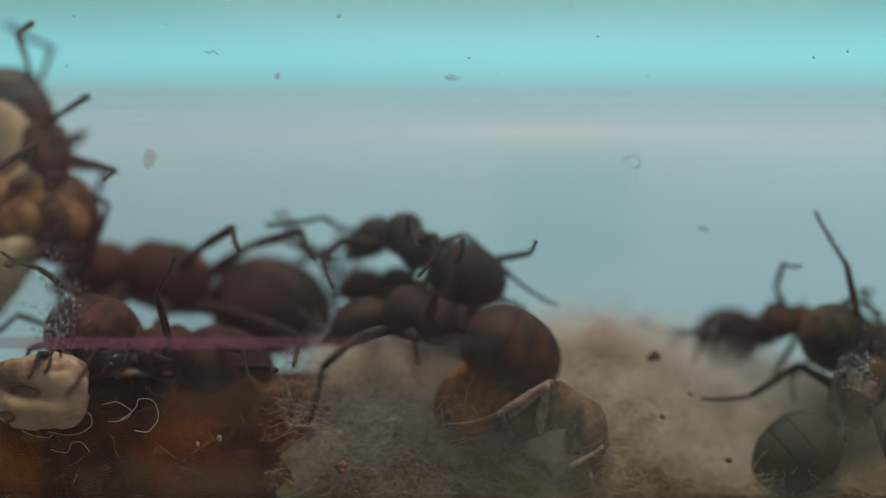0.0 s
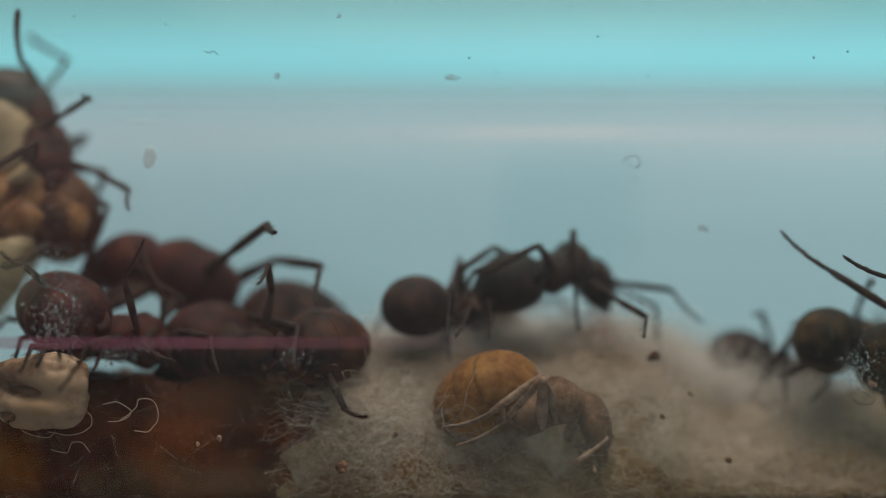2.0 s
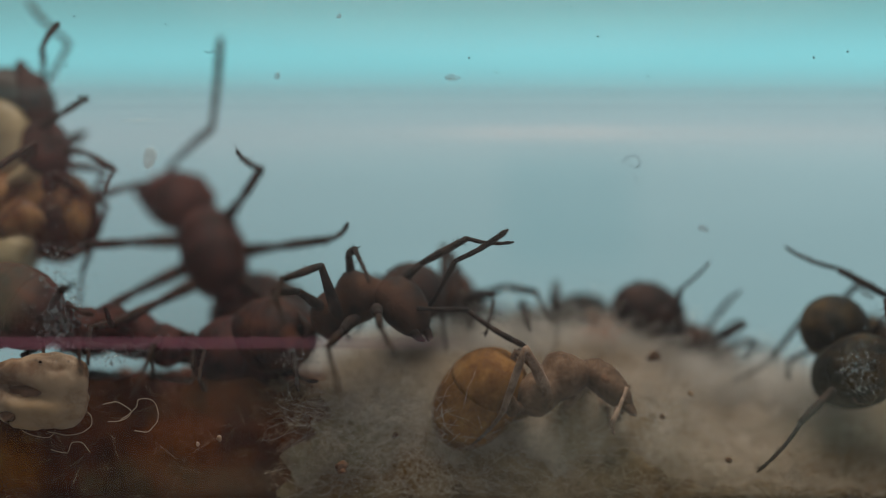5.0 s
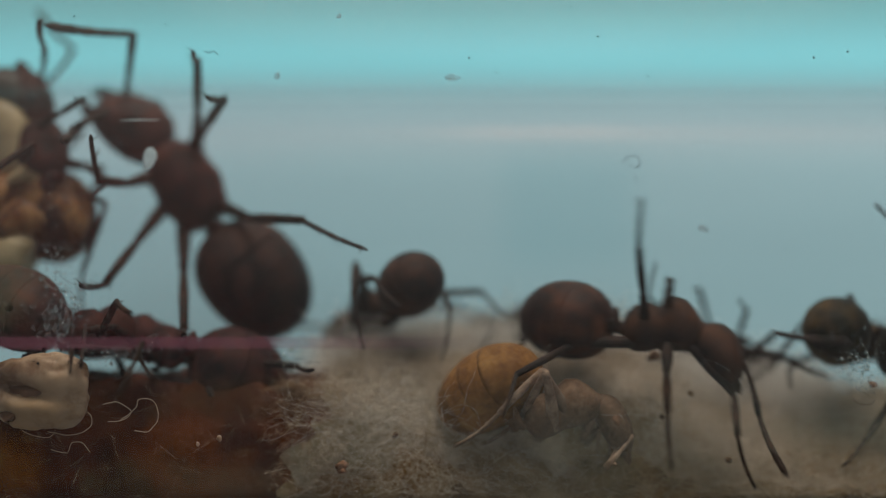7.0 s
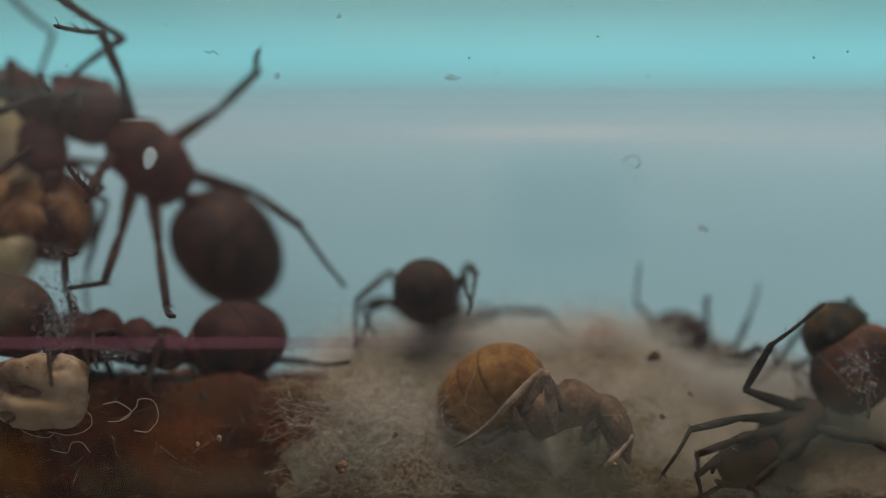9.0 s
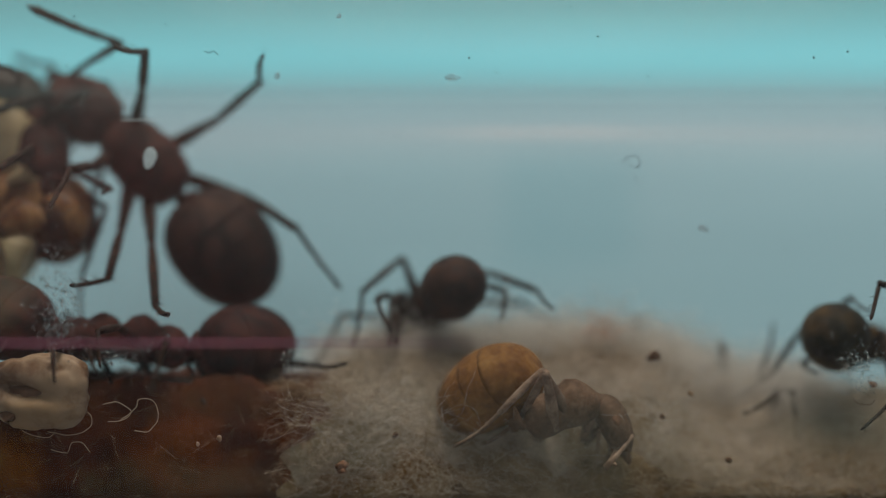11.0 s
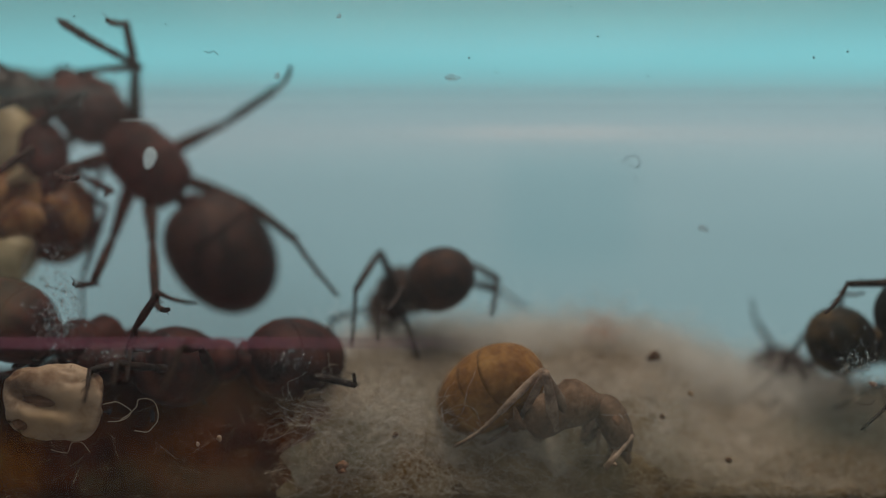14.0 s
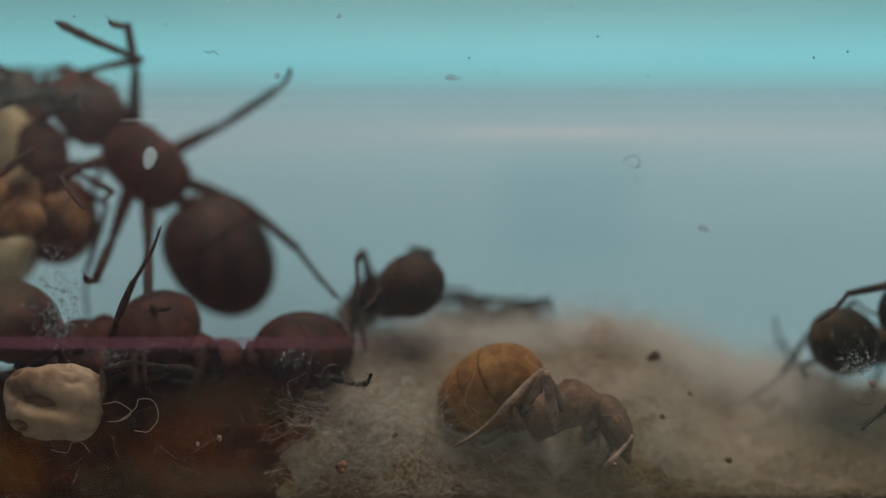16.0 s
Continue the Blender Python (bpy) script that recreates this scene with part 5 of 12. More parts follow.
    swing(climber["l2_tarsus"], (0, -54.1, 22.4, -67.3, 2.49, -0.56, -0.25), (0.5, -44.6, -6.4, -55, 2.61, -0.33, 0.04), (1, -47.3, -4.6, -60, 2.57, -0.43, 0.04), (1.25, -46.9, 25.9, -56.3, 2.56, -0.37, -0.26), (1.5, -42.9, 56.3, -49.9, 2.49, -0.28, -0.54), (2, -47.9, 37.7, -46.1, 2.6, -0.25, -0.26), (2.17, -47.5, 18.7, -54.5, 2.58, -0.4, -0.07), (2.33, -39.3, -15.5, -70.8, 2.43, -0.64, 0.29), (2.5, -29.6, -32.3, -83.5, 2.29, -0.74, 0.47), (2.67, -14.9, -17.9, -59.7, 2.43, -0.65, 0.27), (2.83, 20.7, -10.8, -11.7, 2.59, -0.38, -0.11), (3, 39, -19.3, 13.5, 2.6, -0.2, -0.3), (3.25, 46.4, -20, 35.5, 2.64, 0.14, -0.09), (3.5, 53.1, -23.3, 57.6, 2.57, 0.39, 0.2), (4, 40.9, -23.2, 59.4, 2.56, 0.42, 0.21), (5.25, 15.4, -51.6, 58.9, 2.43, 0.33, 0.63), (6.5, -50, -73.2, 102.4, 2.14, 0.28, 0.97), (6.75, -6.7, -58.6, 26.1, 2.53, 0.17, 0.51), (7, -8.8, -36.5, -8.5, 2.65, 0.01, -0.05), (7.5, -10.1, -39.5, -11.9, 2.65, -0.01, 0.02), (8, -27.5, -30.5, -33.9, 2.65, -0.07, 0.07), (9, -27.8, -29.3, -38.3, 2.64, -0.11, 0.1), (11.5, -24.9, -33.7, -29.8, 2.65, -0.05, 0.07), (12, -29.1, -45.3, -24, 2.63, -0.08, 0.2), (14.5, -17.3, -49.3, -18.1, 2.62, -0.07, 0.25), (16, -19.2, -53.3, -12.5, 2.61, -0.05, 0.31))
    swing(climber["r2"], (0, 0, -8.9, 110.7), (0.5, 0, -9.7, 112.6), (1, 0, -10.7, 111.6), (1.5, 0, -2, 90), (2, 0, -3.2, 86.6), (2.25, 8.8, -24.1, 124.2), (2.5, 0, -45.5, 169.1), (2.75, 3.8, -54.4, -166.2), (3, 0, -63.5, -135.2), (3.25, -0.2, -60.1, -131.7), (3.5, 0, -56.7, -128.5), (4, 0, -44.5, -130.4), (5.25, 0, -47, -130.8), (6.5, 0, -49.5, -131.2), (6.67, -0.1, -49.4, -104.3), (6.83, -0.1, -49.2, -54.6), (7, 0, -49.1, -27.9), (7.17, -0.8, -49.7, -57), (7.33, -0.9, -51.1, -112.3), (7.5, 0, -51.7, -142.7), (8, 0, -53, -100.6), (9, 0, -21.3, -101.7), (11.5, 0, -33.3, -112.1), (11.67, -0.1, -29, -111.3), (11.83, -0.1, -21.2, -110), (12, 0, -17, -109.4), (12.5, 0, -17, -109.4), (16, 0, -17.4, -109.8))
    swing(climber["r2_tibia"], (0, -1.8, 4.5, -11.4), (0.5, -1.2, 2.3, -7), (1, 0, 0, -0.1), (1.5, -0.1, 3.5, -3.1), (2, 0, 0, 0), (2.25, -4.7, 5.2, -5.5), (2.5, -9.9, 9.9, -11.4), (2.75, -11.4, 4.7, -9.1), (3, -13.2, -0.4, -6.7), (3.25, -0.5, -4.4, 0.1), (3.5, 11.9, -9.8, 5.8), (4, 4.6, 5.4, 5.1), (5.25, 1.9, 4.9, 2.2), (6.5, -0.7, 4.3, -0.6), (6.67, 1.7, -2.5, 0.8), (6.83, 5.9, -15.4, 2.8), (7, 8.1, -22.3, 3.4), (7.17, 8.3, -18.6, 4.1), (7.33, 8.8, -11.7, 5.2), (7.5, 9.1, -8, 5.9), (8, 14.2, -13.4, 7.3), (9, 7.4, -40.6, 9.7), (11.5, 0.5, -22.7, 0.5), (11.67, 0.2, -24.9, 0), (11.83, -0.3, -28.9, -0.8), (12, -0.6, -31, -1.3), (12.5, -0.6, -31, -1.3), (16, -0.5, -30.7, -1.2))
    swing(climber["r2_tarsus"], (0, 4.1, -9.8, 26, 2.62, -0.25, -0.1), (0.5, 5.2, -9.5, 31.2, 2.64, -0.15, -0.05), (1, 7, -4.4, 39.7, 2.65, 0, 0), (1.5, 1, -25.6, 25.2, 2.65, -0.07, -0.08), (2, 1.9, -24.6, 32.5, 2.65, 0, 0), (2.25, -3.6, 9.6, -1.6, 2.64, -0.12, -0.11), (2.5, -31.4, 32.9, -46.9, 2.61, -0.24, -0.21), (2.75, -44.8, 15.2, -48.8, 2.63, -0.2, -0.1), (3, -57.1, -2.5, -46.5, 2.64, -0.14, 0.01), (3.25, -38.5, 13.8, -33.9, 2.65, 0, 0.1), (3.5, -14.9, 24.4, -15.4, 2.63, 0.12, 0.21), (4, -34.7, -23.1, -23.5, 2.64, 0.11, -0.12), (5.25, 2.3, -24.6, -6.9, 2.64, 0.05, -0.11), (6.5, 39.7, -35.1, 6, 2.65, -0.01, -0.09), (6.67, 63.9, -39.8, 14.5, 2.65, 0.02, 0.06), (6.83, 113.6, -53.8, 21.6, 2.6, 0.06, 0.33), (7, 148.1, -61.4, 15.5, 2.55, 0.07, 0.47), (7.17, 124.9, -57, 26.4, 2.58, 0.08, 0.4), (7.33, 92.4, -45.1, 34.9, 2.62, 0.11, 0.25), (7.5, 78.5, -38, 35, 2.63, 0.13, 0.17), (8, 98.3, -46.5, 34, 2.61, 0.15, 0.29), (9, 88.1, -76, 52.3, 2.33, 0.16, 0.81), (11.5, 167.8, -62.6, 2.3, 2.55, 0.01, 0.48), (11.67, -158.3, -65, 6.5, 2.53, 0, 0.53), (11.83, -84.8, -70.1, 2.7, 2.49, -0.02, 0.6), (12, -38.9, -70.9, -6, 2.47, -0.02, 0.64), (12.5, -38.9, -70.9, -6, 2.47, -0.02, 0.64), (16, -39.7, -70.6, -5.8, 2.47, -0.02, 0.64))
    swing(climber["l3"], (0, 0, -15.2, 165.2), (0.5, 0, -17.8, 169.5), (1, 0, -19.2, 170.3), (1.5, 0, -29.8, 129.7), (2, 0, -36.8, 125), (2.5, 0, -11, 166.8), (3, -2.3, -28.4, 154.8), (3.5, 0, -45.8, 140.7), (4, 0, -46.5, 118.7), (5.5, -1.5, -37.7, 134.5), (7, 0, -28.9, 148.6), (7.5, 0, -25.3, 142.5), (8, 0, -39.5, 127.4), (9, 0, -42.1, 126.6), (11.5, 0, -35, 136.1), (12, 0, -37.5, 134.2), (14.5, 0, -38.4, 134.1), (16, 0, -37.7, 129.5))
    swing(climber["l3_tibia"], (0, -5.6, -0.4, -21), (0.5, -5.8, 0.1, -18.3), (1, -4.3, 1.4, -12.6), (1.5, -3.5, 3.2, -6.3), (2, -2.5, 3.4, -3.4), (2.5, -0.5, -1.7, -2.8), (3, -1.1, -0.1, -2.2), (3.5, -1.7, 1.5, -1.7), (4, 0.5, -0.9, 0.4), (5.5, 0.2, -1.6, 0.1), (7, -0.1, -2.2, -0.1), (7.5, -0.2, 4.4, -0.5), (8, 0.6, 5.3, 0.8), (9, 0.6, 3.5, 0.8), (11.5, -0.4, 3.8, -0.6), (12, -0.4, 4.8, -0.6), (14.5, -0.3, 3.7, -0.4), (16, -0.1, 0.5, -0.1))
    swing(climber["l3_tarsus"], (0, -13.4, -0.9, -61, 2.95, -0.54, 0.01), (0.5, -15.3, 0.2, -58.3, 2.97, -0.47, 0), (1, -15.3, 5, -52.6, 3.01, -0.33, -0.04), (1.5, -20.1, 19.6, -43.8, 3.04, -0.17, -0.08), (2, -20.2, 29.6, -35.3, 3.04, -0.09, -0.09), (2.5, -7.9, -21.2, -38.6, 3.05, -0.07, 0.05), (3, 17.9, -15, -4.1, 3.05, -0.06, 0), (3.5, 43, -23.9, 30.1, 3.05, -0.04, -0.04), (4, 58.7, -36.1, 20.9, 3.05, 0.01, 0.02), (5.5, 27.2, -36.4, 8, 3.05, 0, 0.04), (7, -4.9, -42.1, -3.3, 3.05, 0, 0.06), (7.5, 4, -35.4, 4.6, 3.05, -0.01, -0.11), (8, -13.4, -34.2, -6.1, 3.04, 0.02, -0.14), (9, -25, -35.5, -8.8, 3.05, 0.02, -0.09), (11.5, 11.7, -35.6, 7, 3.05, -0.02, -0.1), (12, 10, -34.8, 5.1, 3.04, -0.02, -0.13), (14.5, 10.4, -36, 4.6, 3.05, -0.01, -0.1), (16, 26.4, -37.9, 12.1, 3.05, 0, -0.01))
    swing(climber["r3"], (0, 0, -50.7, -173.3), (0.5, 0, -42.4, -179.5), (1, 0, -46.4, -178.9), (1.5, 0, -58.8, 151.2), (1.75, 0.7, -61, 167.5), (2, 0, -63.3, -175.1), (2.25, -1.5, -43, -168), (2.5, 0, -22.7, -162.9), (4.75, -0.6, -36.7, -166.2), (7, 0, -50.6, -170.1), (7.5, 0, -29, -165.9), (7.75, 0.1, -31.7, -161.7), (8, 0, -34.3, -157.3), (9, 0, -25.1, -156.7), (11.5, 0, -12.5, -155.5), (12, 0, -15.5, -157.8), (13, 0, -15.5, -157.8), (14.5, 0, -19.7, -161.2), (16, 0, -19.3, -161.6))
    swing(climber["r3_tibia"], (0, -29.2, 7.7, -31.2), (0.5, -25.8, 4.3, -34), (1, -23, 11.5, -28.2), (1.5, -28.9, 19.3, -28.5), (1.75, -43.6, 11.8, -41), (2, -56.2, 1.7, -51.1), (2.25, -33.1, 2.4, -38.1), (2.5, -10.5, -2, -25.9), (4.75, 0.8, -1.3, -8.4), (7, 11.8, -3.9, 9), (7.5, -3.1, -11.8, -4.9), (7.75, -14.6, -20, -14.4), (8, -25.3, -29.7, -22.6), (9, -19.2, -32.9, -27.3), (11.5, -8.3, -34.3, -28), (12, -9.8, -32.7, -26.3), (13, -9.9, -30.9, -27.5), (14.5, -10.6, -22.2, -24.7), (16, -10, -18.6, -25.1))
    swing(climber["r3_tarsus"], (0, -47.4, 13.9, -71.5, 2.82, -0.77, -0.2), (0.5, -40.6, 7.4, -74.1, 2.79, -0.84, -0.11), (1, -42.4, 21.9, -68.7, 2.85, -0.69, -0.3), (1.5, -53.8, 34.7, -70.3, 2.79, -0.67, -0.5), (1.75, -60.4, 18.8, -82, 2.66, -0.96, -0.31), (2, -63.3, 2.2, -91.2, 2.49, -1.17, -0.04), (2.25, -41.9, 1.3, -77.9, 2.73, -0.93, -0.06), (2.5, -21.2, -4.3, -65.9, 2.9, -0.65, 0.05), (4.75, -10.5, 14.5, -29.7, 3.03, -0.22, 0.03), (7, 10.7, 22.4, 12.3, 3.03, 0.23, 0.1), (7.5, -2.8, 21.8, -5.7, 3.01, -0.12, 0.31), (7.75, -9.7, 21.7, -17.7, 2.92, -0.35, 0.51), (8, -16.4, 20.4, -29.5, 2.75, -0.5, 0.74), (9, -14.5, 12.6, -35.9, 2.67, -0.58, 0.81), (11.5, -6.8, 15.3, -32.9, 2.64, -0.58, 0.84), (12, -8.1, 16.1, -31.7, 2.68, -0.56, 0.81), (13, -8.3, 7.3, -32.5, 2.69, -0.59, 0.77), (14.5, -10.8, -2.9, -31.8, 2.81, -0.58, 0.57), (16, -11.4, -12.2, -31.7, 2.84, -0.6, 0.48))
    swing(climber["al"], (0, 0, -24.2, 130.8), (0.5, 0, -26.6, 116.4), (1, 0, -24.4, 101.5), (1.5, 0, -13.1, 107.1), (2, 0, -10.8, 103.2), (3.5, 0, -34, 117.2), (4, 0, -20, 111.3), (6.5, 0, -36.5, 90.3), (16, 0, -36.5, 90.3))
    swing(climber["al_tip"], (0, -7.5, 17.2, -18.6), (0.5, -6, 18.4, -13.5), (1, 1.9, 15.7, 4.5), (1.5, -0.2, 10, -1), (2, 2.4, 17.7, 12.8), (2.75, 28.1, -8.1, 35), (3.5, 46.7, -40.3, 47), (4, 9.6, -38.4, 15.2), (6.5, 14.3, -18.5, 14.4), (16, 14.3, -18.5, 14.4))
    swing(climber["ar"], (0, 0, 20.9, 108.3), (0.5, 0, 20, 97.4), (1, 0, 28.4, 83.5), (1.5, 0, 34.5, 80.5), (2, 0, 28.2, 54.4), (2.17, -40.1, 6.3, 1), (2.33, -52.3, -36, -36.4), (2.5, 0, -69.9, -121.7), (3, 0, -11.9, -161.3), (3.5, 0, -42, -155.3), (4, 0, -39.4, -149.3), (6.5, 0, -62.7, -100.5), (7, 0, -72.3, -43.9), (7.25, 10, -61.4, -101.2), (7.5, 0, -51.3, -141), (8, 0, -44.9, -140.3), (9, 0, -39.8, -135.3), (11.5, 0, -44.1, -139.5), (12, 0, -31, -135.6), (12.5, 0, -47.3, -138.8), (13, 0, -21.4, -157.4), (14.5, 0, -34.6, -142.5), (16, 0, -36.1, -138.9))
    swing(climber["ar_tip"], (0, -4.6, -9.4, 12.8), (0.5, -5, -10.1, 14.5), (1, -15.9, -16.7, 34.7), (1.5, -19.4, -15.8, 34.8), (2, -26.8, 12, 60.4), (2.17, -39.4, 28.4, 4.9), (2.33, -62.1, 26.8, -56.8), (2.5, -71.8, 8.8, -110.9), (2.75, -35.4, -16.4, -68.8), (3, -18, -58.5, -35.7), (3.25, -70.2, -63.3, -35), (3.5, -130.6, -65.7, -25.4), (3.75, 93, -59.1, 59.3), (4, 41.3, -23, 49.5), (6.5, 77.6, -30.7, 60.4), (7, 75.2, -11.2, 70.8), (7.5, 32.6, -73.1, 141.2), (8, 6.8, -58.2, 170.6), (9, 104.8, -83, 66.9), (11.5, 16.4, -60.1, 157.2), (12, 11.7, -57.5, 159.6), (12.5, -31.6, -77.8, -143), (13, 13.1, -73.1, 157.8), (14.5, -4.3, -66.1, -173.6), (16, -1.6, -71, -177.8))
    go(hanging["root"], (0, -9.37, 2.2, 1.69, 44.6, -44, 114.6), (1.5, -9.37, 2.2, 1.69, 46.8, -42.4, 113.3), (2.5, -9.37, 2.2, 1.69, 46.8, -42.4, 113.3), (3.5, -9.37, 2.2, 1.69, 45.8, -44, 113.5), (6.5, -9.44, 2.2, 1.69, 44.5, -44, 114.7), (9, -9.44, 2.2, 1.69, 39.5, -46.6, 118.1), (11.5, -9.44, 2.2, 1.62, 44.6, -43.9, 114.7), (16, -9.44, 2.2, 1.62, 39.6, -46.5, 118.1))
    swing(hanging["head"], (0, 10, -3.6, 35.4), (1.5, 7.9, -6.7, 26.3), (2.5, 8.4, -5.3, 28.5), (3.5, 14.6, -15.9, 52.3), (6.5, 10, -20.1, 30.1), (9, 14.3, -21.2, 46.6), (11.5, 4.4, 8, 15.2), (16, 2.8, 10, 9.6))
    swing(hanging["gaster"], (0, 0, -30.3, 102.3), (1.5, 0, -27.4, 105.7), (2.5, 0, -27.4, 105.7), (3.5, 0, -28.5, 104.3), (6.5, 0, -30.5, 104.8), (9, 0, -34.8, 102.6), (11.5, 0, -29.9, 106.9), (16, 0, -32.7, 104.1))
    swing(hanging["l1"], (0, 0, -64.6, 144.3), (1.5, 0, -61.3, 146.5), (3.5, 0, -63.8, 142.9), (6.5, 0, -62.6, 148.8), (7.75, -2.4, -69.6, 137.4), (9, 0, -76.6, 121.4), (16, 0, -76.6, 121.4))
    swing(hanging["l1_tibia"], (0, 0.8, 13.2, 0.6), (1.5, -0.7, 9.6, -0.5), (3.5, 1.5, 12.1, 1.1), (6.5, -2.7, 12.6, -1.9), (7.75, 11.9, 20.7, 7.8), (9, 28.6, 26, 20), (16, 28.6, 26, 20))
    swing(hanging["l1_tarsus"], (0, 3, 53, 3.3, 2.47, 0.01, -0.26), (1.5, -3.2, 49.4, -3.6, 2.48, -0.01, -0.19), (3.5, 5.7, 51.8, 6.3, 2.47, 0.02, -0.24), (6.5, -10, 51.8, -11.1, 2.47, -0.04, -0.25), (7.75, 24.6, 58.2, 25.1, 2.42, 0.15, -0.41), (9, 58.8, 51.3, 60.8, 2.32, 0.35, -0.5), (16, 58.8, 51.3, 60.8, 2.32, 0.35, -0.5))
    swing(hanging["l2"], (0, 0, -50.5, -152.4), (1.5, 0, -53.1, -155.3), (2.5, 0, -36.3, -113.2), (3, -5.2, -51.6, -132.4), (3.5, 0, -67.2, -159.8), (5, -1.3, -58, -150.6), (6.5, 0, -48.7, -143.5), (9, 0, -41.9, -151.8), (11.5, 0, -40.6, -151.6), (16, 0, -39.6, -143.5))
    swing(hanging["l2_tibia"], (0, -27, 8.5, -28.8), (1.5, -26, 15, -27.7), (2.5, -21.4, -1, -31.9), (3, -22.4, 16.1, -26.2), (3.5, -21.6, 33.3, -20), (5, -28.1, 21.2, -30), (6.5, -32.1, 8.4, -38.1), (9, -24.3, 8.9, -33.8), (11.5, -20, 2, -25.9), (16, -24.4, 0.5, -33.5))
    swing(hanging["l2_tarsus"], (0, -46.3, 16.2, -69, 2.48, -0.6, -0.19), (1.5, -48.1, 28.2, -68.5, 2.47, -0.56, -0.32), (2.5, -35.1, -1.9, -71.8, 2.46, -0.66, 0.02), (3, -45.8, 28.9, -65.5, 2.48, -0.53, -0.35), (3.5, -58.1, 60.2, -65.6, 2.38, -0.36, -0.69), (5, -53.6, 36.5, -71.7, 2.41, -0.58, -0.45), (6.5, -47.4, 13.2, -78.5, 2.37, -0.76, -0.18), (9, -40, 15.1, -74.1, 2.43, -0.69, -0.19), (11.5, -37.4, 4.1, -65.8, 2.52, -0.55, -0.04), (16, -38.3, 0.9, -73.5, 2.44, -0.69, -0.01))
    swing(hanging["al"], (0, 0, -16.2, 50.2), (1.5, 0, -7.5, 93.8), (2.5, 0, -5.9, 85), (3.5, 0, -7.2, 63.3), (6.5, 0, -24.3, 67.4), (11.5, 0, -5.9, 104.1), (16, 0, -5.9, 104.1))
    swing(hanging["al_tip"], (0, 14.5, -17.5, 53.2), (0.75, 4.8, -16.2, 13.9), (1.5, -3.6, -21.1, -25.5), (2.5, -0.5, -19.1, -4.8), (3.5, 2.2, -31.9, 14), (6.5, 5.3, 7.2, 12.4), (11.5, 1.3, 3, 12.5), (16, 1.3, 3, 12.5))
    go(sitter["root"], (0, -0.33, 3, -1.36, 0, -12.7, 139.7), (0.25, -0.05, 3, -1.5, 3.6, -2.8, 99.4), (0.5, 0.22, 3, -1.64, 0, 7.2, 59.5), (1.2, 0.22, 3, -1.64, 0, 9.4, 53.7), (2, 0.08, 3, -1.5, 0, 6.8, 54.2), (2.5, 0.01, 3, -1.09, 0, -0.7, 62.8), (3, 0.08, 3, -1.22, 0, -7.6, 72.8), (3.5, 0.08, 3, -1.09, 0, -3, 72.9), (4, -0.19, 3, -1.22, 0, -2.8, 65.7), (6.5, -0.33, 3, -1.09, 0, 11.3, 70.7), (7, -1.26, 3, -1.36, 0, 16.4, 118.8), (7.5, -1.22, 3, -1.43, 0, 14.1, 117.4), (8, -0.88, 3, -1.72, 0, 12.6, 111.4), (8.5, -0.33, 3, -1.5, 0, 12.1, 75.8), (9, -0.26, 3, -1.5, 0, 12.1, 78.2), (11.5, -0.12, 3, -1.36, 0, 9.4, 107.4), (12, -0.12, 3, -1.36, 0, 9.4, 107.4), (12.5, -0.05, 3, -1.09, 0, 0.6, 122.7), (13, -0.4, 3, -0.95, 0, 0.5, 120.5), (14, -0.6, 3, -1.09, 0, 1.7, 113), (14.5, -0.81, 3, -1.22, 0, 9.2, 108.6), (15.2, -1.15, 3, -1.22, 0, 9.1, 111.7), (16, -1.22, 3, -1.22, 0, 4.3, 114.1))
    swing(sitter["head"], (0, -1.4, 13.8, -4.8), (0.5, 1.4, 6.9, 4.7), (1.2, -2.7, 1.3, -9.2), (2, -0.8, 6.6, -2.8), (2.5, 4.7, 34.9, 15.8), (3, 6.2, 48.3, 18.5), (3.5, 5.4, 44, 16.9), (4, 6.3, 37.1, 20.7), (6.5, 1.2, 26.9, 3.9), (7, 5.4, 15.4, 18.9), (7.5, 4.4, 14.4, 15.5), (8, 1.4, 2.1, 4.8), (8.5, 2.4, 2.5, 8), (9, 1.7, 2.4, 5.7), (10.25, -1.8, 16.2, 74.5), (11.5, 11, 24, 148.3), (12, 11.5, 23.8, 146.5), (12.5, 17.9, 36.2, 132.4), (13, 19.6, 43.5, 136.8), (14, 14.3, 35.9, 145.6), (14.5, 12.4, 26.5, 144.8), (15.2, 12.4, 23.5, 142.9), (16, 16, 31, 134.3))
    swing(sitter["gaster"], (0, 0, -26, 99.2), (0.25, 7.3, -9.2, 51.7), (0.5, 0, 7.5, 6.5), (1.2, 0, -8.6, 6.7), (2, 0, -2.6, 2.3), (2.5, 0, 2.2, -1.4), (3, 0, 7, -11.3), (3.5, 0, 4.8, -11.4), (4, 0, 11.7, 1), (6.5, 0, -8.3, 2.8), (7, 0, 9.7, -2.9), (7.5, 0, 15.2, 8.2), (8, 0, 20.1, -12.2), (8.5, 0, 15.3, 9.8), (9, 0, 14, 5.5), (11.5, 0, 15, 5.8), (12, 0, 16.9, 8.1), (12.5, 0, 22.9, -4.8), (13, 0, 19.3, -1.6), (14, 0, 19.8, 5.9), (14.5, 0, 20.6, 5), (15.2, 0, 11.4, -1.2), (16, 0, 15.3, -0.4))
    set_turn(sitter["l1"], 0, -27.9, 150.7)
    set_turn(sitter["l1_tibia"], 2.7, 49.5, 5.4)
    set_turn(sitter["l1_tarsus"], 77.2, 85.4, 85.7, 2.09, 0.07, -0.87)
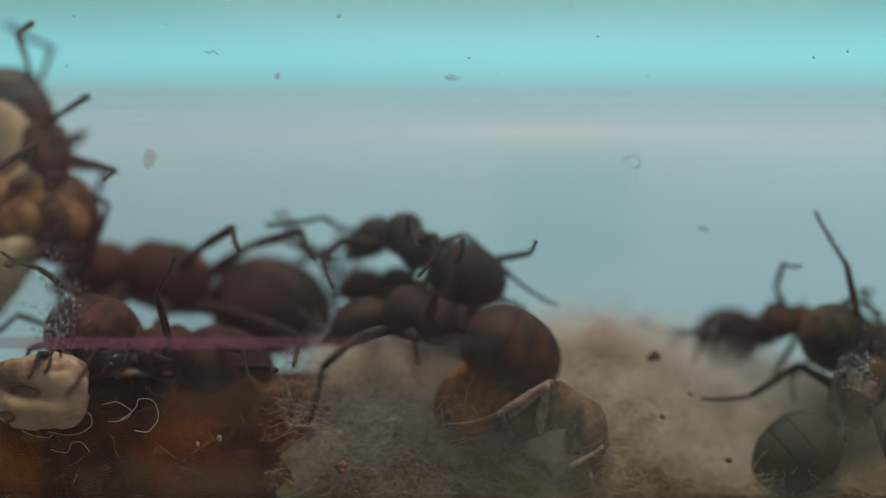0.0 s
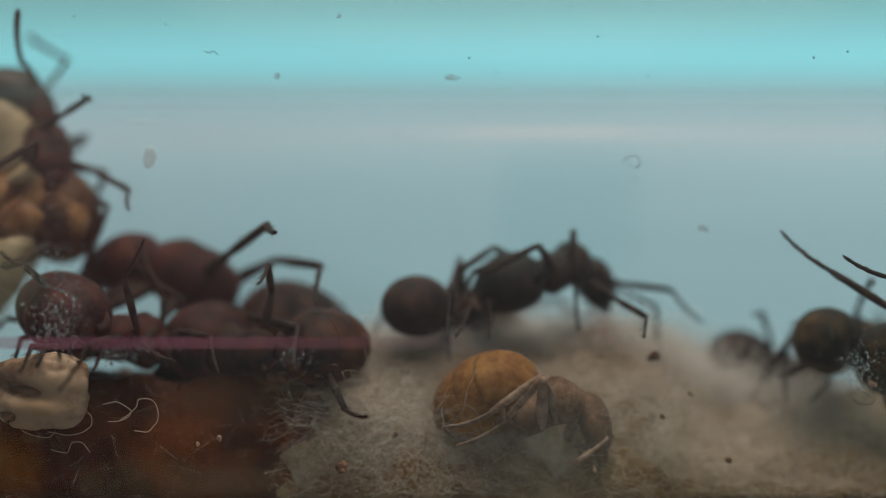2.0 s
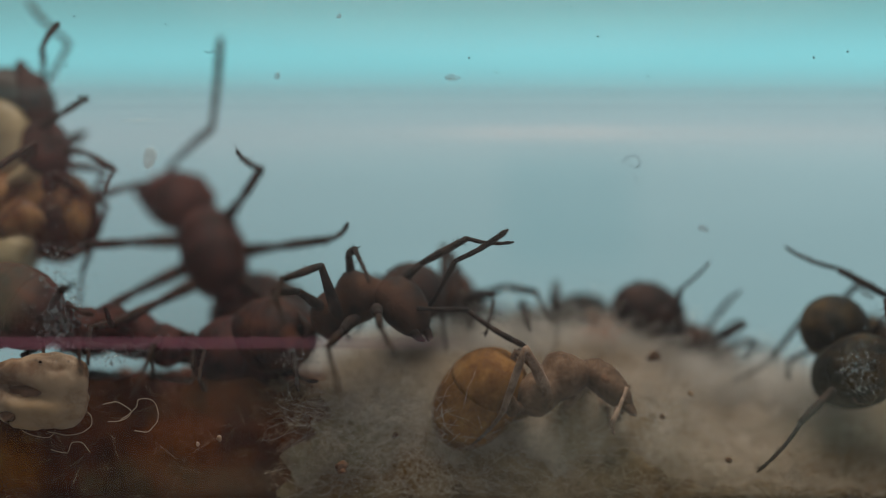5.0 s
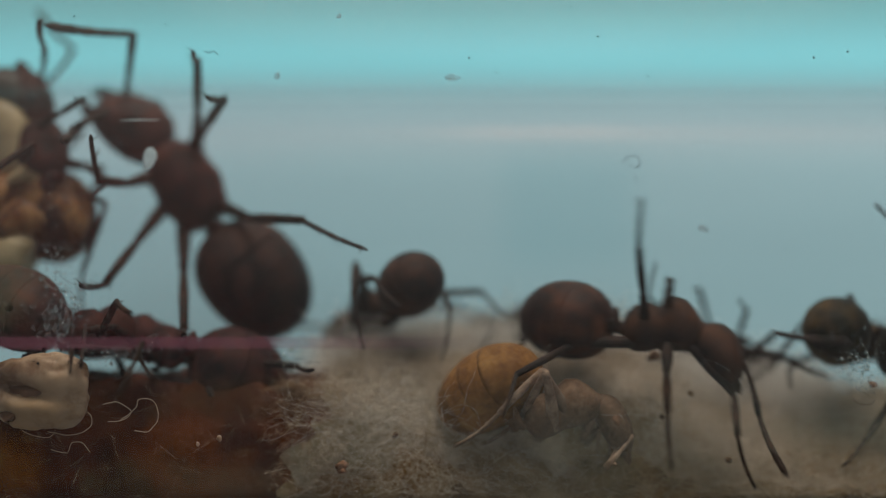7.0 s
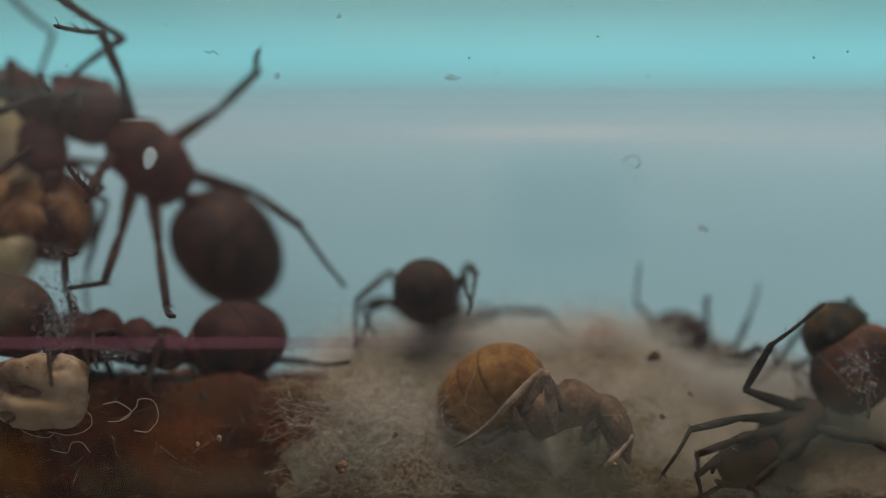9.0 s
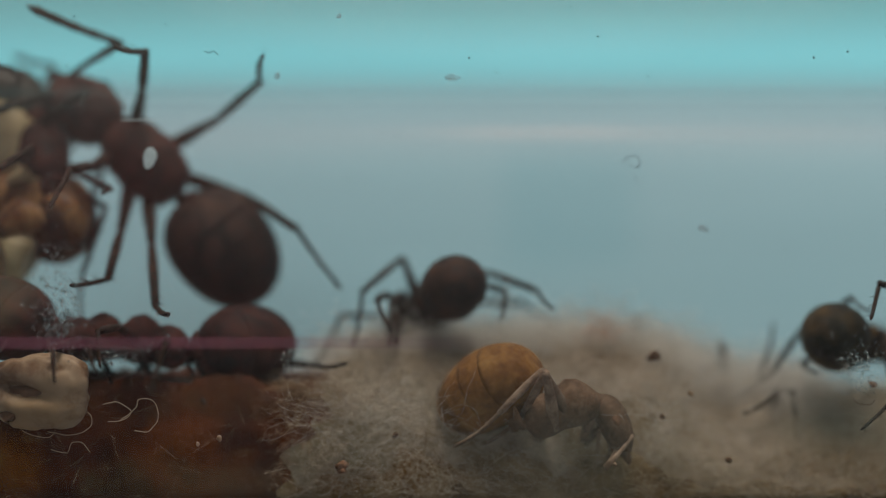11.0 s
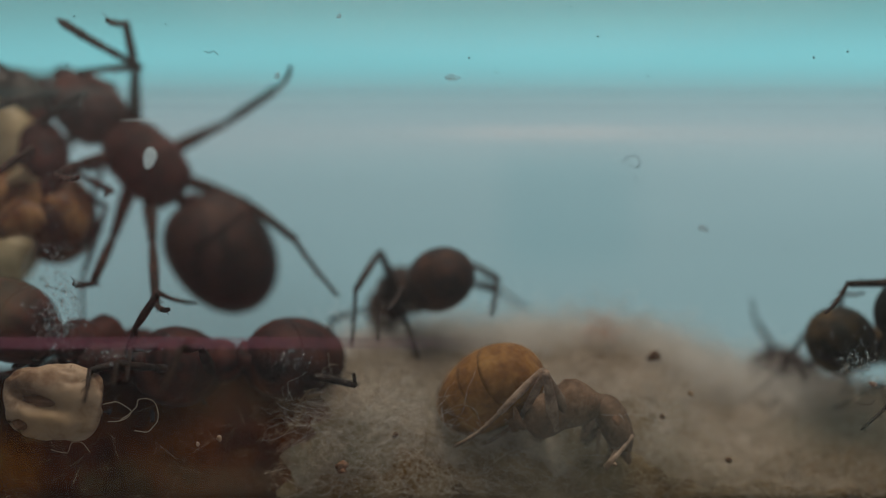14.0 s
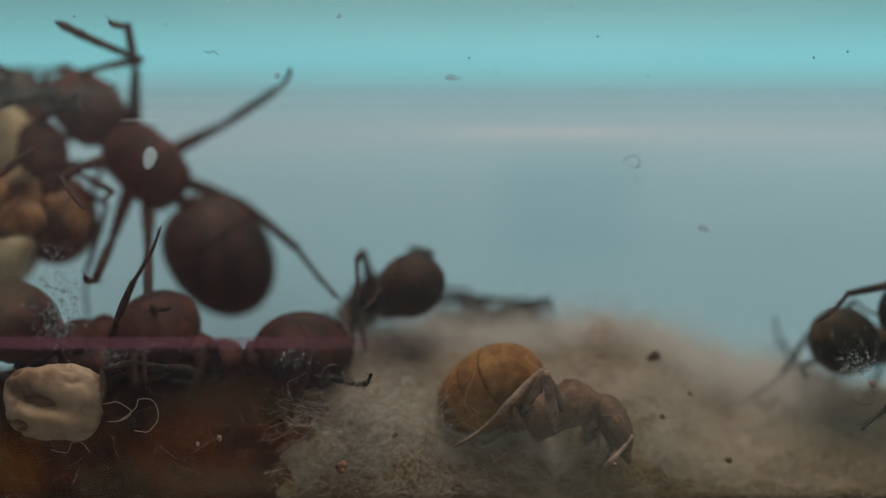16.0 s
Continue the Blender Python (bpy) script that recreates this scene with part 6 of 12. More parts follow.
    swing(sitter["r1"], (0, 0, -23.7, -144.1), (2.5, 0, -23.7, -144.1), (3, 0, -28.1, -146.4), (4.75, -0.6, -26.4, -112.7), (6.5, 0, -24.7, -79.5), (16, 0, -24.7, -79.5))
    swing(sitter["r1_tibia"], (0, 0.1, 29.8, 0.3), (2.5, 0.1, 29.8, 0.3), (3, 5.4, 31, 11.5), (4.75, -4.4, 30.2, -10.7), (6.5, -12.9, 26.2, -32), (16, -12.9, 26.2, -32))
    swing(sitter["r1_tarsus"], (0, 0.7, 69.7, 1.3, 2.35, 0, -0.57), (2.5, 0.7, 69.7, 1.3, 2.35, 0, -0.57), (3, 26.6, 65.1, 45.4, 2.32, 0.2, -0.59), (4.75, -18.5, 61.4, -31.9, 2.33, -0.18, -0.58), (6.5, -29, 42.2, -77, 2.22, -0.55, -0.51), (16, -29, 42.2, -77, 2.22, -0.55, -0.51))
    swing(sitter["l2"], (0, 0, -70.8, -156.3), (2.5, 0, -70.8, -156.3), (2.58, 3.1, -71.2, -148.6), (2.67, 10.3, -72.8, -129), (2.75, 16.8, -75.8, -100.9), (2.83, 16.5, -79.3, -66.2), (2.92, 6.8, -81.5, -30.2), (3, 0, -82, -12.8), (3.25, -1.6, -83.4, -26.8), (3.5, 0, -84.7, -43.9), (3.75, 0.5, -82.9, -48), (4, 0, -81, -51.1), (4.8, 33.5, -77.8, -101), (5.6, 43.7, -62.1, -151.4), (6.4, 27.5, -45.6, 173.1), (7.2, 8.5, -38, 145.1), (8, 0, -37, 133.3), (8.25, 0.7, -30.8, 122.2), (8.5, 0, -24.7, 111.7), (9, 0, -27.6, 109.9), (10.25, -0.3, -25.3, 121.9), (11.5, 0, -23.1, 133.7), (13, -0.9, -16.2, 148.8), (14.5, 0, -9.4, 163.3), (16, 0, -9.4, 163.3))
    swing(sitter["l2_tibia"], (0, -175.1, 63, -176.4), (2.5, -175.1, 63, -176.4), (2.58, -152.4, 60.7, -156.3), (2.67, -116.4, 43.8, -127), (2.75, -94.5, 13.8, -115.7), (2.83, -78.2, -17.7, -116.1), (2.92, -61.7, -41, -124.2), (3, -51.9, -49.4, -131.2), (3.25, -63.8, -36.2, -123.6), (3.5, -72.3, -22.3, -120.1), (3.75, -78.5, -7.9, -113.2), (4, -82.9, 7, -107.9), (4.8, -81.7, 17.5, -101.2), (5.6, -71.9, 41.2, -80.7), (6.4, -33.3, 59.3, -31.4), (7.2, 10.4, 52.1, 21), (8, 20.7, 44.1, 35.2), (8.25, 25.6, 35.6, 58.8), (8.5, 25.8, 26.4, 79.5), (9, 28.8, 29.1, 77.7), (10.25, 19.8, 33.3, 51.4), (11.5, 9.4, 33.6, 23.9), (13, 2.6, 17.4, 10.6), (14.5, 0, 0.3, -0.2), (16, 0, 0.3, -0.2))
    swing(sitter["l2_tarsus"], (0, -169.3, 23.1, -179.2, 0.83, -0.04, -1.11), (2.5, -169.3, 23.1, -179.2, 0.83, -0.04, -1.11), (2.58, -157.6, 22.5, -174.5, 0.84, -0.25, -1.09), (2.67, -129.5, 17.6, -164.3, 0.86, -0.72, -0.87), (2.75, -96, 5.7, -156.8, 0.87, -1.09, -0.3), (2.83, -63.9, -8.3, -157.1, 0.88, -1.07, 0.38), (2.92, -38.1, -17.6, -162.6, 0.87, -0.78, 0.82), (3, -27.2, -20.5, -166, 0.86, -0.61, 0.95), (3.25, -41.4, -15.4, -162, 0.84, -0.84, 0.74), (3.5, -55, -9.4, -159.5, 0.82, -1, 0.47), (3.75, -67.6, -3.4, -153, 0.91, -1.14, 0.17), (4, -79.4, 3.9, -147.9, 1.02, -1.18, -0.15), (4.8, -88.1, 14, -140.8, 1.17, -1.17, -0.38), (5.6, -106.2, 41.3, -128.6, 1.55, -0.93, -0.82), (6.4, -138.6, 76, -132.7, 1.94, -0.33, -1.08), (7.2, 72.5, 71.3, 100.4, 2.12, 0.27, -0.99), (8, 60.2, 59, 97.8, 2.13, 0.52, -0.87), (8.25, 42.9, 39.4, 108.7, 1.93, 0.87, -0.73), (8.5, 25, 22.9, 123.5, 1.6, 1.1, -0.56), (9, 29.4, 25.6, 122.8, 1.63, 1.07, -0.61), (10.25, 35.3, 41.2, 100.3, 2.05, 0.82, -0.69), (11.5, 32, 57.4, 71.9, 2.35, 0.42, -0.69), (13, 2.2, 49.1, 12.3, 2.57, 0.22, -0.37), (14.5, -4.7, 30.5, -27.7, 2.65, 0, -0.01), (16, -4.7, 30.5, -27.7, 2.65, 0, -0.01))
    swing(sitter["r2"], (0, 0, -10.7, -159.7), (0.5, 0, -10.7, -159.7), (1.5, 0.1, -11.7, -151), (2.5, 0, -12.6, -142.4), (7, 0, -23.9, -125.9), (7.25, 0, -23.8, -124.5), (7.5, 0, -23.7, -123.2), (8, 0, -47, -123.4), (8.17, 1.8, -41.7, -134.6), (8.33, 1.6, -31.6, -153), (8.5, 0, -26.4, -162.1), (9, 0, -41, -162.5), (9.83, -0.9, -38.8, -149.4), (10.67, -0.9, -34.6, -126.3), (11.5, 0, -32.4, -114.3), (12, 0.8, -15.9, -119.7), (12.5, 0, 0.5, -124.7), (13, 0, -13.4, -122.1), (14.5, 0, -23.3, -113.2), (15, 0, -20.1, -113.7), (15.5, 0, -14.3, -114.6), (16, 0, -11.1, -115.1))
    swing(sitter["r2_tibia"], (0, 1.1, 9.6, 6), (0.5, 1.1, 9.6, 6), (1.5, -0.1, 12.1, -0.5), (2.5, -1.6, 14.5, -7.1), (7, -9.9, 33.3, -24.6), (7.25, -15.7, 33.7, -41.8), (7.5, -21.4, 32.8, -59), (8, -44.4, 37.1, -69.3), (8.17, -32, 40.7, -49.8), (8.33, -7.8, 37.9, -12.3), (8.5, 2.3, 32, 5.3), (9, 3.3, 45.7, 5), (9.83, -9.2, 45.5, -18.2), (10.67, -27.3, 36.7, -56.9), (11.5, -32.5, 29.1, -74), (12, -14.9, 18.7, -67.1), (12.5, 0.5, 7, -63.9), (13, -12.3, 18.5, -63.9), (14.5, -20.5, 20.9, -61.1), (15, -14.5, 20.9, -45.3), (15.5, -4.5, 16.9, -16.5), (16, -0.3, 13, -1.7))
    swing(sitter["r2_tarsus"], (0, 7, 41.4, 33.4, 2.63, 0.13, -0.21), (0.5, 7, 41.4, 33.4, 2.63, 0.13, -0.21), (1.5, 0.9, 46.5, 1.7, 2.62, -0.01, -0.26), (2.5, -8.5, 48.4, -32.8, 2.6, -0.15, -0.31), (7, -32.4, 56.4, -72.5, 2.35, -0.44, -0.69), (7.25, -33.2, 45.8, -91.6, 2.17, -0.69, -0.69), (7.5, -29.7, 35.6, -107.7, 1.94, -0.9, -0.68), (8, -61.3, 35.2, -119.3, 1.75, -0.93, -0.75), (8.17, -63.2, 49.7, -102, 2.01, -0.72, -0.81), (8.33, -31.7, 72.6, -38.7, 2.36, -0.21, -0.77), (8.5, 15.1, 70.5, 24.5, 2.46, 0.1, -0.66), (9, 44.8, 83.6, 49.7, 2.27, 0.08, -0.9), (9.83, -54.7, 74.4, -70.3, 2.23, -0.27, -0.89), (10.67, -47.5, 42, -104.4, 1.95, -0.84, -0.75), (11.5, -36.3, 26.8, -119.4, 1.7, -1.05, -0.61), (12, -16.7, 18.3, -109.9, 1.86, -1.09, -0.4), (12.5, 0.5, 7.5, -104.2, 1.95, -1.11, -0.15), (13, -14, 19.7, -106.3, 1.92, -1.06, -0.4), (14.5, -25.3, 22.9, -104.3, 1.96, -1.02, -0.45), (15, -17.6, 24.7, -77.4, 2.22, -0.83, -0.45), (15.5, -4.4, 19.4, -28.3, 2.55, -0.34, -0.36), (16, -0.7, 13, -3.6, 2.62, -0.04, -0.28))
    swing(sitter["l3"], (0, 0, -35, -145.7), (2, 0, -35, -145.7), (2.17, -1.3, -36.5, -169.6), (2.33, -1.4, -39.9, 144.5), (2.5, 0, -41.4, 118.8), (2.75, 0.6, -30.8, 113.3), (3, 0, -20.3, 108.4), (3.5, 0, -17.2, 109.8), (4, 0, -32, 115.7), (6.5, 0, -16.8, 116.7), (6.67, 1.3, -26.6, 120.8), (6.83, 1.7, -45, 129.1), (7, 0, -54.9, 135), (7.5, 0, -60.5, 120.5), (8, 0, -64.3, 96.8), (8.5, 0, -50.4, 121.2), (9, 0, -51, 119.2), (10.25, -1.5, -62.1, 113.5), (11.5, 0, -73.2, 105.2), (12, 0, -71.7, 102.4), (12.5, 0, -52.2, 119.8), (13, 0, -45.5, 124), (14, 0, -54.5, 126), (14.25, -2, -63.5, 116.6), (14.5, 0, -72.4, 103.6), (14.85, -3.2, -65.2, 127.2), (15.2, 0, -57.9, 145), (16, 0, -64.4, 135.8))
    swing(sitter["l3_tibia"], (0, 0.2, 47.5, 0.3), (2, 0.2, 47.5, 0.3), (2.17, 17.1, 49.4, 30.9), (2.33, 42, 38.3, 81.8), (2.5, 47.2, 27.7, 102.5), (2.75, 31.3, 14.4, 87.1), (3, 19.8, -2, 76.3), (3.5, 14.8, 12.5, 59.7), (4, 32.7, 27.6, 77.6), (6.5, 17, 36, 64.4), (6.67, 27.4, 49.2, 63.6), (6.83, 63.8, 72.2, 81.4), (7, 121.6, 77.6, 129.7), (7.5, 104.4, 63, 122.2), (8, 84, 41.1, 113.9), (8.5, 71.3, 56.9, 97.9), (9, 72.5, 59, 96.9), (10.25, 108, 71, 120.9), (11.5, 168.7, 71.4, 170.3), (12, 162.5, 71.8, 165.1), (12.5, -47.1, 80.7, -52), (13, -15.7, 79.4, -18.3), (14, 86.8, 84.2, 91), (14.25, 134.5, 71.3, 142.6), (14.5, 140.2, 56.1, 152.3), (14.85, 149.4, 71.2, 154.9), (15.2, -165.5, 84.9, -166.3), (16, 46.5, 68.1, 52.1))
    swing(sitter["l3_tarsus"], (0, 5.2, 87.5, 5.5, 2.56, 0, -1.11), (2, 5.2, 87.5, 5.5, 2.56, 0, -1.11), (2.17, 71.9, 68.3, 96.6, 2.39, 0.5, -1.14), (2.33, 50.9, 32.2, 126.7, 1.72, 1.17, -0.93), (2.5, 34.6, 17.3, 144.6, 1.26, 1.3, -0.7), (2.75, 25.1, 8.7, 129.6, 1.62, 1.45, -0.37), (3, 18.2, -1.9, 116.3, 1.91, 1.46, 0.05), (3.5, 17.7, 14.2, 100.9, 2.29, 1.26, -0.33), (4, 34.3, 24.4, 122.2, 1.84, 1.3, -0.7), (6.5, 20.5, 36.2, 114.5, 2.08, 1.09, -0.88), (6.67, 45.2, 45.3, 125, 1.99, 0.88, -1.13), (6.83, 102.6, 48.4, 157.5, 1.62, 0.45, -1.43), (7, 130.3, 41.4, 171.4, 1.34, 0.25, -1.47), (7.5, 98.6, 32.7, 163.9, 1.19, 0.58, -1.34), (8, 74.9, 21.6, 155.5, 1.09, 1.03, -0.99), (8.5, 74.5, 36.9, 150.9, 1.44, 0.81, -1.26), (9, 79.9, 38.5, 151.7, 1.46, 0.77, -1.29), (10.25, 127.9, 39.5, 167, 1.3, 0.42, -1.42), (11.5, 172.6, 31.6, 178, 1.08, 0.08, -1.42), (12, 168, 32.3, 176.9, 1.1, 0.12, -1.42), (12.5, -152.9, 55, -169.4, 1.7, -0.19, -1.48), (13, -164.6, 59.9, -174.2, 1.81, -0.09, -1.47), (14, 157.7, 49.5, 173.1, 1.55, 0.15, -1.49), (14.25, 129.8, 34.4, 169.2, 1.17, 0.29, -1.42), (14.5, 106.5, 19.5, 173.7, 0.81, 0.39, -1.25), (14.85, 142.2, 33.2, 171.8, 1.11, 0.21, -1.42), (15.2, -175.4, 45, -178.8, 1.42, -0.03, -1.49), (16, 133, 58.3, 149.1, 1.89, 0.44, -1.39))
    swing(sitter["r3"], (0, 0, -77.4, 170.8), (6.5, 0, -77.4, 170.8), (6.67, -7.6, -69.8, -168.6), (6.83, -4.6, -55.4, -146.6), (7, 0, -48.1, -136.9), (7.5, 0, -51.1, -134.5), (8, 0, -64.3, -138), (8.5, 0, -72, -114.4), (9, 0, -69.1, -110.9), (10.25, 0.7, -54.4, -114.6), (11.5, 0, -39.8, -117.2), (12, 0, -40.3, -117.3), (12.25, 0.1, -37.9, -121.3), (12.5, 0, -35.5, -125.1), (13, 0, -38.8, -122.7), (14, 0, -39.5, -115.9), (14.5, 0, -61.3, -126.3), (15.2, 0, -68.6, -135.2), (16, 0, -71.6, -128))
    swing(sitter["r3_tibia"], (0, 127.9, 45.3, 146.2), (6.5, 127.9, 45.3, 146.2), (6.67, 150, 57.9, 154.1), (6.83, -133.4, 67, -154), (7, -96.5, 58.6, -130.5), (7.5, -92.5, 55.4, -126.8), (8, -91.1, 47.7, -117.5), (8.5, -92.2, 50.4, -108.5), (9, -78.8, 42.6, -97.2), (10.25, -58.8, 54.7, -74.6), (11.5, -26.9, 59.1, -40.3), (12, -28.8, 65.8, -40.5), (12.25, -35.5, 55.1, -57.1), (12.5, -36.3, 43.9, -68.6), (13, -38.7, 40.8, -69.5), (14, -39.9, 28.8, -77.5), (14.5, -62.5, 36.5, -82.6), (15.2, -71.7, 46.3, -85.3), (16, -73.4, 33, -88))
    swing(sitter["r3_tarsus"], (0, 88, 12.5, 173, 0.67, 0.59, -1.07), (6.5, 88, 12.5, 173, 0.67, 0.59, -1.07), (6.67, 56.7, 11.3, -179.1, 0.83, 0.35, -1.27), (6.83, -1.5, 19.5, -167.5, 1.02, -0.26, -1.38), (7, -34, 27.2, -166.2, 1.04, -0.59, -1.28), (7.5, -41.7, 26.1, -164.3, 1.04, -0.68, -1.23), (8, -81.2, 24.3, -158.7, 1.08, -0.89, -1.11), (8.5, -109.5, 29.2, -153.9, 1.25, -0.91, -1.15), (9, -95, 28.6, -144, 1.41, -1.1, -1.02), (10.25, -70.2, 37.4, -114.3, 1.78, -0.84, -1.22), (11.5, -42.7, 34.1, -81.9, 2.14, -0.5, -1.29), (12, -41.1, 30.2, -78.3, 2.02, -0.4, -1.37), (12.25, -41.4, 32.4, -86.8, 2.02, -0.72, -1.23), (12.5, -42, 34.5, -95.5, 1.94, -1.01, -1.04), (13, -52.4, 38.1, -121.9, 1.95, -1.06, -0.98), (14, -44.2, 25.4, -122.5, 1.83, -1.28, -0.72), (14.5, -78.4, 29.7, -130.2, 1.7, -1.2, -0.89), (15.2, -98.9, 35.4, -137.3, 1.63, -1.03, -1.08), (16, -89.3, 25.3, -133.3, 1.59, -1.26, -0.82))
    go(crosser["root"], (0, 0.2, -0.5, -1.65, 0, -6.5, 148.8), (0.2, -1.69, 0.3, -1.88, 0, 5.7, -142.2), (0.5, -2.95, 0.3, -2.13, 0, 7.8, 156.5), (0.8, -3.96, 0.3, -2.26, 0, 7.8, 157.8), (1, -4.09, 0.3, -2.39, 0, 5.9, 157.6), (1.5, -4.47, 0.3, -2.39, 0, 3.9, 156.4), (2, -3.77, 0.3, -2.32, 0, 4, 153.3), (2.1, -3.74, 0.3, -2.23, -7.2, -16.7, 119.1), (2.2, -3.71, 0.3, -2.13, 0, -37.7, 80.7), (2.35, -3.81, 0.3, -2.07, 4.2, -30.9, 22.8), (2.5, -3.59, 0.3, -1.94, 0, -23.2, -29.7), (3, -2.93, 0.3, -1.88, 0, -1.5, -24.4), (3.5, -2.47, 0.3, -1.86, -0, -2.8, -5.6), (4, -2.89, 0.3, -1.5, 0, -22, 3.6), (6.3, -2.32, 0.3, -2.01, 0, -30.1, -9.4), (6.5, -1.75, 0.2, -1.9, 0, -29.1, 1.2), (6.7, 0.08, 0.2, -2, 0, -16.9, -2.9), (6.9, 3.09, 0.1, -1.62, 0, -1.4, 11.2), (7, 4.01, 0, -1.74, 0, 2.3, 4.3), (7.1, 5.28, 0.55, -2, -31.9, 24.6, -28.5), (7.2, 6.56, 1.1, -2.25, -73.6, 22.7, -71), (7.35, 7.17, 1.1, -2.38, -126.2, 37.9, -76.2), (7.5, 7.79, 1.1, -2.51, 170.9, 42.2, -96.1), (8, 8.18, 1.1, -3.23, 136.6, 36.2, -119.2), (8.5, 8.24, 1.1, -3.42, 110.3, 25.3, -139.1), (9, 8.5, 1.1, -3.68, 109.9, 25, -139.3), (10, 10.9, 1.1, -3.6, 103.9, 25.4, -150), (11, 13.6, 1.1, -3.3, 98.8, 20.8, -156.4), (16, 13.6, 1.1, -3.3, 98.8, 20.8, -156.4))
    swing(crosser["head"], (0, 10.8, 25.3, 39.6), (0.1, -4.6, 28.5, -16.4), (0.2, -16.1, 19, -69.9), (0.5, -2.2, 4.2, -7.6), (0.8, -1.4, 1.5, -4.6), (1, -1.2, 3.5, -4.2), (1.5, -0.9, 5.5, -3.2), (2, -1, 8, -3.3), (2.2, -1.8, 18.7, -6.2), (2.5, 26.4, 66.5, 49.4), (3, -7.7, 83.6, -43.1), (3.5, -0.7, 65.2, -6.8), (4, -9.9, 73.5, -16.4), (6.3, -20.5, 44.6, -74), (6.5, -2.9, 44.6, -5.8), (6.7, -2.9, 50.4, -8.4), (6.9, -10.2, 52.3, -29.4), (7, -8.5, 52.8, -24.2), (7.2, 7.4, 10.4, 26.6), (7.5, 2.6, -10.4, 8), (8, 10.5, -25.7, 29.2), (8.5, -0.9, -40, -1.8), (9, 3.6, -19.7, 10.2), (10, 2.4, -19.3, 6.7), (11, 2.1, -2.5, 7), (16, 2.1, -1.9, 6.9))
    swing(crosser["gaster"], (0, 0, -23.7, 37.2), (0.2, 0, -12.3, -11.1), (0.5, 0, -11, 63.4), (0.8, 0, -15.2, 77.5), (1, 0, -14.8, 71.9), (1.5, 0, -22.3, 77.2), (2, 0, -0.2, 73.8), (2.1, 21.2, -31.7, 117.8), (2.2, 0, -66.9, -175.3), (2.3, 35.8, -46.8, 102.3), (2.4, 25.4, -20.8, 56.6), (2.5, 3.9, -9.5, 8.3), (3, 0.6, -32.5, 19.7), (3.5, -0.6, -22.1, -11), (4, -15.8, 12.4, -46.6), (6.3, 0, 3.1, -31.6), (6.5, -10.6, -6.6, -18.3), (6.7, 0, -2.4, -23.3), (6.9, 0, 1.9, -54.2), (7, 0, 2.7, -45.2), (7.2, 0, -7.6, 6.6), (7.5, 0, -20.3, -21), (8, 0, -27.3, -14), (8.5, 0, -17.5, -4.6), (9, 0, -45.5, -20.2), (10, 0, -32, -31.3), (11, 0, -13.9, -24.5), (16, 0, -11.5, -22.8))
    swing(crosser["l1"], (0, 0, 4.7, 90.2), (0.1, -1.5, -0.2, 57.2), (0.2, 0, -5.2, 24.1), (0.25, 0.5, -4.4, 18.8), (0.3, 1.4, -2.3, 5.4), (0.35, 1.9, 0.6, -11.9), (0.4, 1.4, 3.5, -29.2), (0.45, 0.5, 5.6, -42.6), (0.5, 0, 6.4, -48), (0.92, -0.3, 3.7, -49), (1.33, -0.8, -3.1, -51.3), (1.75, -1.1, -11.9, -54.3), (2.17, -0.9, -20.8, -57.4), (2.58, -0.3, -27.6, -60), (3, 0, -30.3, -61.1), (5.25, -8, -12, -13), (7.5, 0, 6.1, 31.7), (8, 0, 6, 42.7), (9, 0, -4.2, 20.9), (16, 0, -4.2, 20.9))
    swing(crosser["l1_tibia"], (0, -0.3, 19.8, 3.6), (0.1, -0.5, 9, 0.9), (0.2, -0.2, -1.8, -1.7), (0.25, -3, -1.1, 9.4), (0.3, -9.1, 2.8, 36.8), (0.35, -13.2, 11.1, 72.1), (0.4, -11.6, 20.3, 108.3), (0.45, -6.3, 25.7, 137.9), (0.5, -3.4, 27, 150.1), (0.92, -3.3, 26.5, 139.2), (1.33, -2.6, 25.3, 112.1), (1.75, -1, 24.5, 77.2), (2.17, 0.9, 24.7, 42.4), (2.58, 2, 25.5, 15.5), (3, 2.3, 25.9, 4.6), (5.25, 0.9, 13.4, 1.2), (7.5, 0.2, 0.8, -1.8), (8, 2.2, 9.5, -21.1), (9, -0.4, 7.1, -4.9), (16, -0.4, 7.1, -4.9))
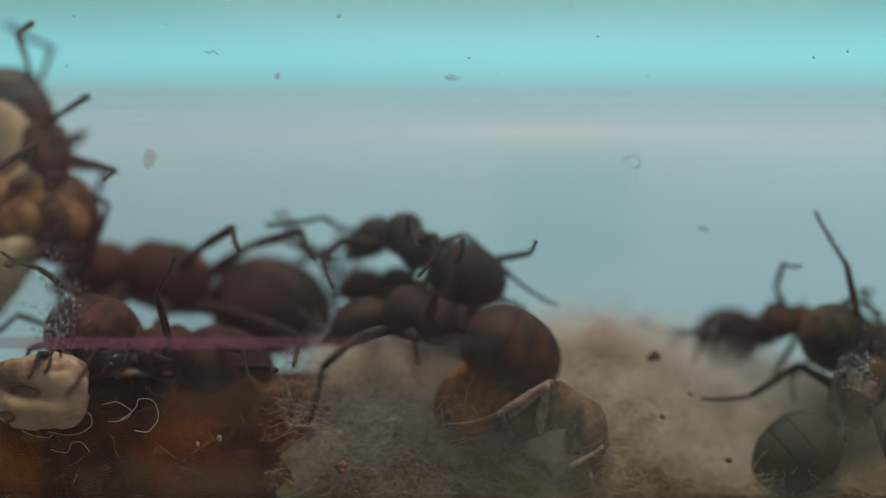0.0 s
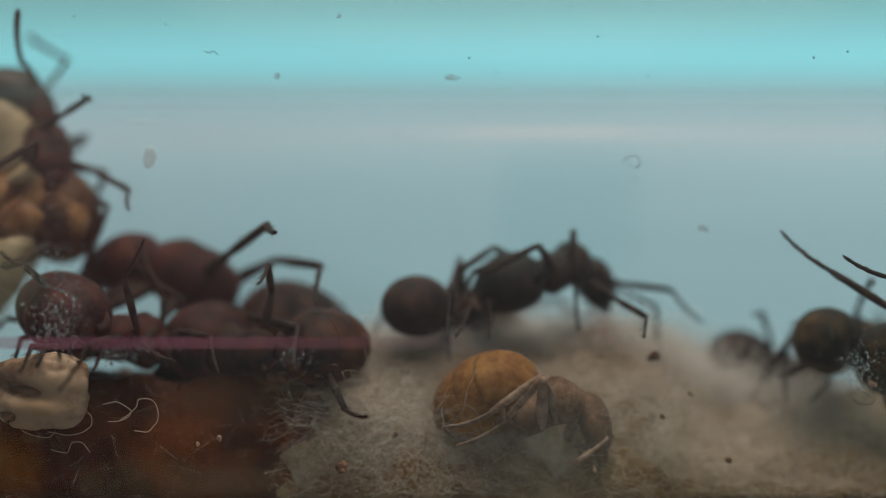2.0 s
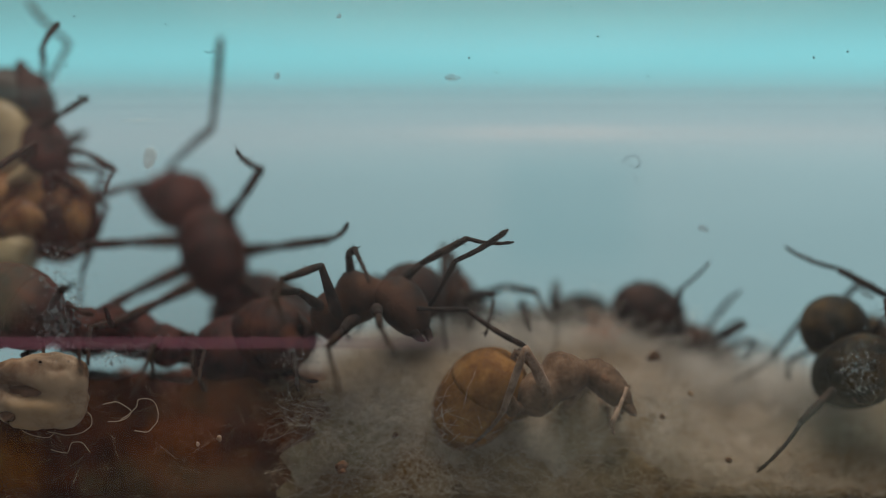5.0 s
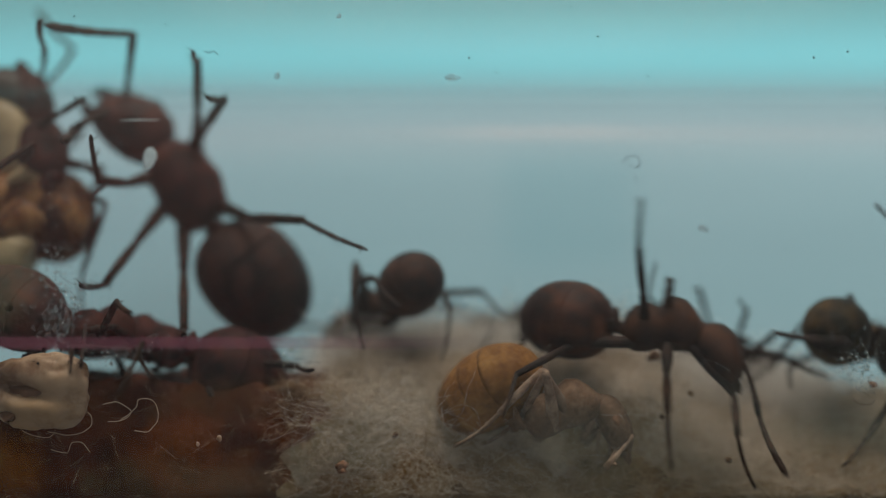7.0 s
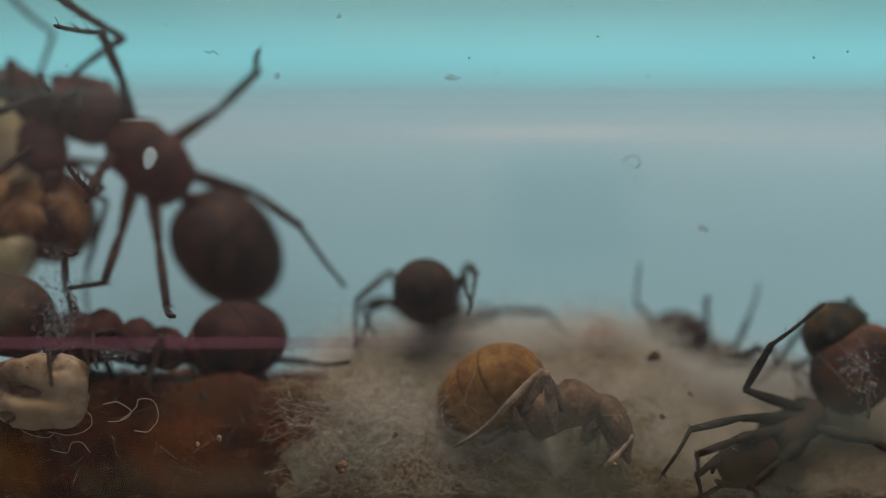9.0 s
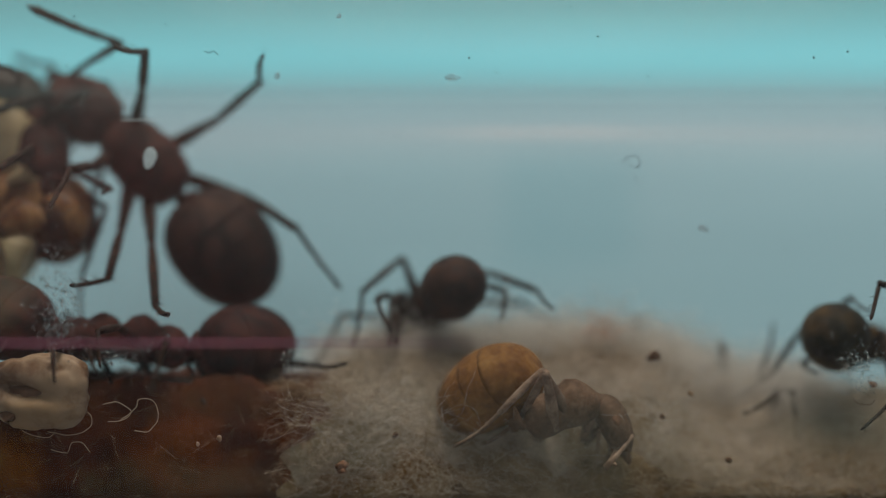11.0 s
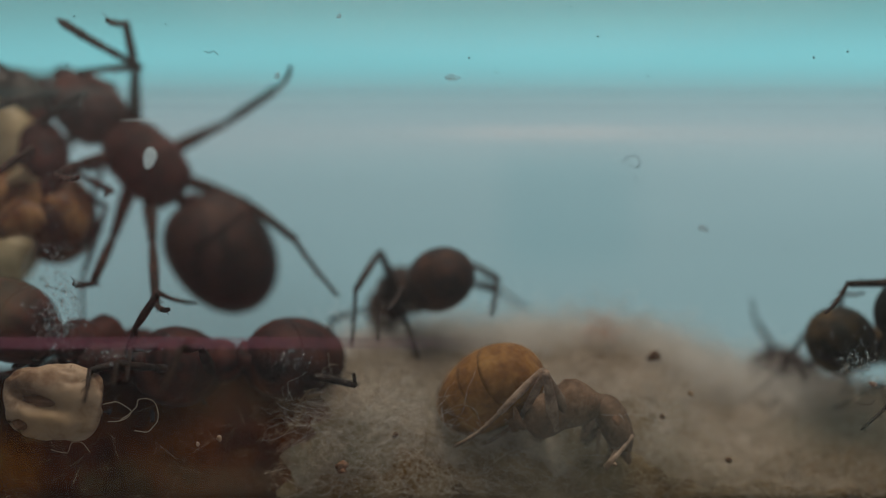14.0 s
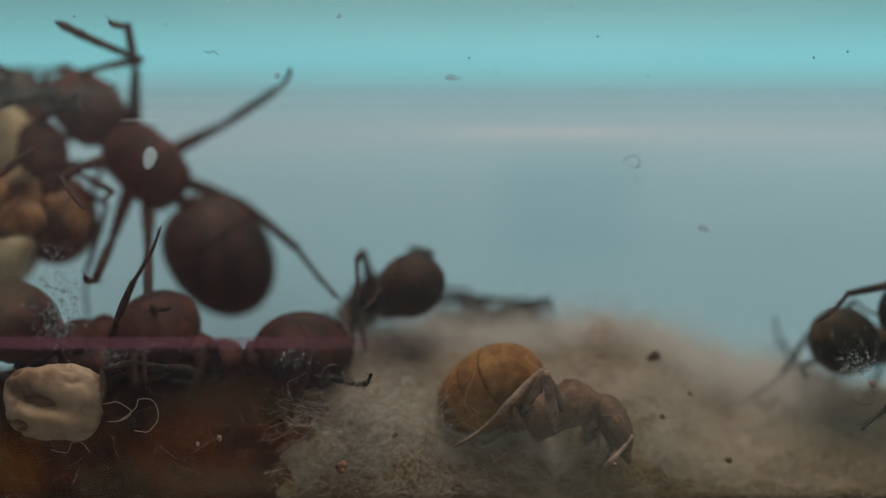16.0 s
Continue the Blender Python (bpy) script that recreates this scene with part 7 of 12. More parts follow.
    swing(crosser["l1_tarsus"], (0, -3, 58.6, 16.4, 2.43, 0.07, -0.39), (0.1, 1.3, 42.5, 23.3, 2.49, 0.02, -0.18), (0.2, 2.6, 26.3, 27.7, 2.5, -0.03, 0.04), (0.25, 5.3, 25.1, 39.9, 2.48, 0.19, 0.02), (0.3, 10.3, 20.3, 69.6, 2.27, 0.69, -0.06), (0.35, 12, 11.8, 106.2, 1.7, 1.07, -0.22), (0.4, 8.3, 4, 141.7, 1.01, 1.02, -0.4), (0.45, 2.7, 0.3, 169.3, 0.58, 0.7, -0.5), (0.5, 0, -0.4, -179.6, 0.46, 0.51, -0.52), (0.92, 6.8, 0.3, 169.8, 0.57, 0.67, -0.51), (1.33, 22.3, 7.1, 144.2, 0.96, 0.96, -0.49), (1.75, 36.3, 24.4, 113.3, 1.58, 1.02, -0.48), (2.17, 39.2, 46.1, 80.3, 2.12, 0.7, -0.48), (2.58, 25.2, 61, 42.4, 2.35, 0.28, -0.49), (3, 12.4, 64.5, 20.4, 2.38, 0.08, -0.5), (5.25, -1.1, 40.6, -16.2, 2.47, 0.02, -0.27), (7.5, 4.1, 15.8, -39.3, 2.5, -0.04, -0.02), (8, 5.8, 21.9, -60.7, 2.41, -0.41, -0.19), (9, -2.7, 38.1, -32.7, 2.49, -0.1, -0.14), (16, -2.7, 38.1, -32.7, 2.49, -0.1, -0.14))
    swing(crosser["r1"], (0, 0, 2.2, -26.3), (2.5, 0, 2.2, -26.3), (2.62, 1, 5.5, -32.3), (2.75, 1.9, 13.1, -45.5), (2.88, 1.1, 20.7, -59.1), (3, 0, 24, -65.5), (3.5, 0, 15.9, -56.8), (3.75, -1.2, 9.5, -78.6), (4, 0, 3.1, -100.1), (5.25, -0.8, 8, -82.8), (6.5, 0, 13, -65.3), (6.7, -3.7, 33.4, -50.4), (6.9, 0, 53.8, -31.4), (6.93, 0.1, 52.6, -29.9), (6.95, 0.3, 49.8, -26.6), (6.97, 0.1, 47.1, -23.5), (7, 0, 45.8, -22.1), (7.07, 8.7, 26.6, -3.9), (7.13, 8, -11.2, 20.7), (7.2, 0, -30.3, 36.6), (16, 0, -30.3, 36.6))
    swing(crosser["r1_tibia"], (0, 6, 72.3, -51.3), (2.5, 6, 72.3, -51.3), (2.62, 11.1, 64.3, -35.9), (2.75, 8.3, 46.5, -14.7), (2.88, -1, 30.2, 3), (3, -6.6, 23.7, 11.1), (3.5, -3.8, -1.9, 13.5), (3.75, -1.8, 0, 7.5), (4, -0.1, 2.1, 1.6), (5.25, 0.9, 2.5, -3.1), (6.5, 1.8, 3, -7.8), (6.7, -7.9, -1.3, 3.4), (6.9, -18.4, -3.5, 15.2), (6.93, -7.1, -6.2, 3.3), (6.95, 17.9, -3.5, -23.1), (6.97, 39.5, 9.5, -46.3), (7, 47.6, 17.9, -55.3), (7.07, 30.5, 17.6, -50.7), (7.13, -1.4, 20.5, -42.7), (7.2, -18.7, 23.6, -39.4), (16, -18.7, 23.6, -39.4))
    swing(crosser["r1_tarsus"], (0, 0.7, 49.9, -12.4, 1.57, -0.27, -1.1), (2.5, 0.7, 49.9, -12.4, 1.57, -0.27, -1.1), (2.62, 1.1, 43.1, -7.8, 1.75, -0.29, -1.04), (2.75, -0.3, 28.1, 0.8, 2.12, -0.2, -0.83), (2.88, -3.8, 13.5, 8.9, 2.34, 0.05, -0.58), (3, -6, 7, 12.8, 2.38, 0.2, -0.46), (3.5, 7.2, 3.5, -26, 2.47, 0.27, 0.04), (3.75, -0.9, 17.2, 0.8, 2.49, 0.15, 0), (4, -1.8, 33, 28.6, 2.5, 0.03, -0.04), (5.25, 1.2, 22.3, -9.6, 2.5, -0.06, -0.05), (6.5, 10.3, 15.4, -46.4, 2.49, -0.16, -0.06), (6.7, 21.8, 11.5, -34.5, 2.5, 0.07, 0.03), (6.9, 32.1, 5.4, -23.8, 2.46, 0.3, 0.07), (6.93, 29, 7.7, -20.9, 2.49, 0.07, 0.12), (6.95, 22.5, 13.1, -15.1, 2.41, -0.45, 0.07), (6.97, 16.4, 19.1, -9.7, 2.13, -0.82, -0.19), (7, 13.8, 22, -7.5, 1.97, -0.9, -0.35), (7.07, 4.6, 30.3, -24.5, 2.04, -0.85, -0.35), (7.13, -20, 36.9, -62.6, 2.14, -0.73, -0.4), (7.2, -34, 34.4, -83.7, 2.16, -0.67, -0.46), (16, -34, 34.4, -83.7, 2.16, -0.67, -0.46))
    swing(crosser["l2"], (0, 0, -2.8, 127.1), (0.08, -1.3, -2.6, 140.1), (0.17, -4.2, -0.8, 172.5), (0.25, -5.8, 3.2, -145.6), (0.33, -4.2, 7.3, -103.4), (0.42, -1.4, 9.1, -70.7), (0.5, 0, 9.3, -57.6), (0.92, 0.1, 3.7, -57.5), (1.33, 0.2, -10.3, -57.2), (1.75, 0.3, -28.5, -56.9), (2.17, 0.3, -46.7, -56.5), (2.58, 0.2, -60.7, -56.1), (3, 0, -66.3, -55.8), (3.5, 0, -49.5, -71.2), (4, 0, -54.6, -50.8), (4.77, 2.8, -60.4, -44.1), (5.53, 4.3, -71.4, -28.5), (6.3, 0, -77.3, -15.2), (6.33, -0.8, -77.4, -25.9), (6.37, -2.6, -77.6, -53), (6.4, -3.8, -78.2, -89.4), (6.43, -2.9, -78.8, -127.7), (6.47, -1, -79.1, -158.4), (6.5, 0, -79.2, -170.9), (6.67, -9.5, -74.3, -141.7), (6.83, -6, -64.7, -107.9), (7, 0, -60.2, -93.2), (7.17, -33.1, -40.3, -36.7), (7.25, -35.6, -14, -7.3), (7.33, -25, 10.3, 20.5), (7.5, 0, 26.1, 58.9), (7.75, 0.1, 18.4, 60.5), (8, 0, 10.6, 62), (8.5, 0, 13, 41.6), (8.75, -0.4, 2.9, 36.5), (9, 0, -7.1, 31.5), (16, 0, -7.1, 31.5))
    swing(crosser["l2_tibia"], (0, 0.1, -6.7, 1.3), (0.08, -4.3, -5.9, 13.4), (0.17, -13.6, -0.4, 43.1), (0.25, -19.7, 12.2, 80.3), (0.33, -16.6, 25.8, 119.3), (0.42, -7.2, 33, 153), (0.5, -2.2, 34.3, 167.4), (0.92, -0.8, 33.3, 156.2), (1.33, 3.6, 31.9, 128.5), (1.75, 9.6, 32.9, 92.7), (2.17, 13.8, 36.6, 56.1), (2.58, 14.6, 40.5, 26.6), (3, 14.2, 42.1, 14.3), (3.5, 8.8, 54.8, 11.6), (4, -25, 47.7, -31.3), (4.77, -44.9, 45.5, -53.4), (5.53, -71.3, 30.2, -84.3), (6.3, -79.6, 18.6, -95.4), (6.33, -76, 28.4, -91.8), (6.37, -60.4, 51.4, -76), (6.4, 1.6, 66.6, -13.9), (6.43, 52.9, 46.1, 37.6), (6.47, 65.6, 22.5, 50.4), (6.5, 68.6, 12.6, 53.5), (6.67, 56.9, 29.7, 45.6), (6.83, 16.2, 53, 10.6), (7, -18.2, 54, -21), (7.17, -9, 37.3, -16.1), (7.33, 1.9, 5.7, -15), (7.5, 7.6, -11.2, -17), (7.75, 6.8, -20.3, -33.1), (8, 8.8, -29.3, -50.2), (8.5, 8.4, -15.8, -40.2), (8.75, 2.6, -9.3, -24.9), (9, -1.3, -1.5, -10.4), (16, -1.3, -1.5, -10.4))
    swing(crosser["l2_tarsus"], (0, -0.4, 32.4, -7.3, 2.64, 0.03, 0.15), (0.08, -4.9, 31.6, -21.8, 2.61, 0.29, 0.13), (0.17, -13.8, 25.7, -56.4, 2.31, 0.85, 0.01), (0.25, -17.3, 13.6, -97.2, 1.61, 1.2, -0.26), (0.33, -12.1, 2.2, -136.1, 0.85, 0.98, -0.54), (0.42, -3.7, -2.8, -166.5, 0.47, 0.48, -0.68), (0.5, 0.2, -3.5, -178.9, 0.39, 0.23, -0.7), (0.92, 8.6, -3.5, 171.6, 0.44, 0.42, -0.69), (1.33, 28.8, 2.3, 148.8, 0.74, 0.83, -0.66), (1.75, 49.9, 20, 123.3, 1.35, 1.05, -0.68), (2.17, 63.9, 44.4, 101.3, 1.96, 0.83, -0.75), (2.58, 67.3, 65.3, 81.5, 2.25, 0.42, -0.81), (3, 62.6, 73.6, 68.1, 2.3, 0.23, -0.84), (3.5, 116.7, 80.2, 124.6, 2.11, 0.15, -1.02), (4, -82.3, 64.3, -101.2, 2.12, -0.44, -0.93), (4.77, -88.3, 51.2, -114.4, 1.92, -0.7, -0.89), (5.53, -88.2, 26.3, -129.5, 1.51, -1.07, -0.63), (6.3, -85.4, 13.1, -136.6, 1.29, -1.18, -0.4), (6.33, -87.4, 26, -135.7, 1.37, -1.1, -0.6), (6.37, -93.1, 58.2, -135.7, 1.59, -0.76, -0.98), (6.4, 105.3, 79.2, 68.9, 1.88, -0.12, -1.15), (6.43, 88.8, 37.6, 59.1, 2.09, 0.53, -0.9), (6.47, 83.9, 5.4, 61.1, 2.14, 0.89, -0.48), (6.5, 81.6, -7.3, 62.7, 2.13, 0.98, -0.27), (6.67, 80.1, 22, 64.5, 2.16, 0.78, -0.62), (6.83, 79.9, 76.6, 68.4, 2.14, 0.14, -1), (7, -105, 74, -114.7, 2.09, -0.26, -1.01), (7.17, -29.4, 55.8, -50, 2.36, -0.28, -0.76), (7.33, 3.6, -0.4, -44.4, 2.6, -0.32, -0.12), (7.5, 21.8, -29.1, -55.3, 2.57, -0.36, 0.24), (7.75, 16, -26.2, -59.8, 2.38, -0.64, 0.43), (8, 10.1, -23.6, -64.5, 2.1, -0.84, 0.61), (8.5, 13.8, -23.4, -82, 2.32, -0.78, 0.34), (8.75, 2.7, -16.2, -65, 2.52, -0.52, 0.2), (9, -5.6, -6.4, -50.1, 2.63, -0.23, 0.03), (16, -5.6, -6.4, -50.1, 2.63, -0.23, 0.03))
    swing(crosser["r2"], (0, 0, -4, -98), (4, 0, -4, -98), (6.9, 0, 22.9, -107.7), (7, 0, 20.6, -103.2), (7.25, -1.7, 23.9, -54.8), (7.5, 0, 27.2, -4.9), (7.75, 0.4, 19.6, 0.3), (8, 0, 11.9, 5.2), (16, 0, 11.9, 5.2))
    swing(crosser["r2_tibia"], (0, 0, 4.5, 0.7), (4, 0, 4.5, 0.7), (6.9, -0.4, -3.3, 1), (7, -0.5, 8.9, 1.3), (7.25, -0.7, 3.1, 1.5), (7.5, -0.8, -2.7, 1.7), (7.75, -0.4, -2, 0.8), (8, 0, -1.3, 0), (16, 0, -1.3, 0))
    swing(crosser["r2_tarsus"], (0, 0.7, 44, 7.9, 2.65, 0.01, -0.1), (4, 0.7, 44, 7.9, 2.65, 0.01, -0.1), (6.9, 8.4, 34.8, -11.7, 2.65, 0.02, 0.07), (7, -9.1, 48.2, 9.6, 2.63, 0.03, -0.19), (7.25, -7.4, 6.3, 17.8, 2.65, 0.03, -0.07), (7.5, -11.9, -35.5, 26.3, 2.65, 0.04, 0.06), (7.75, -1.6, 1, 11.3, 2.65, 0.02, 0.04), (8, 0, 38.7, 0.1, 2.65, 0, 0.03), (16, 0, 38.7, 0.1, 2.65, 0, 0.03))
    swing(crosser["l3"], (0, 0, -39, 127.9), (0.05, 0.9, -42.5, 131.1), (0.1, 1.9, -50.4, 138.7), (0.15, 1.2, -58.2, 147.7), (0.2, 0, -61.8, 152.6), (0.25, 0, -61.8, 150.7), (0.3, 0, -61.9, 146.1), (0.35, -0.1, -62, 140.1), (0.4, 0, -62.1, 134), (0.45, 0, -62.2, 129.3), (0.5, 0, -62.2, 127.5), (0.57, -10.3, -52.7, 147.3), (0.65, -14, -28.8, 174.5), (0.73, -6.3, -5.9, -163.2), (0.8, 0, 3.2, -152.2), (0.9, 0, 1.1, -152.3), (1, 0, -1, -152.3), (1.25, 0, 5.2, -151.9), (1.5, 0, 11.4, -151.6), (1.75, 0.1, 6.4, -150.2), (2, 0, 1.4, -148.8), (2.1, 3.1, -9.1, -117.3), (2.2, 0, -19.6, -84.8), (2.3, 0.2, -21.5, -81.8), (2.4, 0.2, -25, -76.1), (2.5, 0, -26.8, -73), (2.75, -2.9, -38, -94.1), (3, 0, -49.3, -118.8), (3.5, 0, -56.5, -144.6), (3.67, -1.2, -52.9, -135.5), (3.83, -1.1, -45.9, -120.6), (4, 0, -42.2, -113.4), (6.3, 0, -42.3, -107.8), (6.37, -7, -52, -118.3), (6.43, -13.8, -71.6, -141.6), (6.5, 0, -82, -170.8), (6.54, -9.8, -81.1, -146.7), (6.58, -18.5, -77.4, -103.8), (6.62, -13.6, -72.8, -67.7), (6.66, -4.4, -70.1, -42.1), (6.7, 0, -69.3, -31.8), (6.8, 9, -54.4, -78.2), (6.9, 0, -40.1, -109.9), (6.95, 0, -40.4, -108.5), (7, 0, -40.7, -107), (7.1, -4.6, 11.4, -98.8), (7.2, 0, 63.5, -88.7), (7.3, 14.9, 58.4, -33.8), (7.35, 16.6, 50.2, 6.5), (7.4, 10.6, 43.1, 40.9), (7.5, 0, 39.3, 75.7), (7.67, -0.2, 34.6, 73.9), (7.83, -0.2, 26, 70.7), (8, 0, 21.3, 69.1), (8.25, -0.7, 14.3, 57.3), (8.5, 0, 7.2, 45.9), (8.75, 0, 1.4, 46.1), (9, 0, -4.4, 46.4), (16, 0, -4.4, 46.4))
    swing(crosser["l3_tibia"], (0, -5.4, 33.1, -8.6), (0.05, -20.7, 30.2, -24.4), (0.1, -46.8, 13.5, -51.8), (0.15, -62.8, -11.1, -69.5), (0.2, -67.9, -23.5, -75.8), (0.25, -65.9, -12.4, -71), (0.3, -57, 14.1, -57.4), (0.35, -30, 42.1, -26.2), (0.4, 21.2, 46.1, 28.5), (0.45, 49.3, 28.8, 59.6), (0.5, 56.1, 19.4, 67.7), (0.57, 53.6, 27.7, 52.9), (0.65, 38.5, 41.6, 13.6), (0.73, 13.2, 43, -34.1), (0.8, 3.4, 38.8, -54.3), (0.9, 0.1, 44, -31.7), (1, -0.2, 49.7, -7.1), (1.25, 2, 35.2, -22.8), (1.5, 8, 21.6, -37.1), (1.75, 6, 28.4, -53.5), (2, 1.6, 34.4, -71.4), (2.1, -7.1, 9, -66.5), (2.2, -18.3, -15.3, -57.7), (2.3, -18, -2.6, -43.9), (2.4, -9.2, 19.3, -16.6), (2.5, 0.5, 28.4, 1.2), (2.75, 19.6, 35.5, 29.4), (3, 40.9, 33.7, 59.7), (3.5, 55.4, 21.2, 79.9), (3.67, 46.3, 29.2, 65.2), (3.83, 22.5, 36.6, 31.7), (4, 8.5, 35.4, 12.6), (6.3, 10.1, 35.7, 15), (6.37, 30.4, 40.8, 36.1), (6.43, 68.5, 33.5, 75.6), (6.5, 82.9, 22.6, 90.8), (6.54, 76.6, 33.7, 84.2), (6.58, 47.4, 55.2, 54.3), (6.62, -15.6, 54, -9.5), (6.66, -42.7, 31.6, -37.3), (6.7, -48.6, 20.4, -43.6), (6.8, -33.7, 19.3, -35.8), (6.9, -19.1, 16.4, -28.7), (6.95, -9.2, 11.6, -14.3), (7, -0.8, 4.7, -1), (7.1, -20, 0.4, 11.2), (7.2, -39.6, 0.5, 24), (7.3, -27.9, -11.3, 13.4), (7.4, 1.1, -25, -13.8), (7.5, 19.4, -26.1, -31.3), (7.67, 10.2, -11.1, -20), (7.83, 0.7, 19.7, -5.2), (8, -1.4, 37, 2), (8.25, -5.8, 43.6, 18.5), (8.5, -7.7, 50.8, 36.4), (8.75, -1.7, 58.2, 40.8), (9, 7.1, 65.1, 48.2), (16, 7.1, 65.1, 48.2))
    swing(crosser["l3_tarsus"], (0, -27.8, 69.6, -38, 2.79, -0.19, -0.82), (0.05, -50.7, 58.1, -66.8, 2.73, -0.54, -0.75), (0.1, -61.7, 25.8, -92.4, 2.45, -1.15, -0.35), (0.15, -57.6, -7.2, -109.8, 2.07, -1.38, 0.29), (0.2, -52.2, -21.4, -119.1, 1.89, -1.33, 0.6), (0.25, -46.9, -30.5, -127.4, 2.03, -1.39, 0.32), (0.3, -22.5, -48.1, -158.2, 2.33, -1.22, -0.37), (0.35, 27.7, -47, 143.9, 2.55, -0.49, -1), (0.4, 54.3, -21.6, 108.6, 2.46, 0.5, -1.08), (0.45, 61.3, 3.1, 92.4, 2.22, 1.13, -0.72), (0.5, 62.2, 13.4, 86.6, 2.09, 1.31, -0.5), (0.57, 56.3, 23.4, 65.3, 2.35, 1.06, -0.7), (0.65, 30.4, 33, 9.6, 2.64, 0.26, -1), (0.73, 7.1, 19.6, -44.1, 2.46, -0.61, -1.02), (0.8, 2.9, 8.9, -64.5, 2.23, -0.95, -0.94), (0.9, 1, 10.1, -57.1, 2.47, -0.57, -1.04), (1, -0.8, 11.7, -49.7, 2.51, -0.12, -1.14), (1.25, 4, -0.3, -59.5, 2.68, -0.48, -0.86), (1.5, 10.8, -11.2, -70.4, 2.66, -0.84, -0.55), (1.75, 6, -4.5, -70, 2.33, -1.06, -0.71), (2, 1.3, 2.2, -70.1, 1.95, -1.17, -0.85), (2.1, -10.5, -6.4, -85.5, 2.14, -1.36, -0.23), (2.2, -19.9, -17.8, -99.4, 2.32, -1.22, 0.4), (2.3, -31.2, 4.3, -79.3, 2.63, -1.04, 0.07), (2.4, -30.1, 49.7, -42.6, 2.91, -0.41, -0.5), (2.5, 3.2, 68.4, 5.4, 2.87, 0.03, -0.71), (2.75, 52.7, 58.6, 76.1, 2.61, 0.6, -0.87), (3, 62, 36.1, 108.9, 2.18, 1.08, -0.83), (3.5, 61.6, 18.4, 122.5, 1.79, 1.38, -0.54), (3.67, 64.4, 32.2, 110.9, 2.1, 1.19, -0.73), (3.83, 58.7, 57.7, 82.6, 2.57, 0.63, -0.89), (4, 39.3, 68.8, 52.4, 2.74, 0.27, -0.87), (6.3, 43.4, 67.1, 58.8, 2.73, 0.32, -0.88), (6.37, 73.7, 58.9, 94.2, 2.47, 0.67, -0.98), (6.43, 92.7, 32.6, 123.8, 1.86, 1.21, -0.83), (6.5, 95.1, 16.9, 133, 1.53, 1.38, -0.58), (6.54, 94.7, 32.2, 128.8, 1.68, 1.24, -0.83), (6.58, 81.3, 67.8, 107.8, 2.05, 0.69, -1.23), (6.62, -46.8, 63.7, -28.4, 2.42, -0.15, -1.21), (6.66, -56.4, 27.8, -45.8, 2.57, -0.77, -0.79), (6.7, -56.4, 12.6, -49.9, 2.57, -0.97, -0.52), (6.8, -45.2, 0.9, -46.3, 2.7, -0.83, -0.5), (6.9, -34.6, -11.2, -45, 2.81, -0.69, -0.42), (6.95, -16, -4.5, -21, 2.97, -0.36, -0.3), (7, 3.6, -6.1, 3.8, 3.04, -0.03, -0.12), (7.1, -30, -11.5, 35.1, 3.02, 0.29, -0.01), (7.2, -61.4, 1, 64, 2.92, 0.61, -0.01), (7.3, -58, -22.8, 55.7, 2.98, 0.34, 0.29), (7.4, -27.8, -62.3, 19.1, 2.87, -0.32, 0.63), (7.5, 29.8, -67.5, -41.6, 2.7, -0.7, 0.66), (7.67, -6.9, -46.9, -0.6, 2.93, -0.5, 0.29), (7.83, -19, 3.4, 22.8, 2.96, -0.13, -0.51), (8, -17.1, 31.1, 32.7, 2.75, 0.04, -0.9), (8.25, -12, 32.6, 39.8, 2.58, 0.34, -1.03), (8.5, -6.7, 33.5, 47.1, 2.31, 0.56, -1.16), (8.75, -3.4, 40.4, 84.2, 2.15, 0.52, -1.27), (9, 5.3, 44.2, 125.2, 1.97, 0.47, -1.36), (16, 5.3, 44.2, 125.2, 1.97, 0.47, -1.36))
    swing(crosser["r3"], (0, 0, -78.2, -155.6), (2, 0, -78.2, -155.6), (2.17, -23.6, -68.5, -101.8), (2.33, -12.7, -48.4, -53.1), (2.5, 0, -41.1, -31), (2.67, -9.5, -49.3, -48.2), (2.83, -16.9, -68.3, -86.6), (3, 0, -77.7, -126.8), (3.25, 6.1, -81.7, -107.6), (3.5, -3, -82.5, -168.9), (3.67, -6.8, -78.2, -62.4), (3.83, -3.2, -64.3, -52.4), (4, 0, -57, -48), (4.58, 0.6, -56.1, -56.6), (5.15, 1.1, -54.1, -74.7), (5.72, 0.6, -52.1, -92), (6.3, 0, -51.2, -99.6), (6.37, -2, -53.4, -117.2), (6.43, -2.2, -58.1, -152.5), (6.5, 0, -60.4, -173.4), (6.6, 0.1, -48.3, -174.4), (6.7, 0, -36.3, -175.2), (6.85, 1.2, -16.4, 177.7), (7, 0, 3.5, 171.2), (7.07, 0.2, 3.3, -157.6), (7.13, 0.2, 2.7, -99.8), (7.2, 0, 2.5, -68.7), (7.26, -8.2, 6.4, -57), (7.32, -23.9, 21.6, -31.2), (7.38, -32.8, 46.1, -0.6), (7.44, -20.8, 66.5, 39.2), (7.5, 0, 72, 71.1), (7.6, -8.8, 69.2, 51.4), (7.7, -16.3, 60.3, 17.3), (7.8, -12.3, 49.3, -12.1), (7.9, -4.2, 41.8, -33.5), (8, 0, 39.3, -42.2), (8.25, 2.9, 52.1, -55.8), (8.5, 0, 65, -73.9), (9, 0, 68.3, -48.6), (16, 0, 68.3, -48.6))
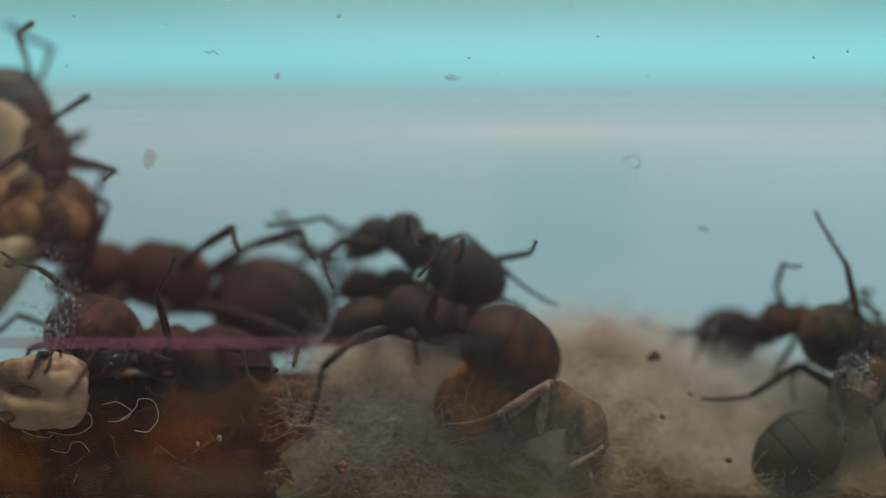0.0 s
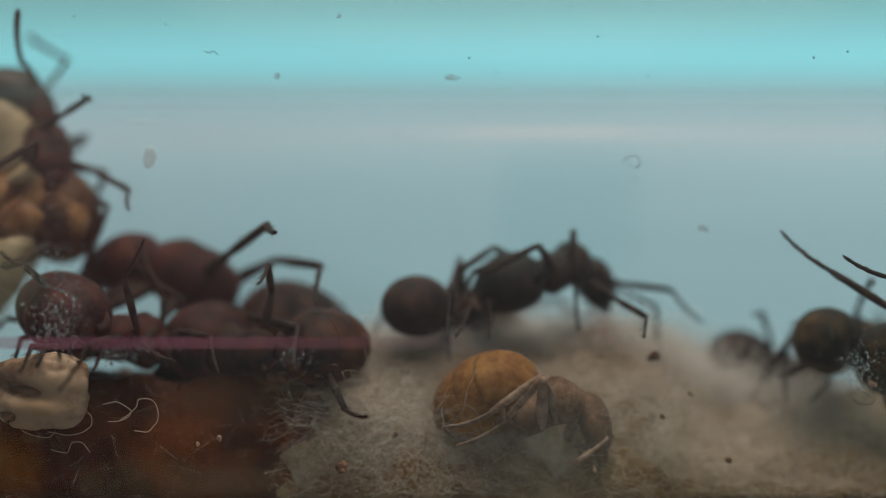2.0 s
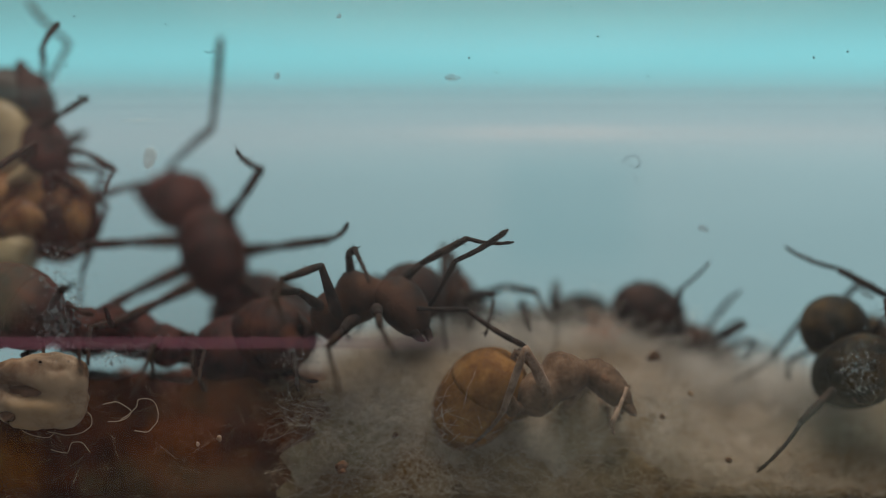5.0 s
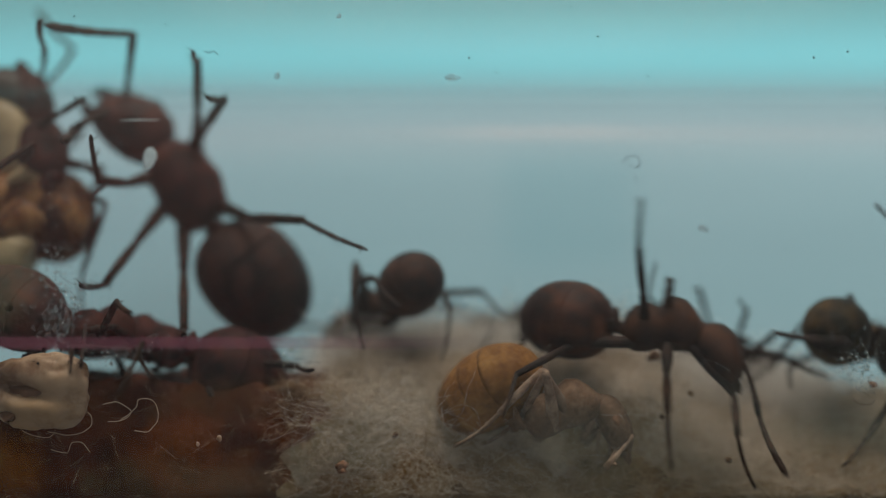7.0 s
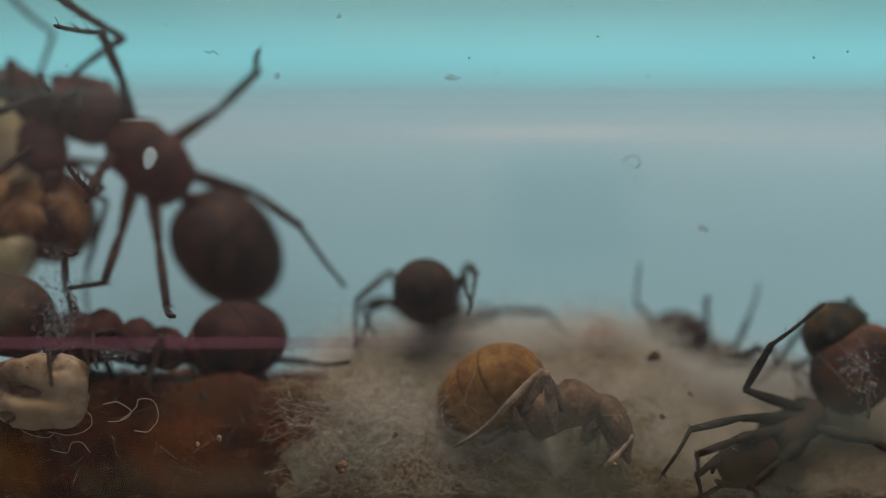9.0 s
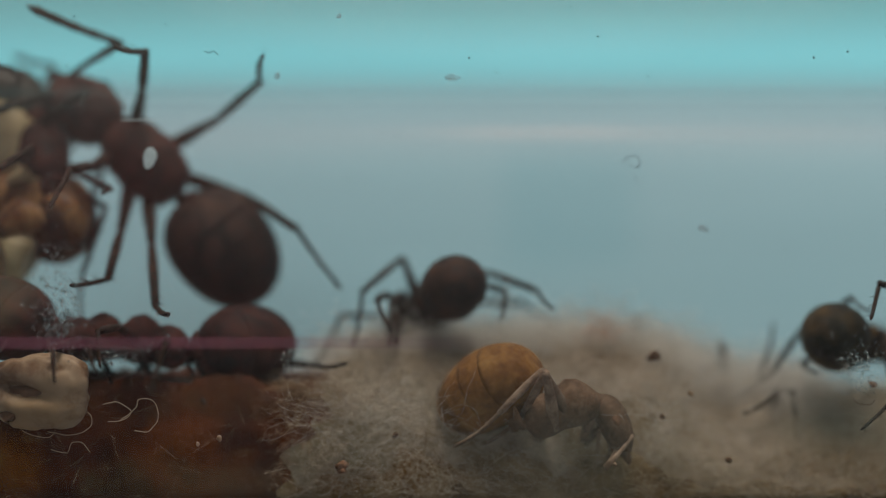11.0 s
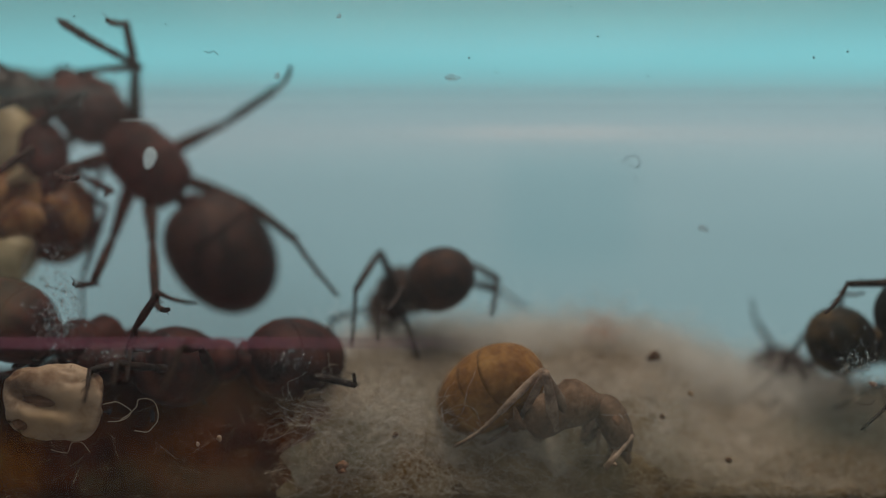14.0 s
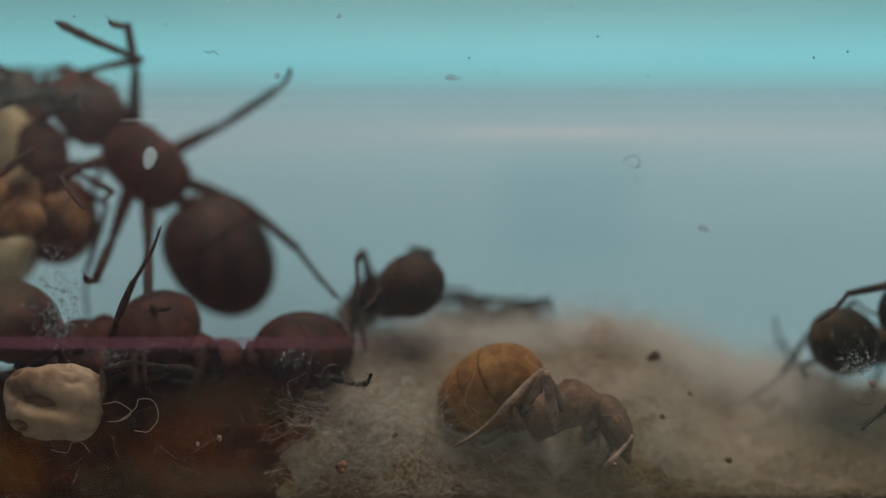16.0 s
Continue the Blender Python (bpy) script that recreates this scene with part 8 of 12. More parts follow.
    swing(crosser["r3_tibia"], (0, -76.2, 2.7, -67.4), (2, -76.2, 2.7, -67.4), (2.17, -70.3, 17.4, -73.1), (2.33, -61.6, 45.7, -81.2), (2.5, -57.5, 61.2, -84.6), (2.67, -55.2, 73.1, -74), (2.83, 68, 82.2, 64), (3, 85.2, 70.8, 89.3), (3.25, 65.3, 85.4, 67), (3.5, -78.8, 71.7, -81.6), (3.67, -69.7, 60.7, -76.8), (3.83, -62, 27.2, -83), (4, -57, 9.4, -87.7), (4.58, -53.5, 19.1, -78.1), (5.15, -38, 36.8, -51.3), (5.72, -10.1, 44.6, -13.5), (6.3, 3.9, 43.1, 4.9), (6.37, 21.1, 41.8, 25.2), (6.43, 46, 29.3, 55.9), (6.5, 54.5, 19.2, 68), (6.6, 40.4, 18.5, 58.1), (6.7, 26.8, 15.5, 48.8), (6.85, 12.7, 19.3, 41.5), (7, -2.1, 21.2, 33.4), (7.07, -1.8, 21.9, 29.9), (7.13, -1.2, 23.2, 23.3), (7.2, -0.9, 23.9, 19.7), (7.26, 9, 20.1, 15.5), (7.32, 33.1, 14.3, 3.5), (7.38, 62.2, 14.2, -12.2), (7.44, 86.3, 19.8, -24.3), (7.5, 96.3, 23.5, -28.5), (7.6, 85.5, 18.3, -27), (7.7, 60, 7.4, -19.7), (7.8, 28.4, 0.1, -6.1), (7.9, 1.3, 0.4, 6.8), (8, -10, 2.3, 12), (8.25, -26.9, 0.9, 18.5), (8.5, -43.8, 1.5, 25.2), (9, -25.5, -5.9, 13.6), (16, -25.5, -5.9, 13.6))
    swing(crosser["r3_tarsus"], (0, -78.5, 2.8, -107.5, 2.13, -1.38, -0.07), (2, -78.5, 2.8, -107.5, 2.13, -1.38, -0.07), (2.17, -68.6, 7.9, -97.4, 1.97, -1.37, -0.45), (2.33, -48.2, 12.2, -76.6, 1.71, -1.04, -1.07), (2.5, -36.9, 11.4, -65.2, 1.62, -0.72, -1.31), (2.67, -49.4, 32.3, -71, 1.67, -0.42, -1.44), (2.83, -102, 61.3, -114, 1.64, 0.18, -1.49), (3, -150.2, 58.3, -157.4, 1.56, 0.49, -1.42), (3.25, -144.6, 69.3, -148.7, 1.6, 0.11, -1.5), (3.5, -98, 39.3, -115, 1.62, -0.47, -1.42), (3.67, -81.3, 69.6, -86.9, 1.72, -0.71, -1.31), (3.83, -59.9, 45, -74.4, 1.71, -1.32, -0.68), (4, -53.9, 31.3, -73.8, 1.61, -1.48, -0.25), (4.58, -54.4, 40.6, -70.1, 1.84, -1.39, -0.49), (5.15, -51.5, 60.9, -58.9, 2.3, -0.94, -0.9), (5.72, -22.1, 79.3, -21.9, 2.59, -0.25, -1.05), (6.3, 34.4, 81.5, 38, 2.64, 0.09, -1.02), (6.37, 68.8, 66.9, 81.7, 2.56, 0.48, -1), (6.43, 70.1, 35.8, 102.2, 2.28, 1.08, -0.74), (6.5, 65.8, 19.4, 110.5, 2.08, 1.31, -0.49), (6.6, 52, 20.9, 100.6, 2.3, 1.21, -0.48), (6.7, 38.2, 20.3, 90.6, 2.5, 1.09, -0.4), (6.85, 18.2, 28.5, 85.3, 2.61, 0.94, -0.5), (7, -4.2, 34.4, 76.5, 2.72, 0.77, -0.54), (7.07, -4.9, 30.5, 61.4, 2.76, 0.69, -0.56), (7.13, -3.2, 23.3, 34.8, 2.82, 0.54, -0.59), (7.2, -1, 20, 21, 2.84, 0.46, -0.61), (7.26, -16.7, 22.9, 23.3, 2.91, 0.38, -0.52), (7.32, -55.8, 31.3, 24.9, 3, 0.09, -0.37), (7.38, -107.5, 39.6, 17.6, 2.97, -0.31, -0.37), (7.44, -154.4, 40.3, 6.5, 2.84, -0.58, -0.51), (7.5, -173.7, 38.5, 2.3, 2.76, -0.66, -0.6), (7.6, -157.7, 41.8, 9.8, 2.82, -0.65, -0.47), (7.7, -117, 42.2, 30.6, 2.95, -0.5, -0.19), (7.8, -74.6, 30.2, 48.1, 3.04, -0.16, 0), (7.9, -46.2, 15.2, 52.3, 3.04, 0.18, -0.01), (8, -35.2, 8.7, 51.7, 3.02, 0.31, -0.06), (8.25, -49.5, 5.1, 58.1, 2.97, 0.48, -0.02), (8.5, -64, 3.2, 65.2, 2.91, 0.64, -0.04), (9, -54.1, -19.1, 52.5, 3, 0.35, 0.15), (16, -54.1, -19.1, 52.5, 3, 0.35, 0.15))
    swing(crosser["al"], (0, 0, -81.7, -179.9), (6.5, 0, -81.7, -179.9), (6.6, -15.2, -63.2, -124.6), (6.7, 0, -46.4, -96.5), (16, 0, -46.4, -96.5))
    swing(crosser["al_tip"], (0, 171.2, -30, 3.3), (6.5, 171.2, -30, 3.3), (6.6, 118.7, -42.9, 25.2), (6.7, 62.3, -35.8, 51.9), (16, 62.3, -35.8, 51.9))
    swing(crosser["ar"], (0, 0, -63.2, 156.4), (3.5, 0, -63.2, 156.4), (4.5, 38.3, -35.5, 84.3), (5.5, 30.3, -0.1, 45), (6.5, 0, 20.8, -2.5), (6.7, 0, 19.1, -3.3), (16, 0, 19.1, -3.3))
    swing(crosser["ar_tip"], (0, -109.6, -59.5, -51.6), (3.5, -109.6, -59.5, -51.6), (5, -53.5, -22, -39.7), (6.5, 0.9, -7.8, -2.6), (6.7, 8.4, -9, -26.4), (16, 8.4, -9, -26.4))
    go(resting["root"], (0, -6.32, 1, -2.44, 0, -4.1, 148.6), (1, -6.51, 1, -2.31, 0, -2.1, 148.8), (2, -6.51, 1, -2.31, 0, -6.4, 149.1), (2.6, -6.25, 1, -2.44, 0, -6.6, 155), (4, -5.99, 1, -2.31, 0, -11.5, 163.2), (6.5, -5.99, 1, -2.31, 0, -9.3, 162.5), (7, -5.93, 1, -2.31, 0, -6.9, 158.1), (7.5, -5.35, 1, -2.25, 0, -3.5, 169.7), (8, -5.67, 1, -2.31, 0, -3.5, 170), (9, -5.93, 1, -2.31, 0, -3.1, 165.5), (11.5, -5.8, 1, -2.31, 0, -7.4, 166.1), (12, -5.41, 1, -2.31, 0, 0.8, 169.6), (13, -5.35, 1, -2.31, 0, -3.1, 164.9), (14, -4.63, 0.5, -2.53, 0, 2.3, 151.5), (14.5, -4.6, 0.5, -2.59, 0, 2.2, 152.8), (16, -4.5, 0.5, -2.53, 0, 1.7, 158.3))
    swing(resting["head"], (0, 2.4, 8.1, 8.4), (1, 1.4, 8.8, 5), (2, 1.6, 18, 5.7), (2.6, -0.5, 13.4, -1.8), (4, -3, 22.8, -10.4), (6.5, -4.6, 23.4, -16.1), (7, 0.6, 13.1, 2.2), (7.5, -0.4, 11.5, -1.3), (8, -1.8, 11.8, -6.1), (9, -1.6, 9.4, -5.6), (11.5, -1.6, 18.4, -5.6), (12, 1.2, 4.5, 3.9), (13, 2.5, 3.5, 8.6), (14, 4.6, 3.7, 15.7), (14.5, 4.2, 3.8, 14.3), (16, 2.4, 4.2, 8.3))
    swing(resting["gaster"], (0, 0, -13.9, 64.4), (1, 0, 1.3, 72.7), (2, 0, 9.4, 78.4), (2.6, 0, -7.1, 70.8), (4, 0, -0.5, 51.4), (6.5, 0, -5.5, 50.4), (7, 0, -22.2, 56.1), (7.5, 0, 5.4, 44.7), (8, 0, 7.3, 41.2), (9, 0, 8.9, 61.5), (11.5, 0, 6.5, 50.5), (12, 0, -3.7, 48.1), (13, 0, -0.7, 53.5), (14, 0, -2.7, 67.5), (14.5, 0, -1, 62.6), (16, 0, 4.1, 57.3))
    swing(resting["l1"], (0, 0, -12.4, 133.1), (6.5, 0, -12.4, 133.1), (7, 0, -7.9, 131.2), (7.25, -1.1, -12, 101.6), (7.5, 0, -16, 71.6), (16, 0, -16, 71.6))
    swing(resting["l1_tibia"], (0, 0.2, -3.3, 0.7), (6.5, 0.2, -3.3, 0.7), (7, -0.4, -7.6, -2.9), (7.25, 1.3, 6, 9.5), (7.5, 6.2, 18.9, 22.9), (16, 6.2, 18.9, 22.9))
    swing(resting["l1_tarsus"], (0, -2.2, 35.5, -9.2, 2.5, 0.01, 0.07), (6.5, -2.2, 35.5, -9.2, 2.5, 0.01, 0.07), (7, 1.8, 29.4, 12.4, 2.49, -0.06, 0.15), (7.25, 7.8, 35.2, 36.8, 2.48, 0.19, -0.12), (7.5, 16.5, 38.2, 63.3, 2.35, 0.42, -0.37), (16, 16.5, 38.2, 63.3, 2.35, 0.42, -0.37))
    set_turn(resting["r1"], 0, -19.4, 37.7)
    set_turn(resting["r1_tibia"], 16.5, 19.1, 57.7)
    set_turn(resting["r1_tarsus"], 21, 22, 100.4, 1.93, 0.92, -0.38)
    set_turn(resting["l2"], 0, -11.3, 89.9)
    set_turn(resting["l2_tibia"], 1.1, 4.4, 5.7)
    set_turn(resting["l2_tarsus"], 7.7, 26.8, 40.4, 2.64, 0.12, -0.1)
    set_turn(resting["r2"], 0, -28.8, 76.5)
    set_turn(resting["r2_tibia"], 12.1, 25.9, 25.7)
    set_turn(resting["r2_tarsus"], 31.7, 46.3, 69.2, 2.41, 0.49, -0.55)
    set_turn(resting["l3"], 0, -26, 120)
    set_turn(resting["l3_tibia"], -2.7, 25, -6.3)
    set_turn(resting["l3_tarsus"], -14.6, 62.6, -26.8, 2.9, -0.15, -0.63)
    swing(resting["r3"], (0, 0, -4.9, -164.5), (8, 0, -4.9, -164.5), (9, 0, -6.3, -159.5), (11.5, 0, -5.5, -160.5), (12, 0, -0.6, -163.9), (16, 0, -0.6, -163.9))
    swing(resting["r3_tibia"], (0, -1.9, -1.5, -22), (8, -1.9, -1.5, -22), (9, -0.2, 9.1, -1.8), (11.5, -0.1, 3.6, -1.2), (12, -0.2, 10.9, -15.2), (16, -0.2, 10.9, -15.2))
    swing(resting["r3_tarsus"], (0, -4.4, -3.5, -62, 2.94, -0.56, 0.04), (8, -4.4, -3.5, -62, 2.94, -0.56, 0.04), (9, -4.7, -2.7, -47.9, 3.03, -0.05, -0.24), (11.5, -4.9, -11.2, -61, 3.05, -0.03, -0.1), (12, -0.6, -14.5, -74.5, 2.97, -0.39, -0.28), (16, -0.6, -14.5, -74.5, 2.97, -0.39, -0.28))
    go(lurker["root"], (0, -6.72, 0.2, -2.19, 0, 10.1, 59.7), (1, -7.6, 0.2, -1.87, 0, 11.8, 61.2), (2, -7.47, 0.2, -1.87, 0, 11.8, 61), (2.5, -8.1, 0.2, -1.75, 0, 11.2, 49.8), (3, -8.48, 0.2, -1.75, 0, 11.5, 57.2), (3.5, -8.86, 0.2, -1.75, 0, 11.3, 51.5), (4, -8.48, 0.2, -1.75, 0, 7.2, 58), (6.5, -8.25, 0.2, -1.75, 0, 6.9, 51), (8, -8.38, 0.2, -1.87, 0, 7.1, 51.3), (9, -8.51, 0.2, -1.87, 0, 7.1, 51.6), (12, -8.53, 0.3, -2.01, 0, 7.3, 51.3), (16, -8.47, 0.3, -2.01, 0, 7.4, 54.5))
    swing(lurker["head"], (0, -1.7, 3.9, -5.8), (1, -4.2, 7, -14.7), (2, -2, 7.1, -6.9), (2.5, 0.8, 12.7, 2.8), (3, -1, 12.5, -3.4), (3.5, 0.8, 12.7, 2.7), (4, -2.8, 11.1, -9.9), (6.5, -1, 11.2, -3.6), (8, -0.5, 6, -1.9), (9, -0.6, 6, -1.9), (12, -0.6, 6.1, -1.9), (16, -1.5, 6, -5.1))
    swing(lurker["gaster"], (0, 0, 8, -88.9), (1, 0, 17.4, -92.1), (2, 0, 17.3, -92), (2.5, 0, 20.6, -69.1), (3, 0, 16.5, -66.4), (3.5, 0, 15.8, -61.9), (4, 0, 19, -67.9), (6.5, 0, 18.5, -62.6), (8, 0, 15, -65), (9, 0, 15.1, -65.2), (12, 0, 15.2, -67.4), (16, 0, 13.8, -71))
    swing(lurker["l1"], (0, 0, -22.6, -98.5), (4, 0, -22.6, -98.5), (4.5, -1.2, -21.9, -84.5), (5, -3, -19.4, -51.5), (5.5, -2.9, -15.9, -12.9), (6, -1.1, -13.5, 18.9), (6.5, 0, -12.8, 32.2), (16, 0, -12.8, 32.2))
    swing(lurker["l1_tibia"], (0, -3.6, 29.5, -9.3), (4, -3.6, 29.5, -9.3), (4.5, -6.5, 28.6, -23.3), (5, -11.8, 24.3, -55.7), (5.5, -13.7, 16.9, -92.3), (6, -11.4, 10.9, -121.8), (6.5, -9.6, 8.8, -134.1), (16, -9.6, 8.8, -134.1))
    swing(lurker["l1_tarsus"], (0, -19.7, 65.2, -38, 2.34, -0.16, -0.57), (4, -19.7, 65.2, -38, 2.34, -0.16, -0.57), (4.5, -32, 58.6, -62.2, 2.28, -0.4, -0.55), (5, -38, 38.3, -98.6, 1.94, -0.87, -0.47), (5.5, -27.1, 15.7, -131.7, 1.31, -1.1, -0.33), (6, -10, 3.6, -160.7, 0.75, -0.96, -0.22), (6.5, -1.5, 1.4, -173.5, 0.56, -0.82, -0.18), (16, -1.5, 1.4, -173.5, 0.56, -0.82, -0.18))
    swing(lurker["r1"], (0, 0, -17, 38.3), (0.67, 0.6, -16.8, 26.8), (1.33, 1.8, -15.9, -2), (2, 2.4, -14, -39), (2.67, 1.8, -12.2, -75.8), (3.33, 0.6, -11.3, -104), (4, 0, -11.1, -115.2), (4.5, -0.9, -10.8, -99.1), (5, -2.3, -9.2, -60.8), (5.5, -2.3, -6.7, -15.4), (6, -0.8, -5.1, 22.5), (6.5, 0, -4.8, 38.4), (16, 0, -4.8, 38.4))
    swing(lurker["r1_tibia"], (0, -8.5, -2.6, -150.3), (0.67, -10.3, -1, -139.5), (1.33, -13.4, 4.1, -112.7), (2, -13.4, 11.9, -77.7), (2.67, -8.7, 18.2, -41.5), (3.33, -2.8, 20.4, -12.6), (4, -0.2, 20.4, -1), (4.5, -0.7, 20.6, -15.6), (5, -2, 20.6, -50.5), (5.5, -3.1, 19.7, -92), (6, -3.4, 18.5, -126.6), (6.5, -3.3, 18, -141), (16, -3.3, 18, -141))
    swing(lurker["r1_tarsus"], (0, 3.1, 0.9, 169.9, 0.35, -0.57, 0.05), (0.67, 9.3, 2.2, 159, 0.48, -0.75, 0.02), (1.33, 22.9, 10.3, 132.5, 0.91, -1.06, -0.08), (2, 33.5, 28.1, 99.5, 1.59, -1.1, -0.24), (2.67, 30.7, 48.3, 61.2, 2.17, -0.72, -0.36), (3.33, 11.1, 59.2, 17.3, 2.4, -0.24, -0.4), (4, -1.3, 60.3, -4.6, 2.43, -0.02, -0.4), (4.5, -17.7, 57.3, -34.4, 2.39, -0.29, -0.41), (5, -33.7, 39, -84.6, 2.03, -0.83, -0.4), (5.5, -26.3, 15, -126.9, 1.31, -1.08, -0.39), (6, -9, 2.7, -162.3, 0.7, -0.88, -0.36), (6.5, -0.2, 1.1, -177.8, 0.5, -0.69, -0.36), (16, -0.2, 1.1, -177.8, 0.5, -0.69, -0.36))
    swing(lurker["l2"], (0, 0, -15, -129.8), (3, 0, -15, -129.8), (3.12, 0, -15.1, -132.7), (3.25, 0, -15.2, -139.1), (3.38, 0, -15.3, -145.5), (3.5, 0, -15.4, -148.4), (3.75, -0.1, -18, -154.3), (4, 0, -20.7, -160.4), (6, -0.7, -17.3, -138), (8, 0, -14, -116), (8.25, -6.2, -20.8, -127.7), (8.5, -14.8, -39.1, -153.3), (8.75, -11.2, -58.7, 174), (9, 0, -66.2, 150.5), (9.5, 7.2, -63.1, 136.9), (10, 16, -53.4, 111.4), (10.5, 16.4, -39.5, 87.8), (11, 10.6, -26.5, 67.7), (11.5, 3.4, -18, 52.6), (12, 0, -15.2, 46.4), (16, 0, -15.2, 46.4))
    swing(lurker["l2_tibia"], (0, -12.2, -38.7, -30.8), (3, -12.2, -38.7, -30.8), (3.12, -9.8, -34.6, -17.9), (3.25, -1.6, -27.6, 9.3), (3.38, 8.8, -24.5, 36.2), (3.5, 13.8, -24.6, 48.4), (3.75, 13.5, -7.4, 39.5), (4, 10.4, 9.6, 30.5), (6, 3.7, -1.3, 14.8), (8, 0, -13.6, 0), (8.25, 9.1, -8.1, 7.5), (8.5, 30.9, -0.8, 26.3), (8.75, 53.9, -1.2, 46.4), (9, 64, -4, 55.1), (9.5, 61.5, -10.7, 65), (10, 49.8, -24.6, 92.6), (10.5, 24.8, -30.9, 135.8), (11, 2, -20.5, 177.2), (11.5, -6.9, -5, -156.8), (12, -8.4, 2, -147.2), (16, -8.4, 2, -147.2))
    swing(lurker["l2_tarsus"], (0, 3.3, -24.9, 9.8, 2.24, -0.5, 0.78), (3, 3.3, -24.9, 9.8, 2.24, -0.5, 0.78), (3.12, 6.9, -26.4, 18.4, 2.38, -0.32, 0.71), (3.25, 13.9, -31.3, 37.5, 2.49, 0.18, 0.58), (3.38, 19, -38, 57.1, 2.32, 0.67, 0.52), (3.5, 20.4, -41.4, 66.4, 2.16, 0.85, 0.52), (3.75, 19.5, -11.9, 68.8, 2.36, 0.79, 0.16), (4, 19.8, 17.6, 70.8, 2.46, 0.63, -0.21), (6, 11.6, 24.8, 36.4, 2.61, 0.32, 0.03), (8, 0, 26.3, 0, 2.61, 0, 0.29), (8.25, 12.9, 29.6, 17, 2.63, 0.16, 0.18), (8.5, 41.7, 24.5, 54.7, 2.52, 0.55, 0.02), (8.75, 60.8, 6, 84.2, 2.26, 0.9, 0.03), (9, 65.8, -4.9, 95.2, 2.11, 1.02, 0.09), (9.5, 61.5, -7.6, 100.5, 1.92, 1.11, 0.23), (10, 49.7, -12.5, 114.9, 1.35, 1.14, 0.52), (10.5, 33, -14.1, 134.8, 0.63, 0.75, 0.64), (11, 16.7, -10.1, 154.2, 0.23, 0.06, 0.44), (11.5, 5.8, -3.7, 167.9, 0.26, -0.49, 0.11), (12, 1.9, -0.5, 172.9, 0.35, -0.68, -0.04), (16, 1.9, -0.5, 172.9, 0.35, -0.68, -0.04))
    swing(lurker["r2"], (0, 0, -12.9, 52.4), (0.67, -0.6, -12.9, 65.7), (1.33, -1.7, -12.2, 99), (2, -2.4, -10.6, 142), (2.67, -1.7, -9, -175.2), (3.33, -0.5, -8.3, -142.4), (4, 0, -8.2, -129.3), (4.42, 0.7, -8.1, -142.5), (4.83, 2.1, -7.3, -175.7), (5.25, 2.9, -5.3, 141.4), (5.67, 2.1, -3.3, 98.6), (6.08, 0.7, -2.4, 65.8), (6.5, 0, -2.3, 52.6), (16, 0, -2.3, 52.6))
    swing(lurker["r2_tibia"], (0, 4.7, 11.3, 160.5), (0.67, 5.3, 12, 149), (1.33, 6.3, 14, 120.1), (2, 5.8, 16.9, 82.2), (2.67, 3.6, 18.9, 43.8), (3.33, 1.2, 19.2, 14), (4, 0.3, 19, 2), (4.42, 1.1, 19.3, -9.7), (4.83, 2.8, 20.7, -39.2), (5.25, 3.5, 23.4, -78.1), (5.67, 2.1, 25.8, -117.8), (6.08, 0.1, 26.8, -148.8), (6.5, -0.9, 26.9, -161.2), (16, -0.9, 26.9, -161.2))
    swing(lurker["r2_tarsus"], (0, -3.3, -8.9, -164.9, 0.24, 0.41, -0.25), (0.67, -10.4, -7.3, -153.2, 0.35, 0.63, -0.26), (1.33, -25.3, 2.3, -125.7, 0.79, 1.05, -0.3), (2, -36, 22.7, -93, 1.56, 1.19, -0.36), (2.67, -32.3, 45.4, -55.8, 2.25, 0.82, -0.4), (3.33, -11.1, 57.4, -12.2, 2.55, 0.28, -0.41), (4, 2.2, 58.5, 9.7, 2.58, 0.04, -0.41), (4.42, 14.1, 56.3, 30.3, 2.56, -0.2, -0.41), (4.83, 31.1, 43.6, 70.1, 2.31, -0.74, -0.44), (5.25, 32.6, 22, 105.7, 1.64, -1.12, -0.5), (5.67, 21.3, 3.3, 137.9, 0.88, -1, -0.54), (6.08, 6.8, -5.1, 164.7, 0.45, -0.58, -0.56), (6.5, 0.2, -6.3, 176, 0.34, -0.36, -0.57), (16, 0.2, -6.3, 176, 0.34, -0.36, -0.57))
    swing(lurker["l3"], (0, 0, -41.1, 142.2), (0.5, 0, -39.6, 141.8), (1, 0, -38.1, 141.5), (2, 0, -38.1, 141.1), (2.25, -3.1, -31.7, -172.9), (2.5, 0, -25.3, -130), (4.4, 2.2, -24.6, -147.6), (6.3, 5.9, -20.9, 171.5), (8.2, 5.7, -15, 124.3), (10.1, 2.1, -11.5, 85.6), (12, 0, -10.8, 69.4), (16, 0, -10.8, 69.4))
    swing(lurker["l3_tibia"], (0, -0.6, 13.2, -0.8), (0.5, 13.4, 14.9, 22.3), (1, 26.9, 11.2, 45), (2, 27.1, 11.2, 45.2), (2.25, 16.4, 10.7, 29.4), (2.5, 6.2, 7.4, 14), (4.4, 6.8, 7.1, 27.2), (6.3, 7.9, 6, 58.7), (8.2, 8.1, 4.2, 96.1), (10.1, 7.5, 2.8, 127.4), (12, 7, 2.4, 140.5), (16, 7, 2.4, 140.5))
